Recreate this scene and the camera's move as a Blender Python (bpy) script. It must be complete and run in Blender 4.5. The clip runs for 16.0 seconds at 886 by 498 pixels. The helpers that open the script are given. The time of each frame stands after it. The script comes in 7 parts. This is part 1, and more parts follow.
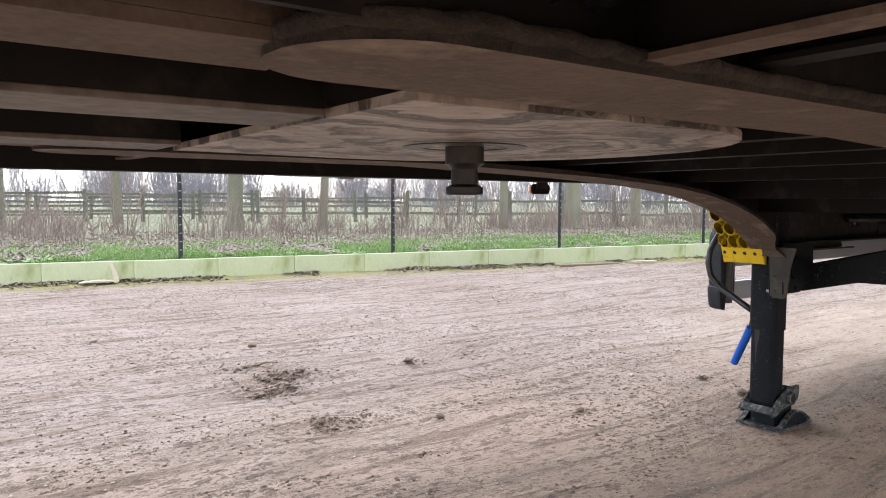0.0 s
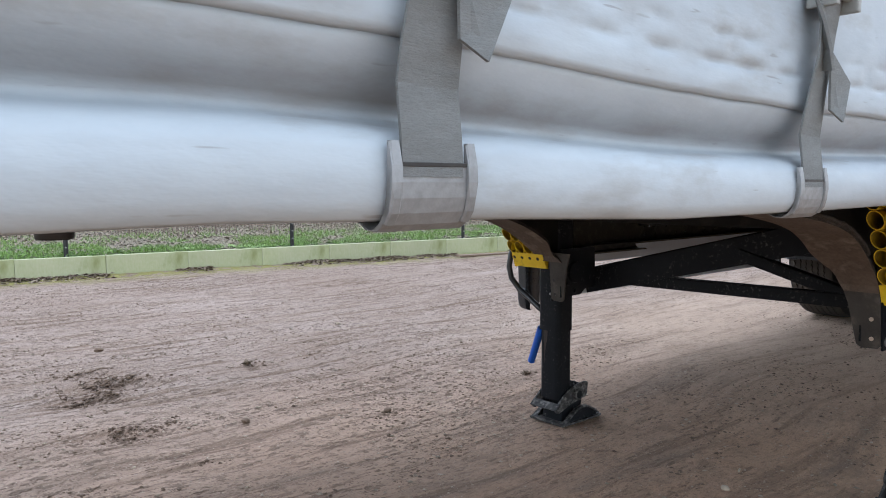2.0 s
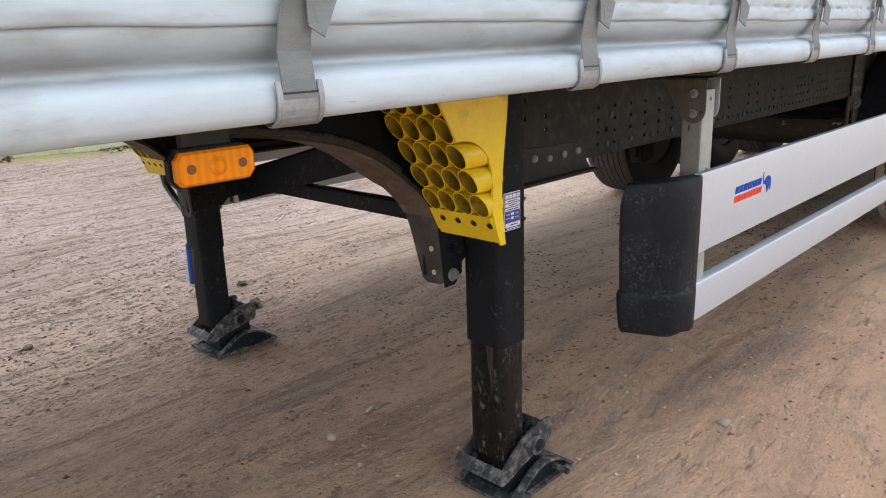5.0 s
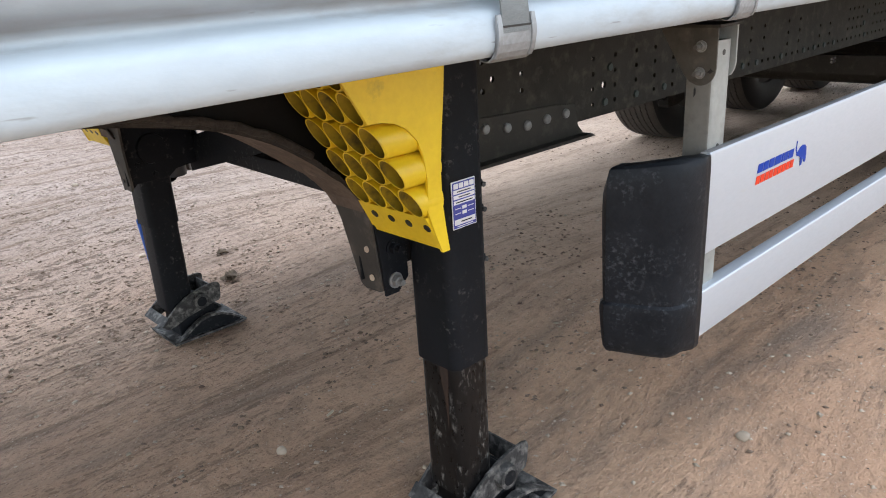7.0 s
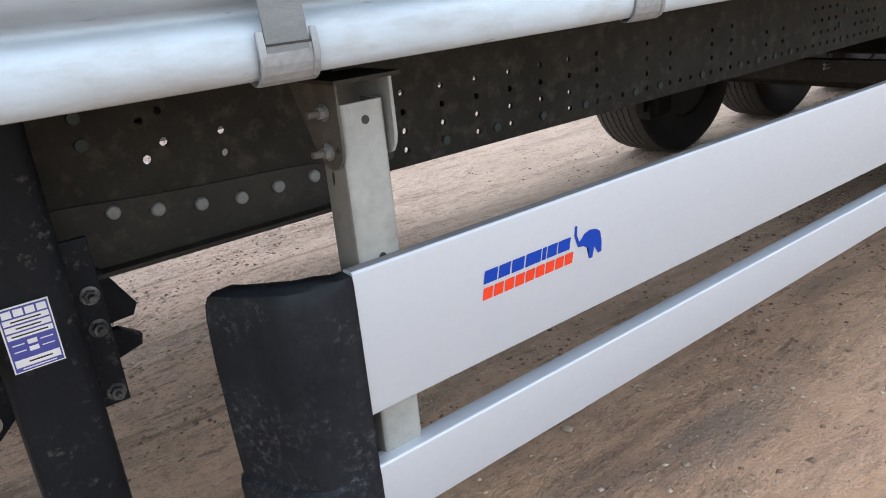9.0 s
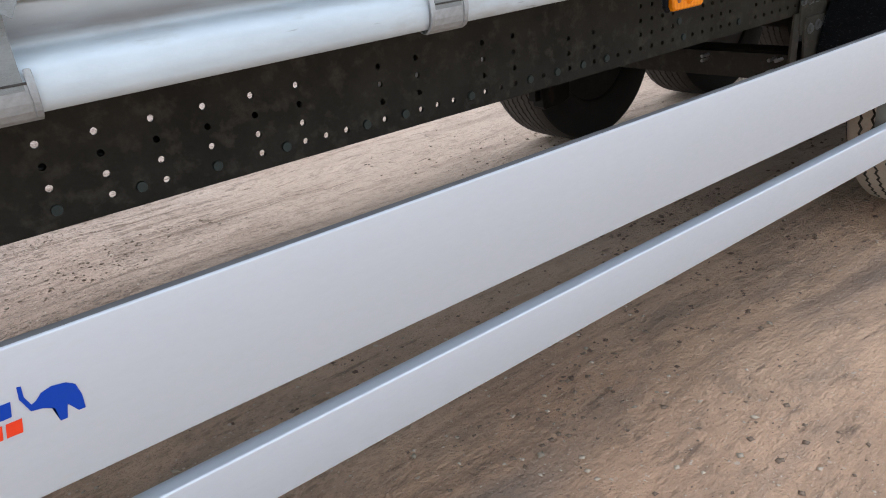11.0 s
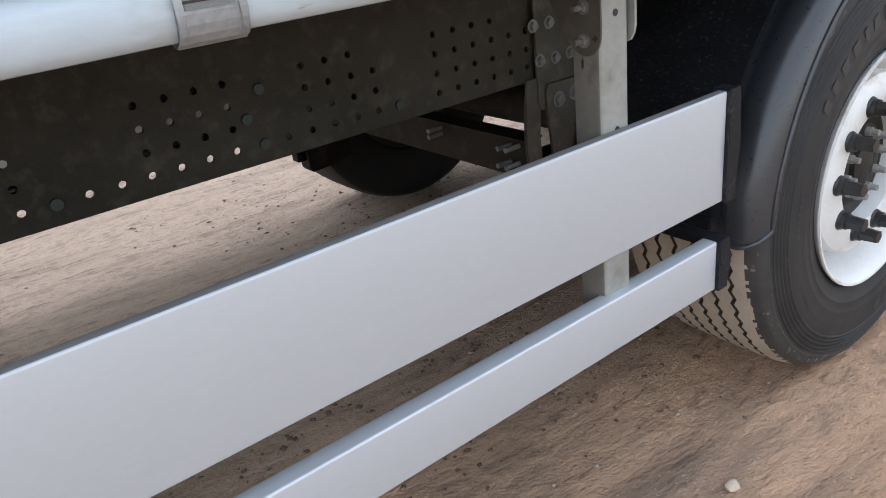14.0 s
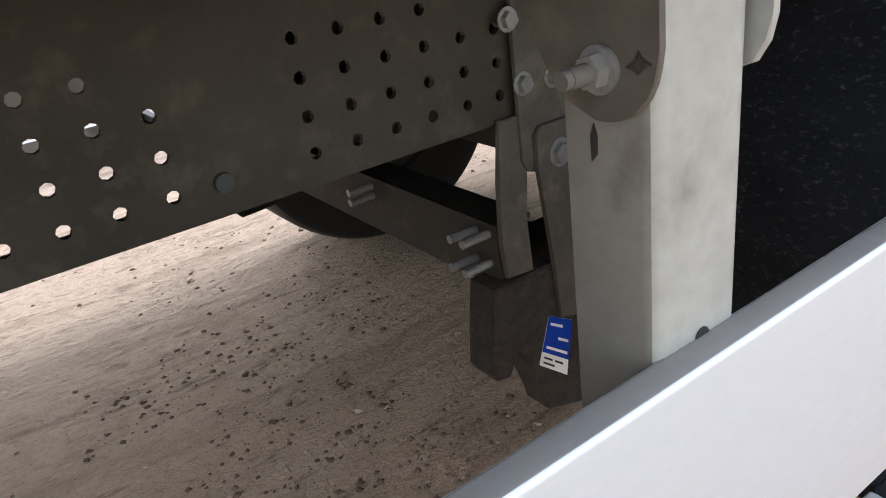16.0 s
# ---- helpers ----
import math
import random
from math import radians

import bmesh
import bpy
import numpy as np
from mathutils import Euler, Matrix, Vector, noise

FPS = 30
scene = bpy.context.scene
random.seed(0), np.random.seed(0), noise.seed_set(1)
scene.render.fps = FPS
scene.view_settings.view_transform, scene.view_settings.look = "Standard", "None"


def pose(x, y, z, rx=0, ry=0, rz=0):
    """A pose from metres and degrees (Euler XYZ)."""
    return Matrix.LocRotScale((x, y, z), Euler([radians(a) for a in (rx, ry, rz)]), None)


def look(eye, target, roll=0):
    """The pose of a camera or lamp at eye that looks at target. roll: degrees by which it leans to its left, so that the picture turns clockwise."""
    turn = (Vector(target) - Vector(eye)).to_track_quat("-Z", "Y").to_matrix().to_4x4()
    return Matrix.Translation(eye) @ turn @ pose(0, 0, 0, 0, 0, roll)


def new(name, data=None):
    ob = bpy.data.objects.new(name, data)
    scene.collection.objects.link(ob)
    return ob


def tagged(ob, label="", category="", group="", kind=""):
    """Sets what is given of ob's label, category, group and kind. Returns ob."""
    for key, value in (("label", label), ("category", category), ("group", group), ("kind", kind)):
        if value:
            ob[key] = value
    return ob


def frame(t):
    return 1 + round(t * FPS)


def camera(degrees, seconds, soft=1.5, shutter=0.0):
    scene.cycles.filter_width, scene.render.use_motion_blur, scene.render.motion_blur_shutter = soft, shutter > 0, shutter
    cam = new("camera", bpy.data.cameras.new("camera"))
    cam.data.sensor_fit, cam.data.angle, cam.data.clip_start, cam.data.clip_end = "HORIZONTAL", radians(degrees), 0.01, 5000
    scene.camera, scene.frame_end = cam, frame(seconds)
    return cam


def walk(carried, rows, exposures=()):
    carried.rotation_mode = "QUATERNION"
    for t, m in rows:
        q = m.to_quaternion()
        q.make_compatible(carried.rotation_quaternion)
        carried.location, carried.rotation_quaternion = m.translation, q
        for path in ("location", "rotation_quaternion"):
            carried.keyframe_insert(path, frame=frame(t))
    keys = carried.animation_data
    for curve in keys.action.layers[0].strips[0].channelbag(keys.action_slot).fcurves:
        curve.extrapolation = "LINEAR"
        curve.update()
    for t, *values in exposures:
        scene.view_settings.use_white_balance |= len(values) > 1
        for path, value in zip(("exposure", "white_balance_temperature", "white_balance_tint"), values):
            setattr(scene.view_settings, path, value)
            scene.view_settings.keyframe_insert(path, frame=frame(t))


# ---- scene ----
cam = camera(62.5, 16.0, soft=1.0)
PATH = [
    (0, (-0.846, -1.094, 1.037), (0.329, 0.52, 0.908), 0.2),
    (0.5, (-0.801, -1.193, 1.023), (0.335, 0.448, 0.894), 0.1),
    (1, (-0.698, -1.38, 1.033), (0.397, 0.288, 0.899), 0.1),
    (1.5, (-0.535, -1.514, 1.102), (0.56, 0.153, 0.96), -0.2),
    (2, (-0.348, -1.594, 1.15), (0.943, -0.075, 0.98), -0.3),
    (2.5, (-0.144, -1.722, 1.179), (1.142, -0.227, 0.849), -0.9),
    (3, (0.072, -1.883, 1.222), (1.342, -0.399, 0.792), -1.0),
    (3.5, (0.285, -1.953, 1.222), (1.537, -0.464, 0.756), -1.2),
    (4, (0.525, -1.938, 1.24), (1.777, -0.459, 0.744), -1.9),
    (4.5, (0.746, -1.95, 1.218), (2.119, -0.593, 0.695), -1.5),
    (5, (0.944, -1.992, 1.215), (2.327, -0.65, 0.68), -1.9),
    (5.2, (0.991, -1.988, 1.195), (2.377, -0.652, 0.652), -2.0),
    (7.3, (1.497, -1.853, 1.23), (2.738, -0.454, 0.522), -3.9),
    (7.5, (1.587, -1.859, 1.227), (2.813, -0.446, 0.518), -4.1),
    (8, (1.82, -1.907, 1.232), (3.011, -0.463, 0.528), -4.5),
    (8.5, (2.02, -1.952, 1.224), (3.172, -0.474, 0.525), -5.1),
    (9, (2.257, -1.959, 1.22), (3.373, -0.45, 0.528), -5.6),
    (9.5, (2.427, -1.967, 1.24), (3.533, -0.452, 0.544), -5.9),
    (10, (2.638, -2.022, 1.263), (3.723, -0.515, 0.519), -6.2),
    (10.2, (2.709, -2.058, 1.269), (3.786, -0.553, 0.513), -6.3),
    (12.3, (3.734, -2.129, 1.267), (4.774, -0.638, 0.432), -7.2),
    (12.5, (3.836, -2.126, 1.255), (4.868, -0.627, 0.426), -7.1),
    (13, (4.09, -2.053, 1.216), (5.12, -0.554, 0.385), -7.1),
    (13.5, (4.328, -1.972, 1.211), (5.358, -0.471, 0.382), -7.1),
    (14, (4.555, -1.943, 1.235), (5.585, -0.448, 0.397), -7.3),
    (14.5, (4.761, -1.904, 1.205), (5.785, -0.394, 0.385), -7.4),
    (15, (4.929, -1.765, 1.165), (5.945, -0.254, 0.338), -7.5),
    (15.5, (5.045, -1.591, 1.154), (6.045, -0.072, 0.322), -7.6),
    (16, (5.15, -1.399, 1.107), (6.122, 0.13, 0.262), -8.1),
]
EXPOSURE = [(0.0, 1.80, 6050, 11), (1.0, 1.82, 6050, 11), (2.0, 1.22, 5850, 10), (3.0, 1.27, 6250, 12), (3.5, 1.27, 6300, 12), (5.0, 1.46, 6350, 11), (7.5, 1.66, 6000, 9), (9.0, 1.60, 5950, 9),
            (12.5, 1.34, 6100, 10), (14.5, 1.40, 6050, 10), (15.5, 1.71, 6050, 10), (16.0, 2.02, 6250, 10)]
walk(cam, [(t, look(eye, target, roll)) for t, eye, target, roll in PATH], EXPOSURE)

# ---- light: overcast winter sky and one wide, weak sun ----
world = bpy.data.worlds.new("overcast")
scene.world = world
world.use_nodes = True
wn, wl = world.node_tree.nodes, world.node_tree.links
wn.clear()
sky = wn.new("ShaderNodeTexSky")
sky.sky_type, sky.sun_disc = "NISHITA", False
sky.sun_elevation, sky.sun_rotation = radians(80), radians(350)
sky.air_density, sky.dust_density, sky.ozone_density = 1.6, 0.5, 1.0
grey = wn.new("ShaderNodeHueSaturation")
grey.inputs["Saturation"].default_value = 0.30
back = wn.new("ShaderNodeBackground")
back.inputs["Strength"].default_value = 0.15
wout = wn.new("ShaderNodeOutputWorld")
wl.new(sky.outputs[0], grey.inputs["Color"])
wl.new(grey.outputs[0], back.inputs["Color"])
wl.new(back.outputs[0], wout.inputs["Surface"])
sun = new("sun", bpy.data.lights.new("sun", "SUN"))
sun.data.energy, sun.data.angle, sun.data.color = 0.5, radians(90), (1.0, 0.99, 0.97)
sun.matrix_world = look((-0.3, 1.6, 9.0), (0, 0, 0))


# ---- materials ----
def material(name, colour, other=None, rough=0.6, metal=0.0, scale=6.0, fine=60.0, bump=0.15, depth=0.003,
             dirt=None, dirt_amount=0.0, dirt_scale=5.0, stretch=(1, 1, 1), rough_var=0.12, vary=0.0, specular=0.5, clump=0.0):
    """Painted, metal, rubber or plastic surface: two colours mixed by broad and fine noise, dirt in patches, bump."""
    m = bpy.data.materials.new(name)
    m.use_nodes = True
    n, l = m.node_tree.nodes, m.node_tree.links
    b = n["Principled BSDF"]
    b.inputs["Metallic"].default_value = metal
    b.inputs["Specular IOR Level"].default_value = specular
    co = n.new("ShaderNodeTexCoord")
    mp = n.new("ShaderNodeMapping")
    mp.inputs["Scale"].default_value = stretch
    l.new(co.outputs["Object"], mp.inputs[0])

    def tex(s, detail):
        x = n.new("ShaderNodeTexNoise")
        x.inputs["Scale"].default_value, x.inputs["Detail"].default_value = s, detail
        x.inputs["Roughness"].default_value = 0.62
        l.new(mp.outputs[0], x.inputs["Vector"])
        return x
    broad, small = tex(scale, 5), tex(fine, 4)
    add = n.new("ShaderNodeMath")
    add.operation = "ADD"
    half = n.new("ShaderNodeMath")
    half.operation = "MULTIPLY"
    half.inputs[1].default_value = 0.45
    l.new(small.outputs[0], half.inputs[0])
    l.new(broad.outputs[0], add.inputs[0])
    l.new(half.outputs[0], add.inputs[1])
    rng = n.new("ShaderNodeMapRange")
    rng.inputs[1].default_value, rng.inputs[2].default_value = 0.5, 0.95
    l.new(add.outputs[0], rng.inputs[0])
    mix = n.new("ShaderNodeMix")
    mix.data_type = "RGBA"
    mix.inputs[6].default_value = (*colour, 1)
    mix.inputs[7].default_value = (*(other or [c * 0.8 for c in colour]), 1)
    l.new(rng.outputs[0], mix.inputs[0])
    last = mix.outputs[2]
    if dirt:
        spot = tex(dirt_scale, 8)
        r2 = n.new("ShaderNodeMapRange")
        r2.inputs[1].default_value, r2.inputs[2].default_value = 0.62 - 0.3 * dirt_amount, 0.78 - 0.2 * dirt_amount
        l.new(spot.outputs[0], r2.inputs[0])
        mx = n.new("ShaderNodeMix")
        mx.data_type = "RGBA"
        mx.inputs[7].default_value = (*dirt, 1)
        amount = r2.outputs[0]
        if clump:
            # the marks gather in clumps
            r3, mul = n.new("ShaderNodeMapRange"), n.new("ShaderNodeMath")
            r3.inputs[1].default_value, r3.inputs[2].default_value = 0.46, 0.62
            l.new(tex(clump, 3).outputs[0], r3.inputs[0])
            mul.operation = "MULTIPLY"
            l.new(amount, mul.inputs[0])
            l.new(r3.outputs[0], mul.inputs[1])
            amount = mul.outputs[0]
        l.new(amount, mx.inputs[0])
        l.new(last, mx.inputs[6])
        last = mx.outputs[2]
    if vary:
        info = n.new("ShaderNodeObjectInfo")
        vr = n.new("ShaderNodeMapRange")
        vr.inputs[3].default_value, vr.inputs[4].default_value = 1 - vary, 1 + vary
        l.new(info.outputs["Random"], vr.inputs[0])
        hs = n.new("ShaderNodeHueSaturation")
        l.new(vr.outputs[0], hs.inputs["Value"])
        l.new(last, hs.inputs["Color"])
        last = hs.outputs[0]
    l.new(last, b.inputs["Base Color"])
    rr = n.new("ShaderNodeMapRange")
    rr.inputs[3].default_value, rr.inputs[4].default_value = max(0.03, rough - rough_var), min(1, rough + rough_var)
    l.new(small.outputs[0], rr.inputs[0])
    l.new(rr.outputs[0], b.inputs["Roughness"])
    if bump:
        bp = n.new("ShaderNodeBump")
        bp.inputs["Strength"].default_value, bp.inputs["Distance"].default_value = bump, depth
        l.new(add.outputs[0], bp.inputs["Height"])
        l.new(bp.outputs[0], b.inputs["Normal"])
    return m


M_CHASSIS = material("dusty_black_chassis_paint", (0.029, 0.0265, 0.0225), (0.046, 0.041, 0.034), 0.62, scale=4, fine=90, dirt=(0.066, 0.059, 0.048), dirt_amount=0.30, dirt_scale=22, specular=0.16)


def wheel_dust(m, x0, x1, most, colour):
    """Dust thrown up by the wheels, thicker towards them along x, in clouds."""
    n, l = m.node_tree.nodes, m.node_tree.links
    base = n["Principled BSDF"].inputs["Base Color"]
    was = base.links[0].from_socket
    co, sep, cloud = n.new("ShaderNodeTexCoord"), n.new("ShaderNodeSeparateXYZ"), n.new("ShaderNodeTexNoise")
    cloud.inputs["Scale"].default_value, cloud.inputs["Detail"].default_value = 5, 6
    l.new(co.outputs["Object"], sep.inputs[0])
    l.new(co.outputs["Object"], cloud.inputs["Vector"])
    rng = n.new("ShaderNodeMapRange")
    for i, v in enumerate((x0, x1, 0.0, most)):
        rng.inputs[i + 1].default_value = v
    l.new(sep.outputs[0], rng.inputs[0])
    soft = n.new("ShaderNodeMapRange")
    for i, v in enumerate((0.3, 0.62, 0.55, 1.0)):
        soft.inputs[i + 1].default_value = v
    l.new(cloud.outputs[0], soft.inputs[0])
    mul = n.new("ShaderNodeMath")
    mul.operation = "MULTIPLY"
    l.new(rng.outputs[0], mul.inputs[0])
    l.new(soft.outputs[0], mul.inputs[1])
    mix = n.new("ShaderNodeMix")
    mix.data_type = "RGBA"
    mix.inputs[7].default_value = (*colour, 1)
    l.new(mul.outputs[0], mix.inputs[0])
    l.new(was, mix.inputs[6])
    l.new(mix.outputs[2], base)
    return m


M_BEAM = wheel_dust(material("dusty_black_beam_paint", (0.018, 0.0162, 0.0134), (0.034, 0.0305, 0.0248), 0.62, scale=9, fine=120, bump=0.4, dirt=(0.060, 0.052, 0.041), dirt_amount=0.34, dirt_scale=26, specular=0.14), 4.55, 5.55, 0.36, (0.092, 0.080, 0.060))

M_DUSTY = material("dust_grey_bracket_paint", (0.085, 0.079, 0.071), (0.125, 0.115, 0.102), 0.65, scale=7, fine=110, bump=0.25, dirt=(0.17, 0.15, 0.128), dirt_amount=0.25, dirt_scale=16, specular=0.3)
# chassis black darkened further: shade under the trailer put into the colour
M_UNDERSHADE = material("shade_darkened_underbody_paint", (0.006, 0.0055, 0.005), (0.011, 0.0098, 0.0085), 0.6, scale=4, fine=90, dirt=(0.030, 0.025, 0.020), dirt_amount=0.25, dirt_scale=9, specular=0.16)
M_FLANGE = material("mud_dusted_flange", (0.124, 0.089, 0.065), (0.054, 0.039, 0.030), 0.85, scale=9, fine=80, bump=0.6, depth=0.004, dirt=(0.25, 0.19, 0.145), dirt_amount=0.3, dirt_scale=9)
M_EDGE = material("rough_cut_dark_edge", (0.011, 0.009, 0.0075), (0.042, 0.033, 0.026), 0.95, scale=40, fine=160, bump=1.0, depth=0.006)
M_LEG = material("worn_black_leg_paint", (0.007, 0.008, 0.0102), (0.013, 0.0145, 0.0175), 0.48, scale=5, fine=120, dirt=(0.11, 0.105, 0.097), dirt_amount=0.22, dirt_scale=70, specular=0.10, clump=9)
M_HANGER = material("dusty_grey_hanger_steel", (0.055, 0.049, 0.040), (0.094, 0.085, 0.070), 0.62, scale=14, fine=110, bump=0.35, dirt=(0.13, 0.112, 0.088), dirt_amount=0.30, dirt_scale=22, specular=0.3)
M_DROP = material("worn_drop_plate_paint", (0.045, 0.041, 0.038), (0.075, 0.068, 0.060), 0.6, scale=8, fine=100, bump=0.25, dirt=(0.13, 0.11, 0.09), dirt_amount=0.2, dirt_scale=16, specular=0.16)
M_LEG_INNER = material("greasy_black_steel", (0.006, 0.0058, 0.006), (0.013, 0.012, 0.012), 0.30, metal=0.2, scale=6, fine=80, dirt=(0.26, 0.25, 0.235), dirt_amount=0.34, dirt_scale=95, stretch=(1, 1, 0.5), specular=0.25, clump=14)
M_FOOT = material("scuffed_grey_steel_foot", (0.022, 0.022, 0.023), (0.075, 0.073, 0.072), 0.6, metal=0.1, scale=26, fine=110, bump=0.8, dirt=(0.22, 0.21, 0.197), dirt_amount=0.46, dirt_scale=42, specular=0.16)
M_GALV = material("galvanised_steel", (0.245, 0.254, 0.238), (0.345, 0.355, 0.335), 0.52, metal=0.2, scale=18, fine=90, bump=0.12, dirt=(0.135, 0.130, 0.112), dirt_amount=0.30, dirt_scale=9)
# darker copy of the galvanised steel, with shade put into its colour
M_GALVSHADE = material("shaded_galvanised_steel", (0.130, 0.124, 0.108), (0.185, 0.176, 0.156), 0.66, metal=0.1, scale=10, fine=90, bump=0.2, dirt=(0.085, 0.078, 0.066), dirt_amount=0.35, dirt_scale=14, specular=0.3)
M_BOLT = material("zinc_bolt", (0.34, 0.34, 0.335), (0.22, 0.22, 0.21), 0.4, metal=0.6, scale=40, fine=200, bump=0.1)
M_ALU = material("satin_anodised_aluminium", (0.505, 0.54, 0.585), (0.475, 0.51, 0.55), 0.42, metal=0.4, scale=2, fine=160, bump=0.03, depth=0.001, stretch=(0.3, 1, 1), dirt=(0.50, 0.52, 0.53), dirt_amount=0.0, dirt_scale=60)
M_CURTAIN = material("silver_grey_pvc_tarpaulin", (0.462, 0.520, 0.556), (0.37, 0.415, 0.45), 0.56, scale=3, fine=45, bump=0.4, depth=0.004, dirt=(0.31, 0.315, 0.31), dirt_amount=0.24, dirt_scale=11, stretch=(0.45, 1, 1.3))


def fold_grime_shade(m, colour, most):
    """Brown streaks and blotches of road grime and painted shade along the hem's fold."""
    n, l = m.node_tree.nodes, m.node_tree.links
    base = n["Principled BSDF"].inputs["Base Color"]
    was = base.links[0].from_socket
    co, mp, cloud, at = n.new("ShaderNodeTexCoord"), n.new("ShaderNodeMapping"), n.new("ShaderNodeTexNoise"), n.new("ShaderNodeAttribute")
    at.attribute_name = "grime_shade"
    mp.inputs["Scale"].default_value = (5, 5, 26)
    cloud.inputs["Scale"].default_value, cloud.inputs["Detail"].default_value = 1.6, 6
    l.new(co.outputs["Object"], mp.inputs[0])
    l.new(mp.outputs[0], cloud.inputs["Vector"])
    soft = n.new("ShaderNodeMapRange")
    for i, v in enumerate((0.28, 0.62, 0.45, 1.0)):
        soft.inputs[i + 1].default_value = v
    l.new(cloud.outputs[0], soft.inputs[0])
    mul, amount = n.new("ShaderNodeMath"), n.new("ShaderNodeMath")
    mul.operation = amount.operation = "MULTIPLY"
    amount.inputs[1].default_value = most
    l.new(at.outputs["Fac"], mul.inputs[0])
    l.new(soft.outputs[0], mul.inputs[1])
    l.new(mul.outputs[0], amount.inputs[0])
    mix = n.new("ShaderNodeMix")
    mix.data_type = "RGBA"
    mix.inputs[7].default_value = (*colour, 1)
    l.new(amount.outputs[0], mix.inputs[0])
    l.new(was, mix.inputs[6])
    # short dark dashes along the cloth: shade of small dents painted in
    mp2, dash, pick = n.new("ShaderNodeMapping"), n.new("ShaderNodeTexNoise"), n.new("ShaderNodeMapRange")
    mp2.inputs["Scale"].default_value = (9, 9, 70)
    dash.inputs["Scale"].default_value, dash.inputs["Detail"].default_value = 2.0, 2
    l.new(co.outputs["Object"], mp2.inputs[0])
    l.new(mp2.outputs[0], dash.inputs["Vector"])
    for i, v in enumerate((0.71, 0.76, 0.0, 0.6)):
        pick.inputs[i + 1].default_value = v
    l.new(dash.outputs[0], pick.inputs[0])
    mark = n.new("ShaderNodeMix")
    mark.data_type = "RGBA"
    mark.inputs[7].default_value = (0.20, 0.19, 0.18, 1)
    l.new(pick.outputs[0], mark.inputs[0])
    l.new(mix.outputs[2], mark.inputs[6])
    l.new(mark.outputs[2], base)


fold_grime_shade(M_CURTAIN, (0.17, 0.15, 0.135), 0.8)
M_STRAP = material("grey_woven_webbing", (0.195, 0.206, 0.202), (0.140, 0.148, 0.144), 0.8, scale=30, fine=420, bump=0.8, depth=0.002, stretch=(0.6, 0.6, 2.2), dirt=(0.15, 0.15, 0.14), dirt_amount=0.1)
M_RIVET = material("dull_grey_rivet", (0.25, 0.25, 0.245), (0.17, 0.168, 0.16), 0.6, metal=0.2, scale=60, fine=200, bump=0.15)
M_HOOK = material("dull_zinc_hook", (0.33, 0.345, 0.355), (0.21, 0.215, 0.215), 0.48, metal=0.3, scale=22, fine=160, bump=0.2)
M_YELLOW = material("moulded_yellow_plastic", (0.82, 0.585, 0.012), (0.70, 0.475, 0.010), 0.40, scale=7, fine=80, bump=0.12, dirt=(0.42, 0.29, 0.02), dirt_amount=0.08, dirt_scale=16)
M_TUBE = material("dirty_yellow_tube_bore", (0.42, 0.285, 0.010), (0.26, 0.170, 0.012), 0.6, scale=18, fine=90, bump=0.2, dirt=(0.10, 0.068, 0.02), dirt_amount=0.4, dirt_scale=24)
M_PLASTIC = material("scuffed_black_plastic", (0.0085, 0.0097, 0.0122), (0.0165, 0.0185, 0.022), 0.42, scale=14, fine=120, bump=0.5, depth=0.002, dirt=(0.060, 0.064, 0.071), dirt_amount=0.37, dirt_scale=110, specular=0.12, clump=11)
M_DUSTTOP = material("dust_on_aluminium_edge", (0.15, 0.147, 0.15), (0.20, 0.195, 0.19), 0.8, scale=12, fine=120, bump=0.3, specular=0.2)
M_FENDER = material("dark_grey_fender_plastic", (0.022, 0.0255, 0.031), (0.034, 0.038, 0.045), 0.31, scale=5, fine=90, bump=0.10, specular=0.65)
M_FLAP = material("black_bristle_mat", (0.006, 0.007, 0.009), (0.014, 0.015, 0.018), 0.6, scale=12, fine=300, bump=0.9, depth=0.006, dirt=(0.075, 0.08, 0.085), dirt_amount=0.17, dirt_scale=90, stretch=(1, 1, 2), specular=0.16)
M_RUBBER = material("black_tyre_rubber", (0.022, 0.0225, 0.024), (0.040, 0.040, 0.040), 0.55, scale=8, fine=130, bump=0.2, dirt=(0.075, 0.070, 0.065), dirt_amount=-0.1, dirt_scale=20, specular=0.2)
M_TREAD = material("dust_caked_tyre_tread", (0.40, 0.345, 0.285), (0.29, 0.245, 0.20), 0.9, scale=10, fine=120, bump=0.5, depth=0.004, dirt=(0.42, 0.35, 0.28), dirt_amount=0.3)
# tread and sidewall copies darkened for the shade on far and inner tyre sides
M_SHADETREAD = material("shaded_brown_dusted_tread", (0.056, 0.046, 0.037), (0.030, 0.026, 0.022), 0.85, scale=12, fine=120, bump=0.4)
M_INNERWALL = material("shaded_black_inner_sidewall", (0.010, 0.010, 0.0105), (0.017, 0.0165, 0.016), 0.6, scale=10, fine=120, bump=0.2, specular=0.2)
M_MARKS = material("scuffed_rubber_lettering", (0.020, 0.020, 0.021), (0.034, 0.034, 0.034), 0.6, scale=14, fine=90, bump=0.2)
M_SHOULDER = material("dust_flaked_tyre_shoulder", (0.024, 0.024, 0.024), (0.045, 0.043, 0.040), 0.75, scale=14, fine=90, bump=0.6, depth=0.004, dirt=(0.34, 0.295, 0.245), dirt_amount=0.08, dirt_scale=40)
M_GROOVE = material("dark_tread_groove", (0.02, 0.019, 0.018), (0.045, 0.038, 0.03), 0.8, scale=30, fine=200)
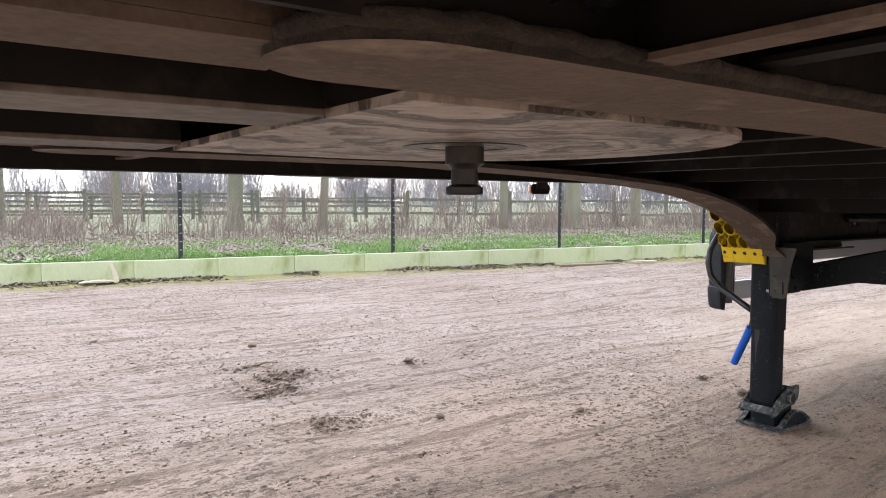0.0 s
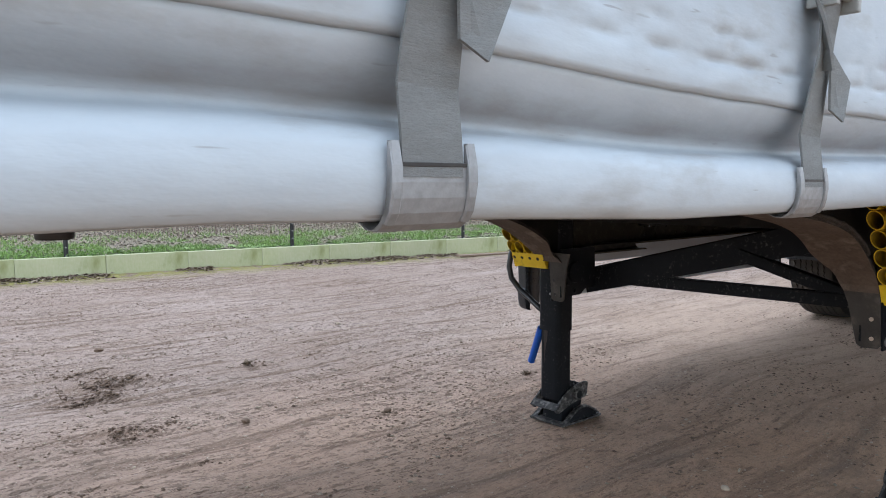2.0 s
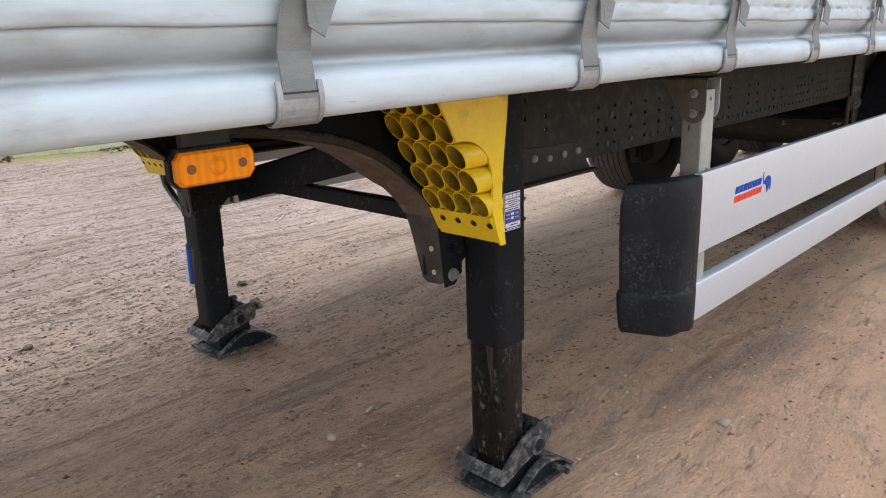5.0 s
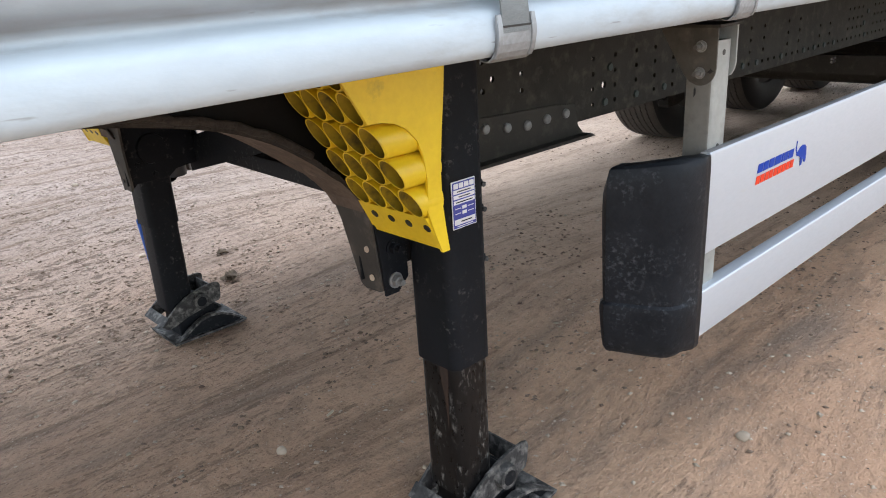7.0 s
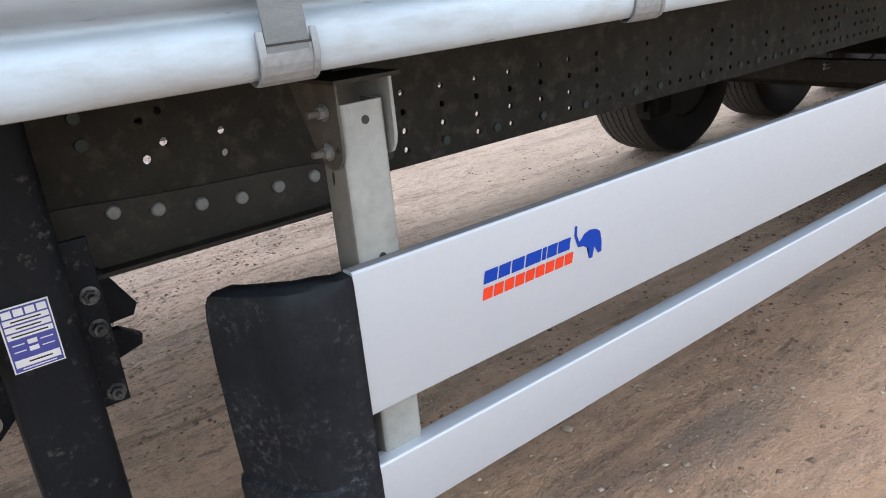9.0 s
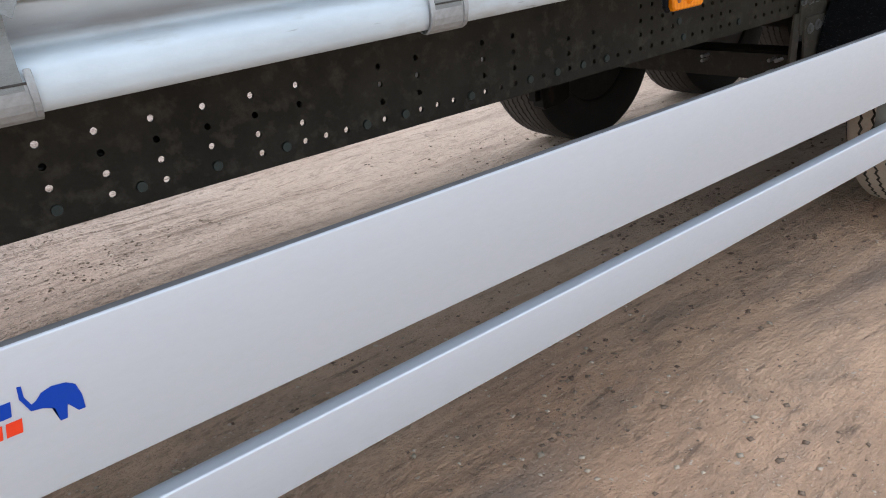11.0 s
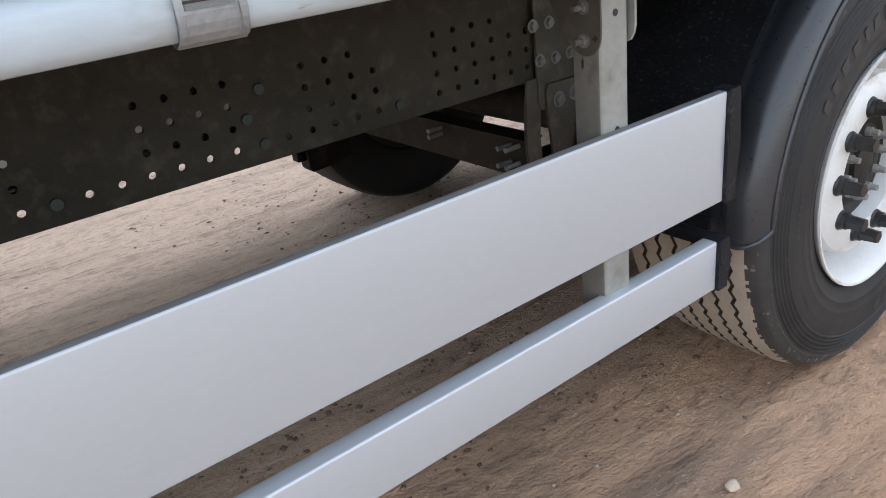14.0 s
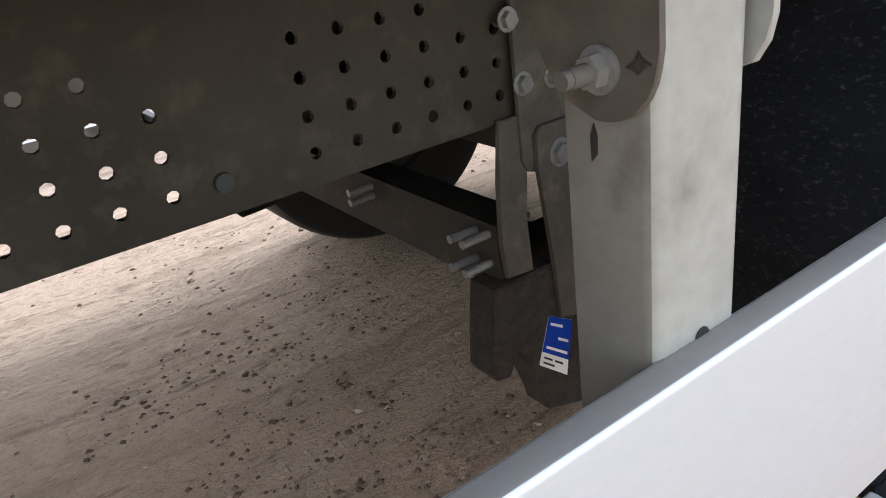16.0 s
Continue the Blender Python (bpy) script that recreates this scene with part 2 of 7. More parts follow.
M_RIM = material("white_painted_rim", (0.74, 0.745, 0.74), (0.62, 0.615, 0.60), 0.4, scale=5, fine=120, bump=0.1, dirt=(0.42, 0.37, 0.31), dirt_amount=0.12, dirt_scale=9)
M_HUB = material("dark_greasy_hub", (0.010, 0.010, 0.010), (0.022, 0.021, 0.020), 0.5, metal=0.3, scale=20, fine=120, bump=0.3)
M_SCREW = material("amber_tinted_screw_well", (0.16, 0.045, 0.004), (0.10, 0.03, 0.004), 0.5, scale=60, fine=200, bump=0.0)
M_TEAL = material("teal_marked_bolt_head", (0.016, 0.026, 0.024), (0.026, 0.036, 0.033), 0.6, scale=30, fine=160, bump=0.2)
M_CAP = material("black_nut_cap_plastic", (0.014, 0.014, 0.015), (0.024, 0.024, 0.025), 0.32, scale=20, fine=200, bump=0.05)
M_PLATE = material("scraped_coupling_plate", (0.17, 0.145, 0.125), (0.06, 0.05, 0.043), 0.6, metal=0.25, scale=5, fine=40, bump=0.2)
M_KINGPIN = material("dark_oiled_steel", (0.022, 0.021, 0.021), (0.045, 0.043, 0.041), 0.42, metal=0.5, scale=18, fine=120, bump=0.25)
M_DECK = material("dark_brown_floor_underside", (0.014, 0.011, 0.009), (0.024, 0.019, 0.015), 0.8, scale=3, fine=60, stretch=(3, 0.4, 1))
M_PLUG = material("dusty_orange_plastic", (0.26, 0.085, 0.012), (0.15, 0.055, 0.012), 0.6, scale=40, fine=200, bump=0.1)
M_WHITE = material("white_print", (0.78, 0.78, 0.78), (0.68, 0.68, 0.68), 0.45, scale=20, fine=200, bump=0.0)
M_BLUE = material("blue_print", (0.008, 0.042, 0.32), (0.010, 0.045, 0.30), 0.4, scale=20, fine=200, bump=0.0, specular=0.1)
M_LABELBLUE = material("label_blue", (0.045, 0.055, 0.27), (0.06, 0.07, 0.32), 0.4, scale=20, fine=200, bump=0.0)
M_RED = material("red_print", (0.72, 0.055, 0.018), (0.62, 0.045, 0.015), 0.4, scale=20, fine=200, bump=0.0, specular=0.1)
M_HANDLE = material("blue_rubber_grip", (0.012, 0.10, 0.50), (0.010, 0.08, 0.40), 0.45, scale=20, fine=200, bump=0.1)
M_CONCRETE = material("algae_green_concrete_kerb", (0.54, 0.545, 0.36), (0.41, 0.45, 0.235), 0.85, scale=3.0, fine=50, bump=0.3, dirt=(0.30, 0.32, 0.14), dirt_amount=0.3, dirt_scale=4, stretch=(1, 1, 0.4), vary=0.04)
M_POST = material("black_coated_fence_post", (0.010, 0.011, 0.013), (0.02, 0.021, 0.023), 0.4, scale=20, fine=120, bump=0.05)
M_WIRE = material("dull_fence_wire", (0.10, 0.105, 0.10), (0.07, 0.075, 0.07), 0.5, metal=0.3, scale=20, fine=120, bump=0.0)
M_WOOD = material("weathered_green_grey_wood", (0.140, 0.138, 0.100), (0.095, 0.094, 0.068), 0.85, scale=5, fine=60, stretch=(0.4, 3, 3), bump=0.4, vary=0.15)
M_BOARD = material("pale_broken_wood", (0.58, 0.50, 0.37), (0.46, 0.38, 0.27), 0.8, scale=6, fine=70, stretch=(0.5, 4, 4), bump=0.3)
M_PLANK = material("brown_weathered_plank", (0.24, 0.175, 0.125), (0.17, 0.12, 0.085), 0.85, scale=5, fine=60, stretch=(0.4, 4, 4), bump=0.4)
M_BARK = material("green_grey_bark", (0.225, 0.208, 0.138), (0.135, 0.124, 0.082), 0.9, scale=4, fine=40, stretch=(1, 1, 0.35), bump=0.9, depth=0.02, vary=0.2)
M_TWIG = material("reddish_brown_twigs", (0.175, 0.122, 0.096), (0.285, 0.215, 0.178), 0.85, scale=1.5, fine=20, bump=0.0, vary=0.2)
# lilac-grey twig colour that carries the haze of distance
M_FARWOOD = material("haze_paled_winter_twigs", (0.205, 0.188, 0.212), (0.150, 0.136, 0.155), 0.9, scale=0.2, fine=3, bump=0.0)
M_GRASS = material("winter_grass", (0.135, 0.27, 0.040), (0.235, 0.36, 0.085), 0.6, scale=1.2, fine=14, bump=0.0)
M_LITTER = material("dead_leaves", (0.22, 0.165, 0.115), (0.38, 0.315, 0.24), 0.8, scale=9, fine=40, bump=0.0)
M_DRIFT = material("damp_leaf_drift", (0.100, 0.070, 0.046), (0.26, 0.200, 0.140), 0.85, scale=12, fine=40, bump=0.0)
M_CLOD = material("dry_soil_clods", (0.14, 0.095, 0.066), (0.21, 0.15, 0.108), 0.95, scale=5, fine=60, bump=0.5)
M_DARKCLOD = material("damp_dark_soil_clods", (0.085, 0.050, 0.033), (0.16, 0.105, 0.074), 0.95, scale=5, fine=60, bump=0.5)
M_STONE = material("grey_pebbles", (0.36, 0.295, 0.225), (0.27, 0.215, 0.16), 0.8, scale=5, fine=60, bump=0.3)
M_PALESTONE = material("pale_chips", (0.52, 0.43, 0.335), (0.40, 0.32, 0.24), 0.8, scale=8, fine=60, bump=0.2)


def lens_material():
    m = bpy.data.materials.new("amber_lens")
    m.use_nodes = True
    n, l = m.node_tree.nodes, m.node_tree.links
    b = n["Principled BSDF"]
    b.inputs["Roughness"].default_value = 0.22
    b.inputs["Specular IOR Level"].default_value = 0.25
    b.inputs["Subsurface Weight"].default_value = 0.35
    b.inputs["Subsurface Radius"].default_value = (0.01, 0.004, 0.001)
    co, wv = n.new("ShaderNodeTexCoord"), n.new("ShaderNodeTexWave")
    wv.inputs["Scale"].default_value = 30
    l.new(co.outputs["Object"], wv.inputs["Vector"])
    mix = n.new("ShaderNodeMix")
    mix.data_type = "RGBA"
    mix.inputs[6].default_value, mix.inputs[7].default_value = (0.70, 0.225, 0.001, 1), (0.62, 0.185, 0.001, 1)
    l.new(wv.outputs[0], mix.inputs[0])
    l.new(mix.outputs[2], b.inputs["Base Color"])
    bp = n.new("ShaderNodeBump")
    bp.inputs["Strength"].default_value, bp.inputs["Distance"].default_value = 0.06, 0.001
    l.new(wv.outputs[0], bp.inputs["Height"])
    l.new(bp.outputs[0], b.inputs["Normal"])
    return m


M_LENS = lens_material()

KERB_Y, KERB_SLOPE = 9.10, -0.176      # kerb line: y = KERB_Y + KERB_SLOPE * x
KERB_N = Vector((-KERB_SLOPE, 1, 0)).normalized()
KERB_T = Vector((1, KERB_SLOPE, 0)).normalized()


def ground_material():
    """Packed pinkish dirt in the yard, moss beside the kerb, soil with grass and leaves behind it, field beyond."""
    m = bpy.data.materials.new("packed_dirt_and_verge")
    m.use_nodes = True
    n, l = m.node_tree.nodes, m.node_tree.links
    b = n["Principled BSDF"]
    b.inputs["Specular IOR Level"].default_value = 0.25
    co = n.new("ShaderNodeTexCoord")
    # tracks wander a little about the yard's length
    bend = n.new("ShaderNodeTexNoise")
    bend.inputs["Scale"].default_value, bend.inputs["Detail"].default_value = 0.45, 1
    l.new(co.outputs["Object"], bend.inputs["Vector"])
    turn = n.new("ShaderNodeVectorMath")
    turn.operation = "MULTIPLY_ADD"
    turn.inputs[1].default_value = (0, 0.55, 0)
    l.new(bend.outputs["Color"], turn.inputs[0])
    l.new(co.outputs["Object"], turn.inputs[2])

    def tex(s, detail=5, stretch=(1, 1, 1), rough=0.6):
        mp = n.new("ShaderNodeMapping")
        mp.inputs["Scale"].default_value = stretch
        l.new(turn.outputs[0], mp.inputs[0])
        x = n.new("ShaderNodeTexNoise")
        x.inputs["Scale"].default_value, x.inputs["Detail"].default_value, x.inputs["Roughness"].default_value = s, detail, rough
        l.new(mp.outputs[0], x.inputs["Vector"])
        return x.outputs[0]

    def ramp(v, a, c, lo=0.0, hi=1.0):
        r = n.new("ShaderNodeMapRange")
        r.inputs[1].default_value, r.inputs[2].default_value, r.inputs[3].default_value, r.inputs[4].default_value = a, c, lo, hi
        l.new(v, r.inputs[0])
        return r.outputs[0]

    def blend(f, a, c):
        x = n.new("ShaderNodeMix")
        x.data_type = "RGBA"
        l.new(f, x.inputs[0])
        for i, v in ((6, a), (7, c)):
            if isinstance(v, tuple):
                x.inputs[i].default_value = (*v, 1)
            else:
                l.new(v, x.inputs[i])
        return x.outputs[2]

    def calc(op, a, c):
        x = n.new("ShaderNodeMath")
        x.operation = op
        for i, v in enumerate((a, c)):
            if isinstance(v, (int, float)):
                x.inputs[i].default_value = v
            else:
                l.new(v, x.inputs[i])
        return x.outputs[0]
    def crumbs(s, size, share, stretch):
        """Scattered single crumbs: some cells of a Voronoi pattern, cut small."""
        mp = n.new("ShaderNodeMapping")
        mp.inputs["Scale"].default_value = stretch
        wob = n.new("ShaderNodeTexNoise")
        wob.inputs["Scale"].default_value, wob.inputs["Detail"].default_value = s * 1.6, 2
        l.new(turn.outputs[0], wob.inputs["Vector"])
        off = n.new("ShaderNodeVectorMath")
        off.operation = "MULTIPLY_ADD"
        off.inputs[1].default_value = (0.9 / s, 0.9 / s, 0)
        l.new(wob.outputs["Color"], off.inputs[0])
        l.new(turn.outputs[0], off.inputs[2])
        l.new(off.outputs[0], mp.inputs[0])
        v = n.new("ShaderNodeTexVoronoi")
        v.inputs["Scale"].default_value = s
        l.new(mp.outputs[0], v.inputs["Vector"])
        cell = n.new("ShaderNodeSeparateColor")
        l.new(v.outputs["Color"], cell.inputs[0])
        rad = calc("MULTIPLY", ramp(cell.outputs[0], 1.0 - share, 1.0, 0.25, 1.0), size)
        pick = ramp(cell.outputs[0], 1.0 - share, 1.0 - share + 0.01)
        return calc("MULTIPLY", pick, ramp(calc("SUBTRACT", rad, v.outputs["Distance"]), 0.0, 0.10))
    broad = tex(0.55, 5)
    streak = tex(2.2, 6, (0.45, 2.0, 1))
    grain = tex(30, 6, (0.8, 1.15, 1), 0.68)
    speck = tex(75, 3)
    dirt = blend(ramp(broad, 0.35, 0.66), (0.340, 0.258, 0.210), (0.420, 0.333, 0.282))
    sy = n.new("ShaderNodeSeparateXYZ")
    l.new(co.outputs["Object"], sy.inputs[0])
    damp = calc("ADD", sy.outputs[1], calc("MULTIPLY", calc("SUBTRACT", tex(0.8, 4), 0.5), 1.9))
    brown = blend(ramp(broad, 0.35, 0.66), (0.460, 0.284, 0.180), (0.555, 0.365, 0.240))
    dirt = blend(ramp(damp, 2.6, -0.6), dirt, brown)
    # packed paler dirt, with few crumbs, between the guard's middle and the wheels
    swept = calc("MULTIPLY", ramp(calc("ADD", sy.outputs[0], calc("MULTIPLY", tex(0.9, 4), 1.4)), 3.6, 5.4), calc("MULTIPLY", ramp(sy.outputs[1], -0.9, -0.1), ramp(sy.outputs[1], 3.6, 2.0)))
    dirt = blend(calc("MULTIPLY", swept, 0.85), dirt, blend(ramp(broad, 0.35, 0.66), (0.47, 0.345, 0.255), (0.57, 0.435, 0.335)))
    rough_share = calc("SUBTRACT", 1.0, calc("MULTIPLY", swept, 0.62))
    dirt = blend(calc("MULTIPLY", ramp(streak, 0.50, 0.68, 0, 0.9), rough_share), dirt, (0.275, 0.200, 0.150))
    long_streak = tex(2.6, 7, (0.22, 3.0, 1), 0.68)
    dirt = blend(calc("MULTIPLY", ramp(long_streak, 0.535, 0.61, 0, 0.8), calc("MULTIPLY", rough_share, ramp(damp, -1.5, 1.0, 0.25, 1.0))), dirt, (0.185, 0.122, 0.085))
    rut = tex(1.5, 8, (0.14, 4.2, 1), 0.72)
    dirt = blend(calc("MULTIPLY", calc("MULTIPLY", ramp(rut, 0.585, 0.605), ramp(rut, 0.65, 0.62, 0, 0.65)), ramp(damp, 0.0, 1.6)), dirt, (0.125, 0.075, 0.050))
    dirt = blend(calc("MULTIPLY", ramp(tex(6, 6, (0.9, 1.3, 1), 0.7), 0.52, 0.66, 0, 0.5), rough_share), dirt, (0.235, 0.168, 0.122))
    calm = calc("MULTIPLY", ramp(damp, -1.4, 1.3, 0.22, 1.0), rough_share)
    dirt = blend(calc("MULTIPLY", ramp(grain, 0.53, 0.64, 0, 0.72), calm), dirt, (0.195, 0.136, 0.097))
    dirt = blend(calc("MULTIPLY", ramp(speck, 0.60, 0.67, 0, 0.65), calm), dirt, (0.115, 0.078, 0.056))
    patch = ramp(tex(1.3, 5, (0.6, 1.6, 1)), 0.38, 0.54, 0.45, 1.0)
    coarse = calc("MULTIPLY", crumbs(19, 0.56, 0.46, (0.55, 1.7, 1)), ramp(damp, -0.2, 1.4))
    fine = calc("MAXIMUM", crumbs(38, 0.56, 0.46, (0.65, 1.5, 1)), crumbs(85, 0.50, 0.44, (0.8, 1.3, 1)))
    fine = calc("MULTIPLY", fine, ramp(damp, -1.0, 1.0, 0.12, 1.0))
    fleck = calc("MULTIPLY", calc("MULTIPLY", calc("MAXIMUM", coarse, fine), patch), rough_share)
    dirt = blend(calc("MULTIPLY", fleck, 0.66), dirt, (0.090, 0.057, 0.039))
    dirt = blend(ramp(tex(13, 6, (0.4, 1.8, 1), 0.7), 0.57, 0.66, 0, 0.7), dirt, (0.15, 0.103, 0.075))
    pale = crumbs(38, 0.34, 0.05, (1, 1, 1))
    dirt = blend(calc("MULTIPLY", pale, 0.8), dirt, (0.52, 0.43, 0.34))
    dirt = blend(ramp(tex(110, 2), 0.66, 0.71, 0, 0.8), dirt, (0.56, 0.47, 0.38))
    # signed distance behind the kerb's face
    sep = n.new("ShaderNodeSeparateXYZ")
    l.new(co.outputs["Object"], sep.inputs[0])
    d = calc("SUBTRACT", calc("ADD", calc("MULTIPLY", sep.outputs[0], -KERB_SLOPE * 0.985), calc("MULTIPLY", sep.outputs[1], 0.985)), KERB_Y * 0.985)
    wob = calc("ADD", d, calc("MULTIPLY", calc("SUBTRACT", tex(1.6, 5), 0.5), 1.0))
    moss = calc("MULTIPLY", ramp(wob, -0.85, -0.25), ramp(tex(6, 5), 0.38, 0.52))
    dirt = blend(moss, dirt, (0.29, 0.27, 0.09))
    soil = blend(ramp(tex(7, 6), 0.4, 0.62), (0.20, 0.165, 0.115), (0.32, 0.275, 0.20))
    green = blend(ramp(tex(9, 5), 0.35, 0.65), (0.19, 0.21, 0.10), (0.30, 0.30, 0.185))
    near_green = calc("MULTIPLY", ramp(wob, 2.6, 1.0), ramp(tex(2.5, 5), 0.36, 0.55))
    far_green = calc("MULTIPLY", ramp(wob, 7.0, 12.0), 0.75)
    verge = blend(calc("MAXIMUM", near_green, far_green), soil, green)
    col = blend(ramp(d, 0.02, 0.03), dirt, verge)
    l.new(col, b.inputs["Base Color"])
    l.new(ramp(grain, 0.3, 0.7, 0.95, 0.78), b.inputs["Roughness"])
    h = calc("ADD", calc("ADD", calc("MULTIPLY", streak, 0.2), calc("MULTIPLY", tex(15, 5, (0.7, 1.3, 1), 0.65), 0.7)), calc("ADD", calc("MULTIPLY", grain, 0.75), calc("ADD", calc("MULTIPLY", speck, 0.25), calc("MULTIPLY", fleck, 0.35))))
    bp = n.new("ShaderNodeBump")
    bp.inputs["Strength"].default_value, bp.inputs["Distance"].default_value = 1.0, 0.026
    l.new(h, bp.inputs["Height"])
    l.new(bp.outputs[0], b.inputs["Normal"])
    return m


M_GROUND = ground_material()


# ---- mesh helpers ----
def part(name, bm, mat, parent=None, label="", smooth=False, kind=""):
    """Links a bmesh (or a ready mesh) as ONE object under a thing or a part."""
    if isinstance(bm, bmesh.types.BMesh):
        bmesh.ops.recalc_face_normals(bm, faces=bm.faces)
        me = bpy.data.meshes.new(name)
        bm.to_mesh(me)
        bm.free()
        for x in (mat if isinstance(mat, (list, tuple)) else [mat]):
            me.materials.append(x)
    else:
        me = bm
    if smooth:
        me.polygons.foreach_set("use_smooth", [True] * len(me.polygons))
        if smooth == "auto":
            me.set_sharp_from_angle(angle=radians(35))
    ob = new(name, me)
    if parent is not None:
        ob.parent = parent
    if label or kind:
        tagged(ob, label=label, kind=kind)
    return ob


def box(x0, x1, y0, y1, z0, z1, bevel=0.0, bm=None):
    bm = bm or bmesh.new()
    vs = [bm.verts.new((x, y, z)) for x in (x0, x1) for y in (y0, y1) for z in (z0, z1)]
    fs = [bm.faces.new([vs[i] for i in f]) for f in ((0, 1, 3, 2), (4, 6, 7, 5), (0, 4, 5, 1), (2, 3, 7, 6), (0, 2, 6, 4), (1, 5, 7, 3))]
    if bevel:
        es = list({e for f in fs for e in f.edges})
        bmesh.ops.bevel(bm, geom=es, offset=bevel, segments=2, affect="EDGES", profile=0.6)
    return bm


def prism(poly, axis, a, b, bevel=0.0, bm=None):
    """A polygon in the plane across axis, made solid from a to b. Plane coordinates: x: (y, z), y: (x, z), z: (x, y)."""
    bm = bm or bmesh.new()

    def at(p, v):
        return {"x": (v, p[0], p[1]), "y": (p[0], v, p[1]), "z": (p[0], p[1], v)}[axis]
    lo, hi = [bm.verts.new(at(p, a)) for p in poly], [bm.verts.new(at(p, b)) for p in poly]
    fs = [bm.faces.new(lo), bm.faces.new(hi[::-1])]
    k = len(poly)
    for i in range(k):
        fs.append(bm.faces.new((lo[i], hi[i], hi[(i + 1) % k], lo[(i + 1) % k])))
    if bevel:
        es = [e for f in fs[:2] for e in f.edges]
        bmesh.ops.bevel(bm, geom=es, offset=bevel, segments=1, affect="EDGES")
    return bm


def rod(p, q, r, r2=None, seg=10, bm=None, caps=True, turn=0.0):
    bm = bm or bmesh.new()
    p, q = Vector(p), Vector(q)
    d = (q - p).normalized()
    u = d.orthogonal().normalized()
    w = d.cross(u)
    r2 = r if r2 is None else r2
    rings = []
    for c, rr in ((p, r), (q, r2)):
        rings.append([bm.verts.new(c + (u * math.cos(a) + w * math.sin(a)) * rr) for a in [2 * math.pi * i / seg + turn for i in range(seg)]])
    for i in range(seg):
        bm.faces.new((rings[0][i], rings[0][(i + 1) % seg], rings[1][(i + 1) % seg], rings[1][i]))
    if caps:
        bm.faces.new(rings[0][::-1])
        bm.faces.new(rings[1])
    return bm


def hexbolt(p, d, r, h, shank=0.0, bm=None):
    """A washer, a hexagon head and, where asked for, a shank's end that stands out of it."""
    bm = bm or bmesh.new()
    p, d = Vector(p), Vector(d).normalized()
    rod(p, p + d * h * 0.22, r * 1.35, seg=14, bm=bm)
    rod(p + d * h * 0.22, p + d * h, r, r * 0.94, seg=6, bm=bm)
    if shank:
        rod(p + d * h, p + d * (h + shank), r * 0.5, seg=10, bm=bm)
    return bm


def dome(p, d, r, h, bm=None):
    """A round rivet head."""
    bm = bm or bmesh.new()
    p, d = Vector(p), Vector(d).normalized()
    for a, b, ra, rb in ((0, 0.45, 1.0, 0.97), (0.45, 0.8, 0.97, 0.80), (0.8, 1.0, 0.80, 0.45)):
        rod(p + d * h * a, p + d * h * b, r * ra, r * rb, seg=16, bm=bm)
    return bm


def sweep(points, r, seg=10, bm=None):
    """A pipe along points."""
    bm = bm or bmesh.new()
    pts = [Vector(p) for p in points]
    rings = []
    u = None
    for i, p in enumerate(pts):
        d = (pts[min(i + 1, len(pts) - 1)] - pts[max(i - 1, 0)]).normalized()
        u = d.orthogonal().normalized() if u is None else (u - d * u.dot(d)).normalized()
        w = d.cross(u)
        rings.append([bm.verts.new(p + (u * math.cos(a) + w * math.sin(a)) * r) for a in [2 * math.pi * k / seg for k in range(seg)]])
    for a, b in zip(rings, rings[1:]):
        for k in range(seg):
            bm.faces.new((a[k], a[(k + 1) % seg], b[(k + 1) % seg], b[k]))
    bm.faces.new(rings[0][::-1])
    bm.faces.new(rings[-1])
    return bm


def lathe(profile, seg=64, bm=None, closed=False, mats=None):
    """Turns (radius, y) about the y axis."""
    bm = bm or bmesh.new()
    rings = [[bm.verts.new((r * math.cos(2 * math.pi * i / seg), y, r * math.sin(2 * math.pi * i / seg))) for i in range(seg)] for r, y in profile]
    pairs = list(zip(rings, rings[1:])) + ([(rings[-1], rings[0])] if closed else [])
    for j, (a, b) in enumerate(pairs):
        for i in range(seg):
            f = bm.faces.new((a[i], a[(i + 1) % seg], b[(i + 1) % seg], b[i]))
            if mats:
                f.material_index = mats[j]
    return bm


def smoothstep(a, b, v):
    v = min(1, max(0, (v - a) / (b - a)))
    return v * v * (3 - 2 * v)


def raw_mesh(name, verts, faces, mat):
    me = bpy.data.meshes.new(name)
    verts, faces = np.asarray(verts, dtype=np.float32), np.asarray(faces, dtype=np.int32)
    k = faces.shape[1]
    me.vertices.add(len(verts))
    me.vertices.foreach_set("co", verts.ravel())
    me.loops.add(faces.size)
    me.loops.foreach_set("vertex_index", faces.ravel())
    me.polygons.add(len(faces))
    me.polygons.foreach_set("loop_start", np.arange(0, faces.size, k, dtype=np.int32))
    me.update(calc_edges=True)
    me.materials.append(mat)
    return me


def scatter(tv, tf, pos, size, yaw, rng, jitter=0.25):
    """Many copies of a small template in one set of vertices and faces."""
    tv, tf = np.asarray(tv, float), np.asarray(tf)
    n, k = len(pos), len(tv)
    v = np.repeat(tv[None], n, 0) * (1 + jitter * rng.uniform(-1, 1, (n, k, 3))) * size[:, None, :]
    c, s = np.cos(yaw)[:, None], np.sin(yaw)[:, None]
    v = np.stack([v[..., 0] * c - v[..., 1] * s, v[..., 0] * s + v[..., 1] * c, v[..., 2]], -1) + pos[:, None, :]
    f = (tf[None] + (np.arange(n) * k)[:, None, None]).reshape(-1, tf.shape[1])
    return v.reshape(-1, 3), f


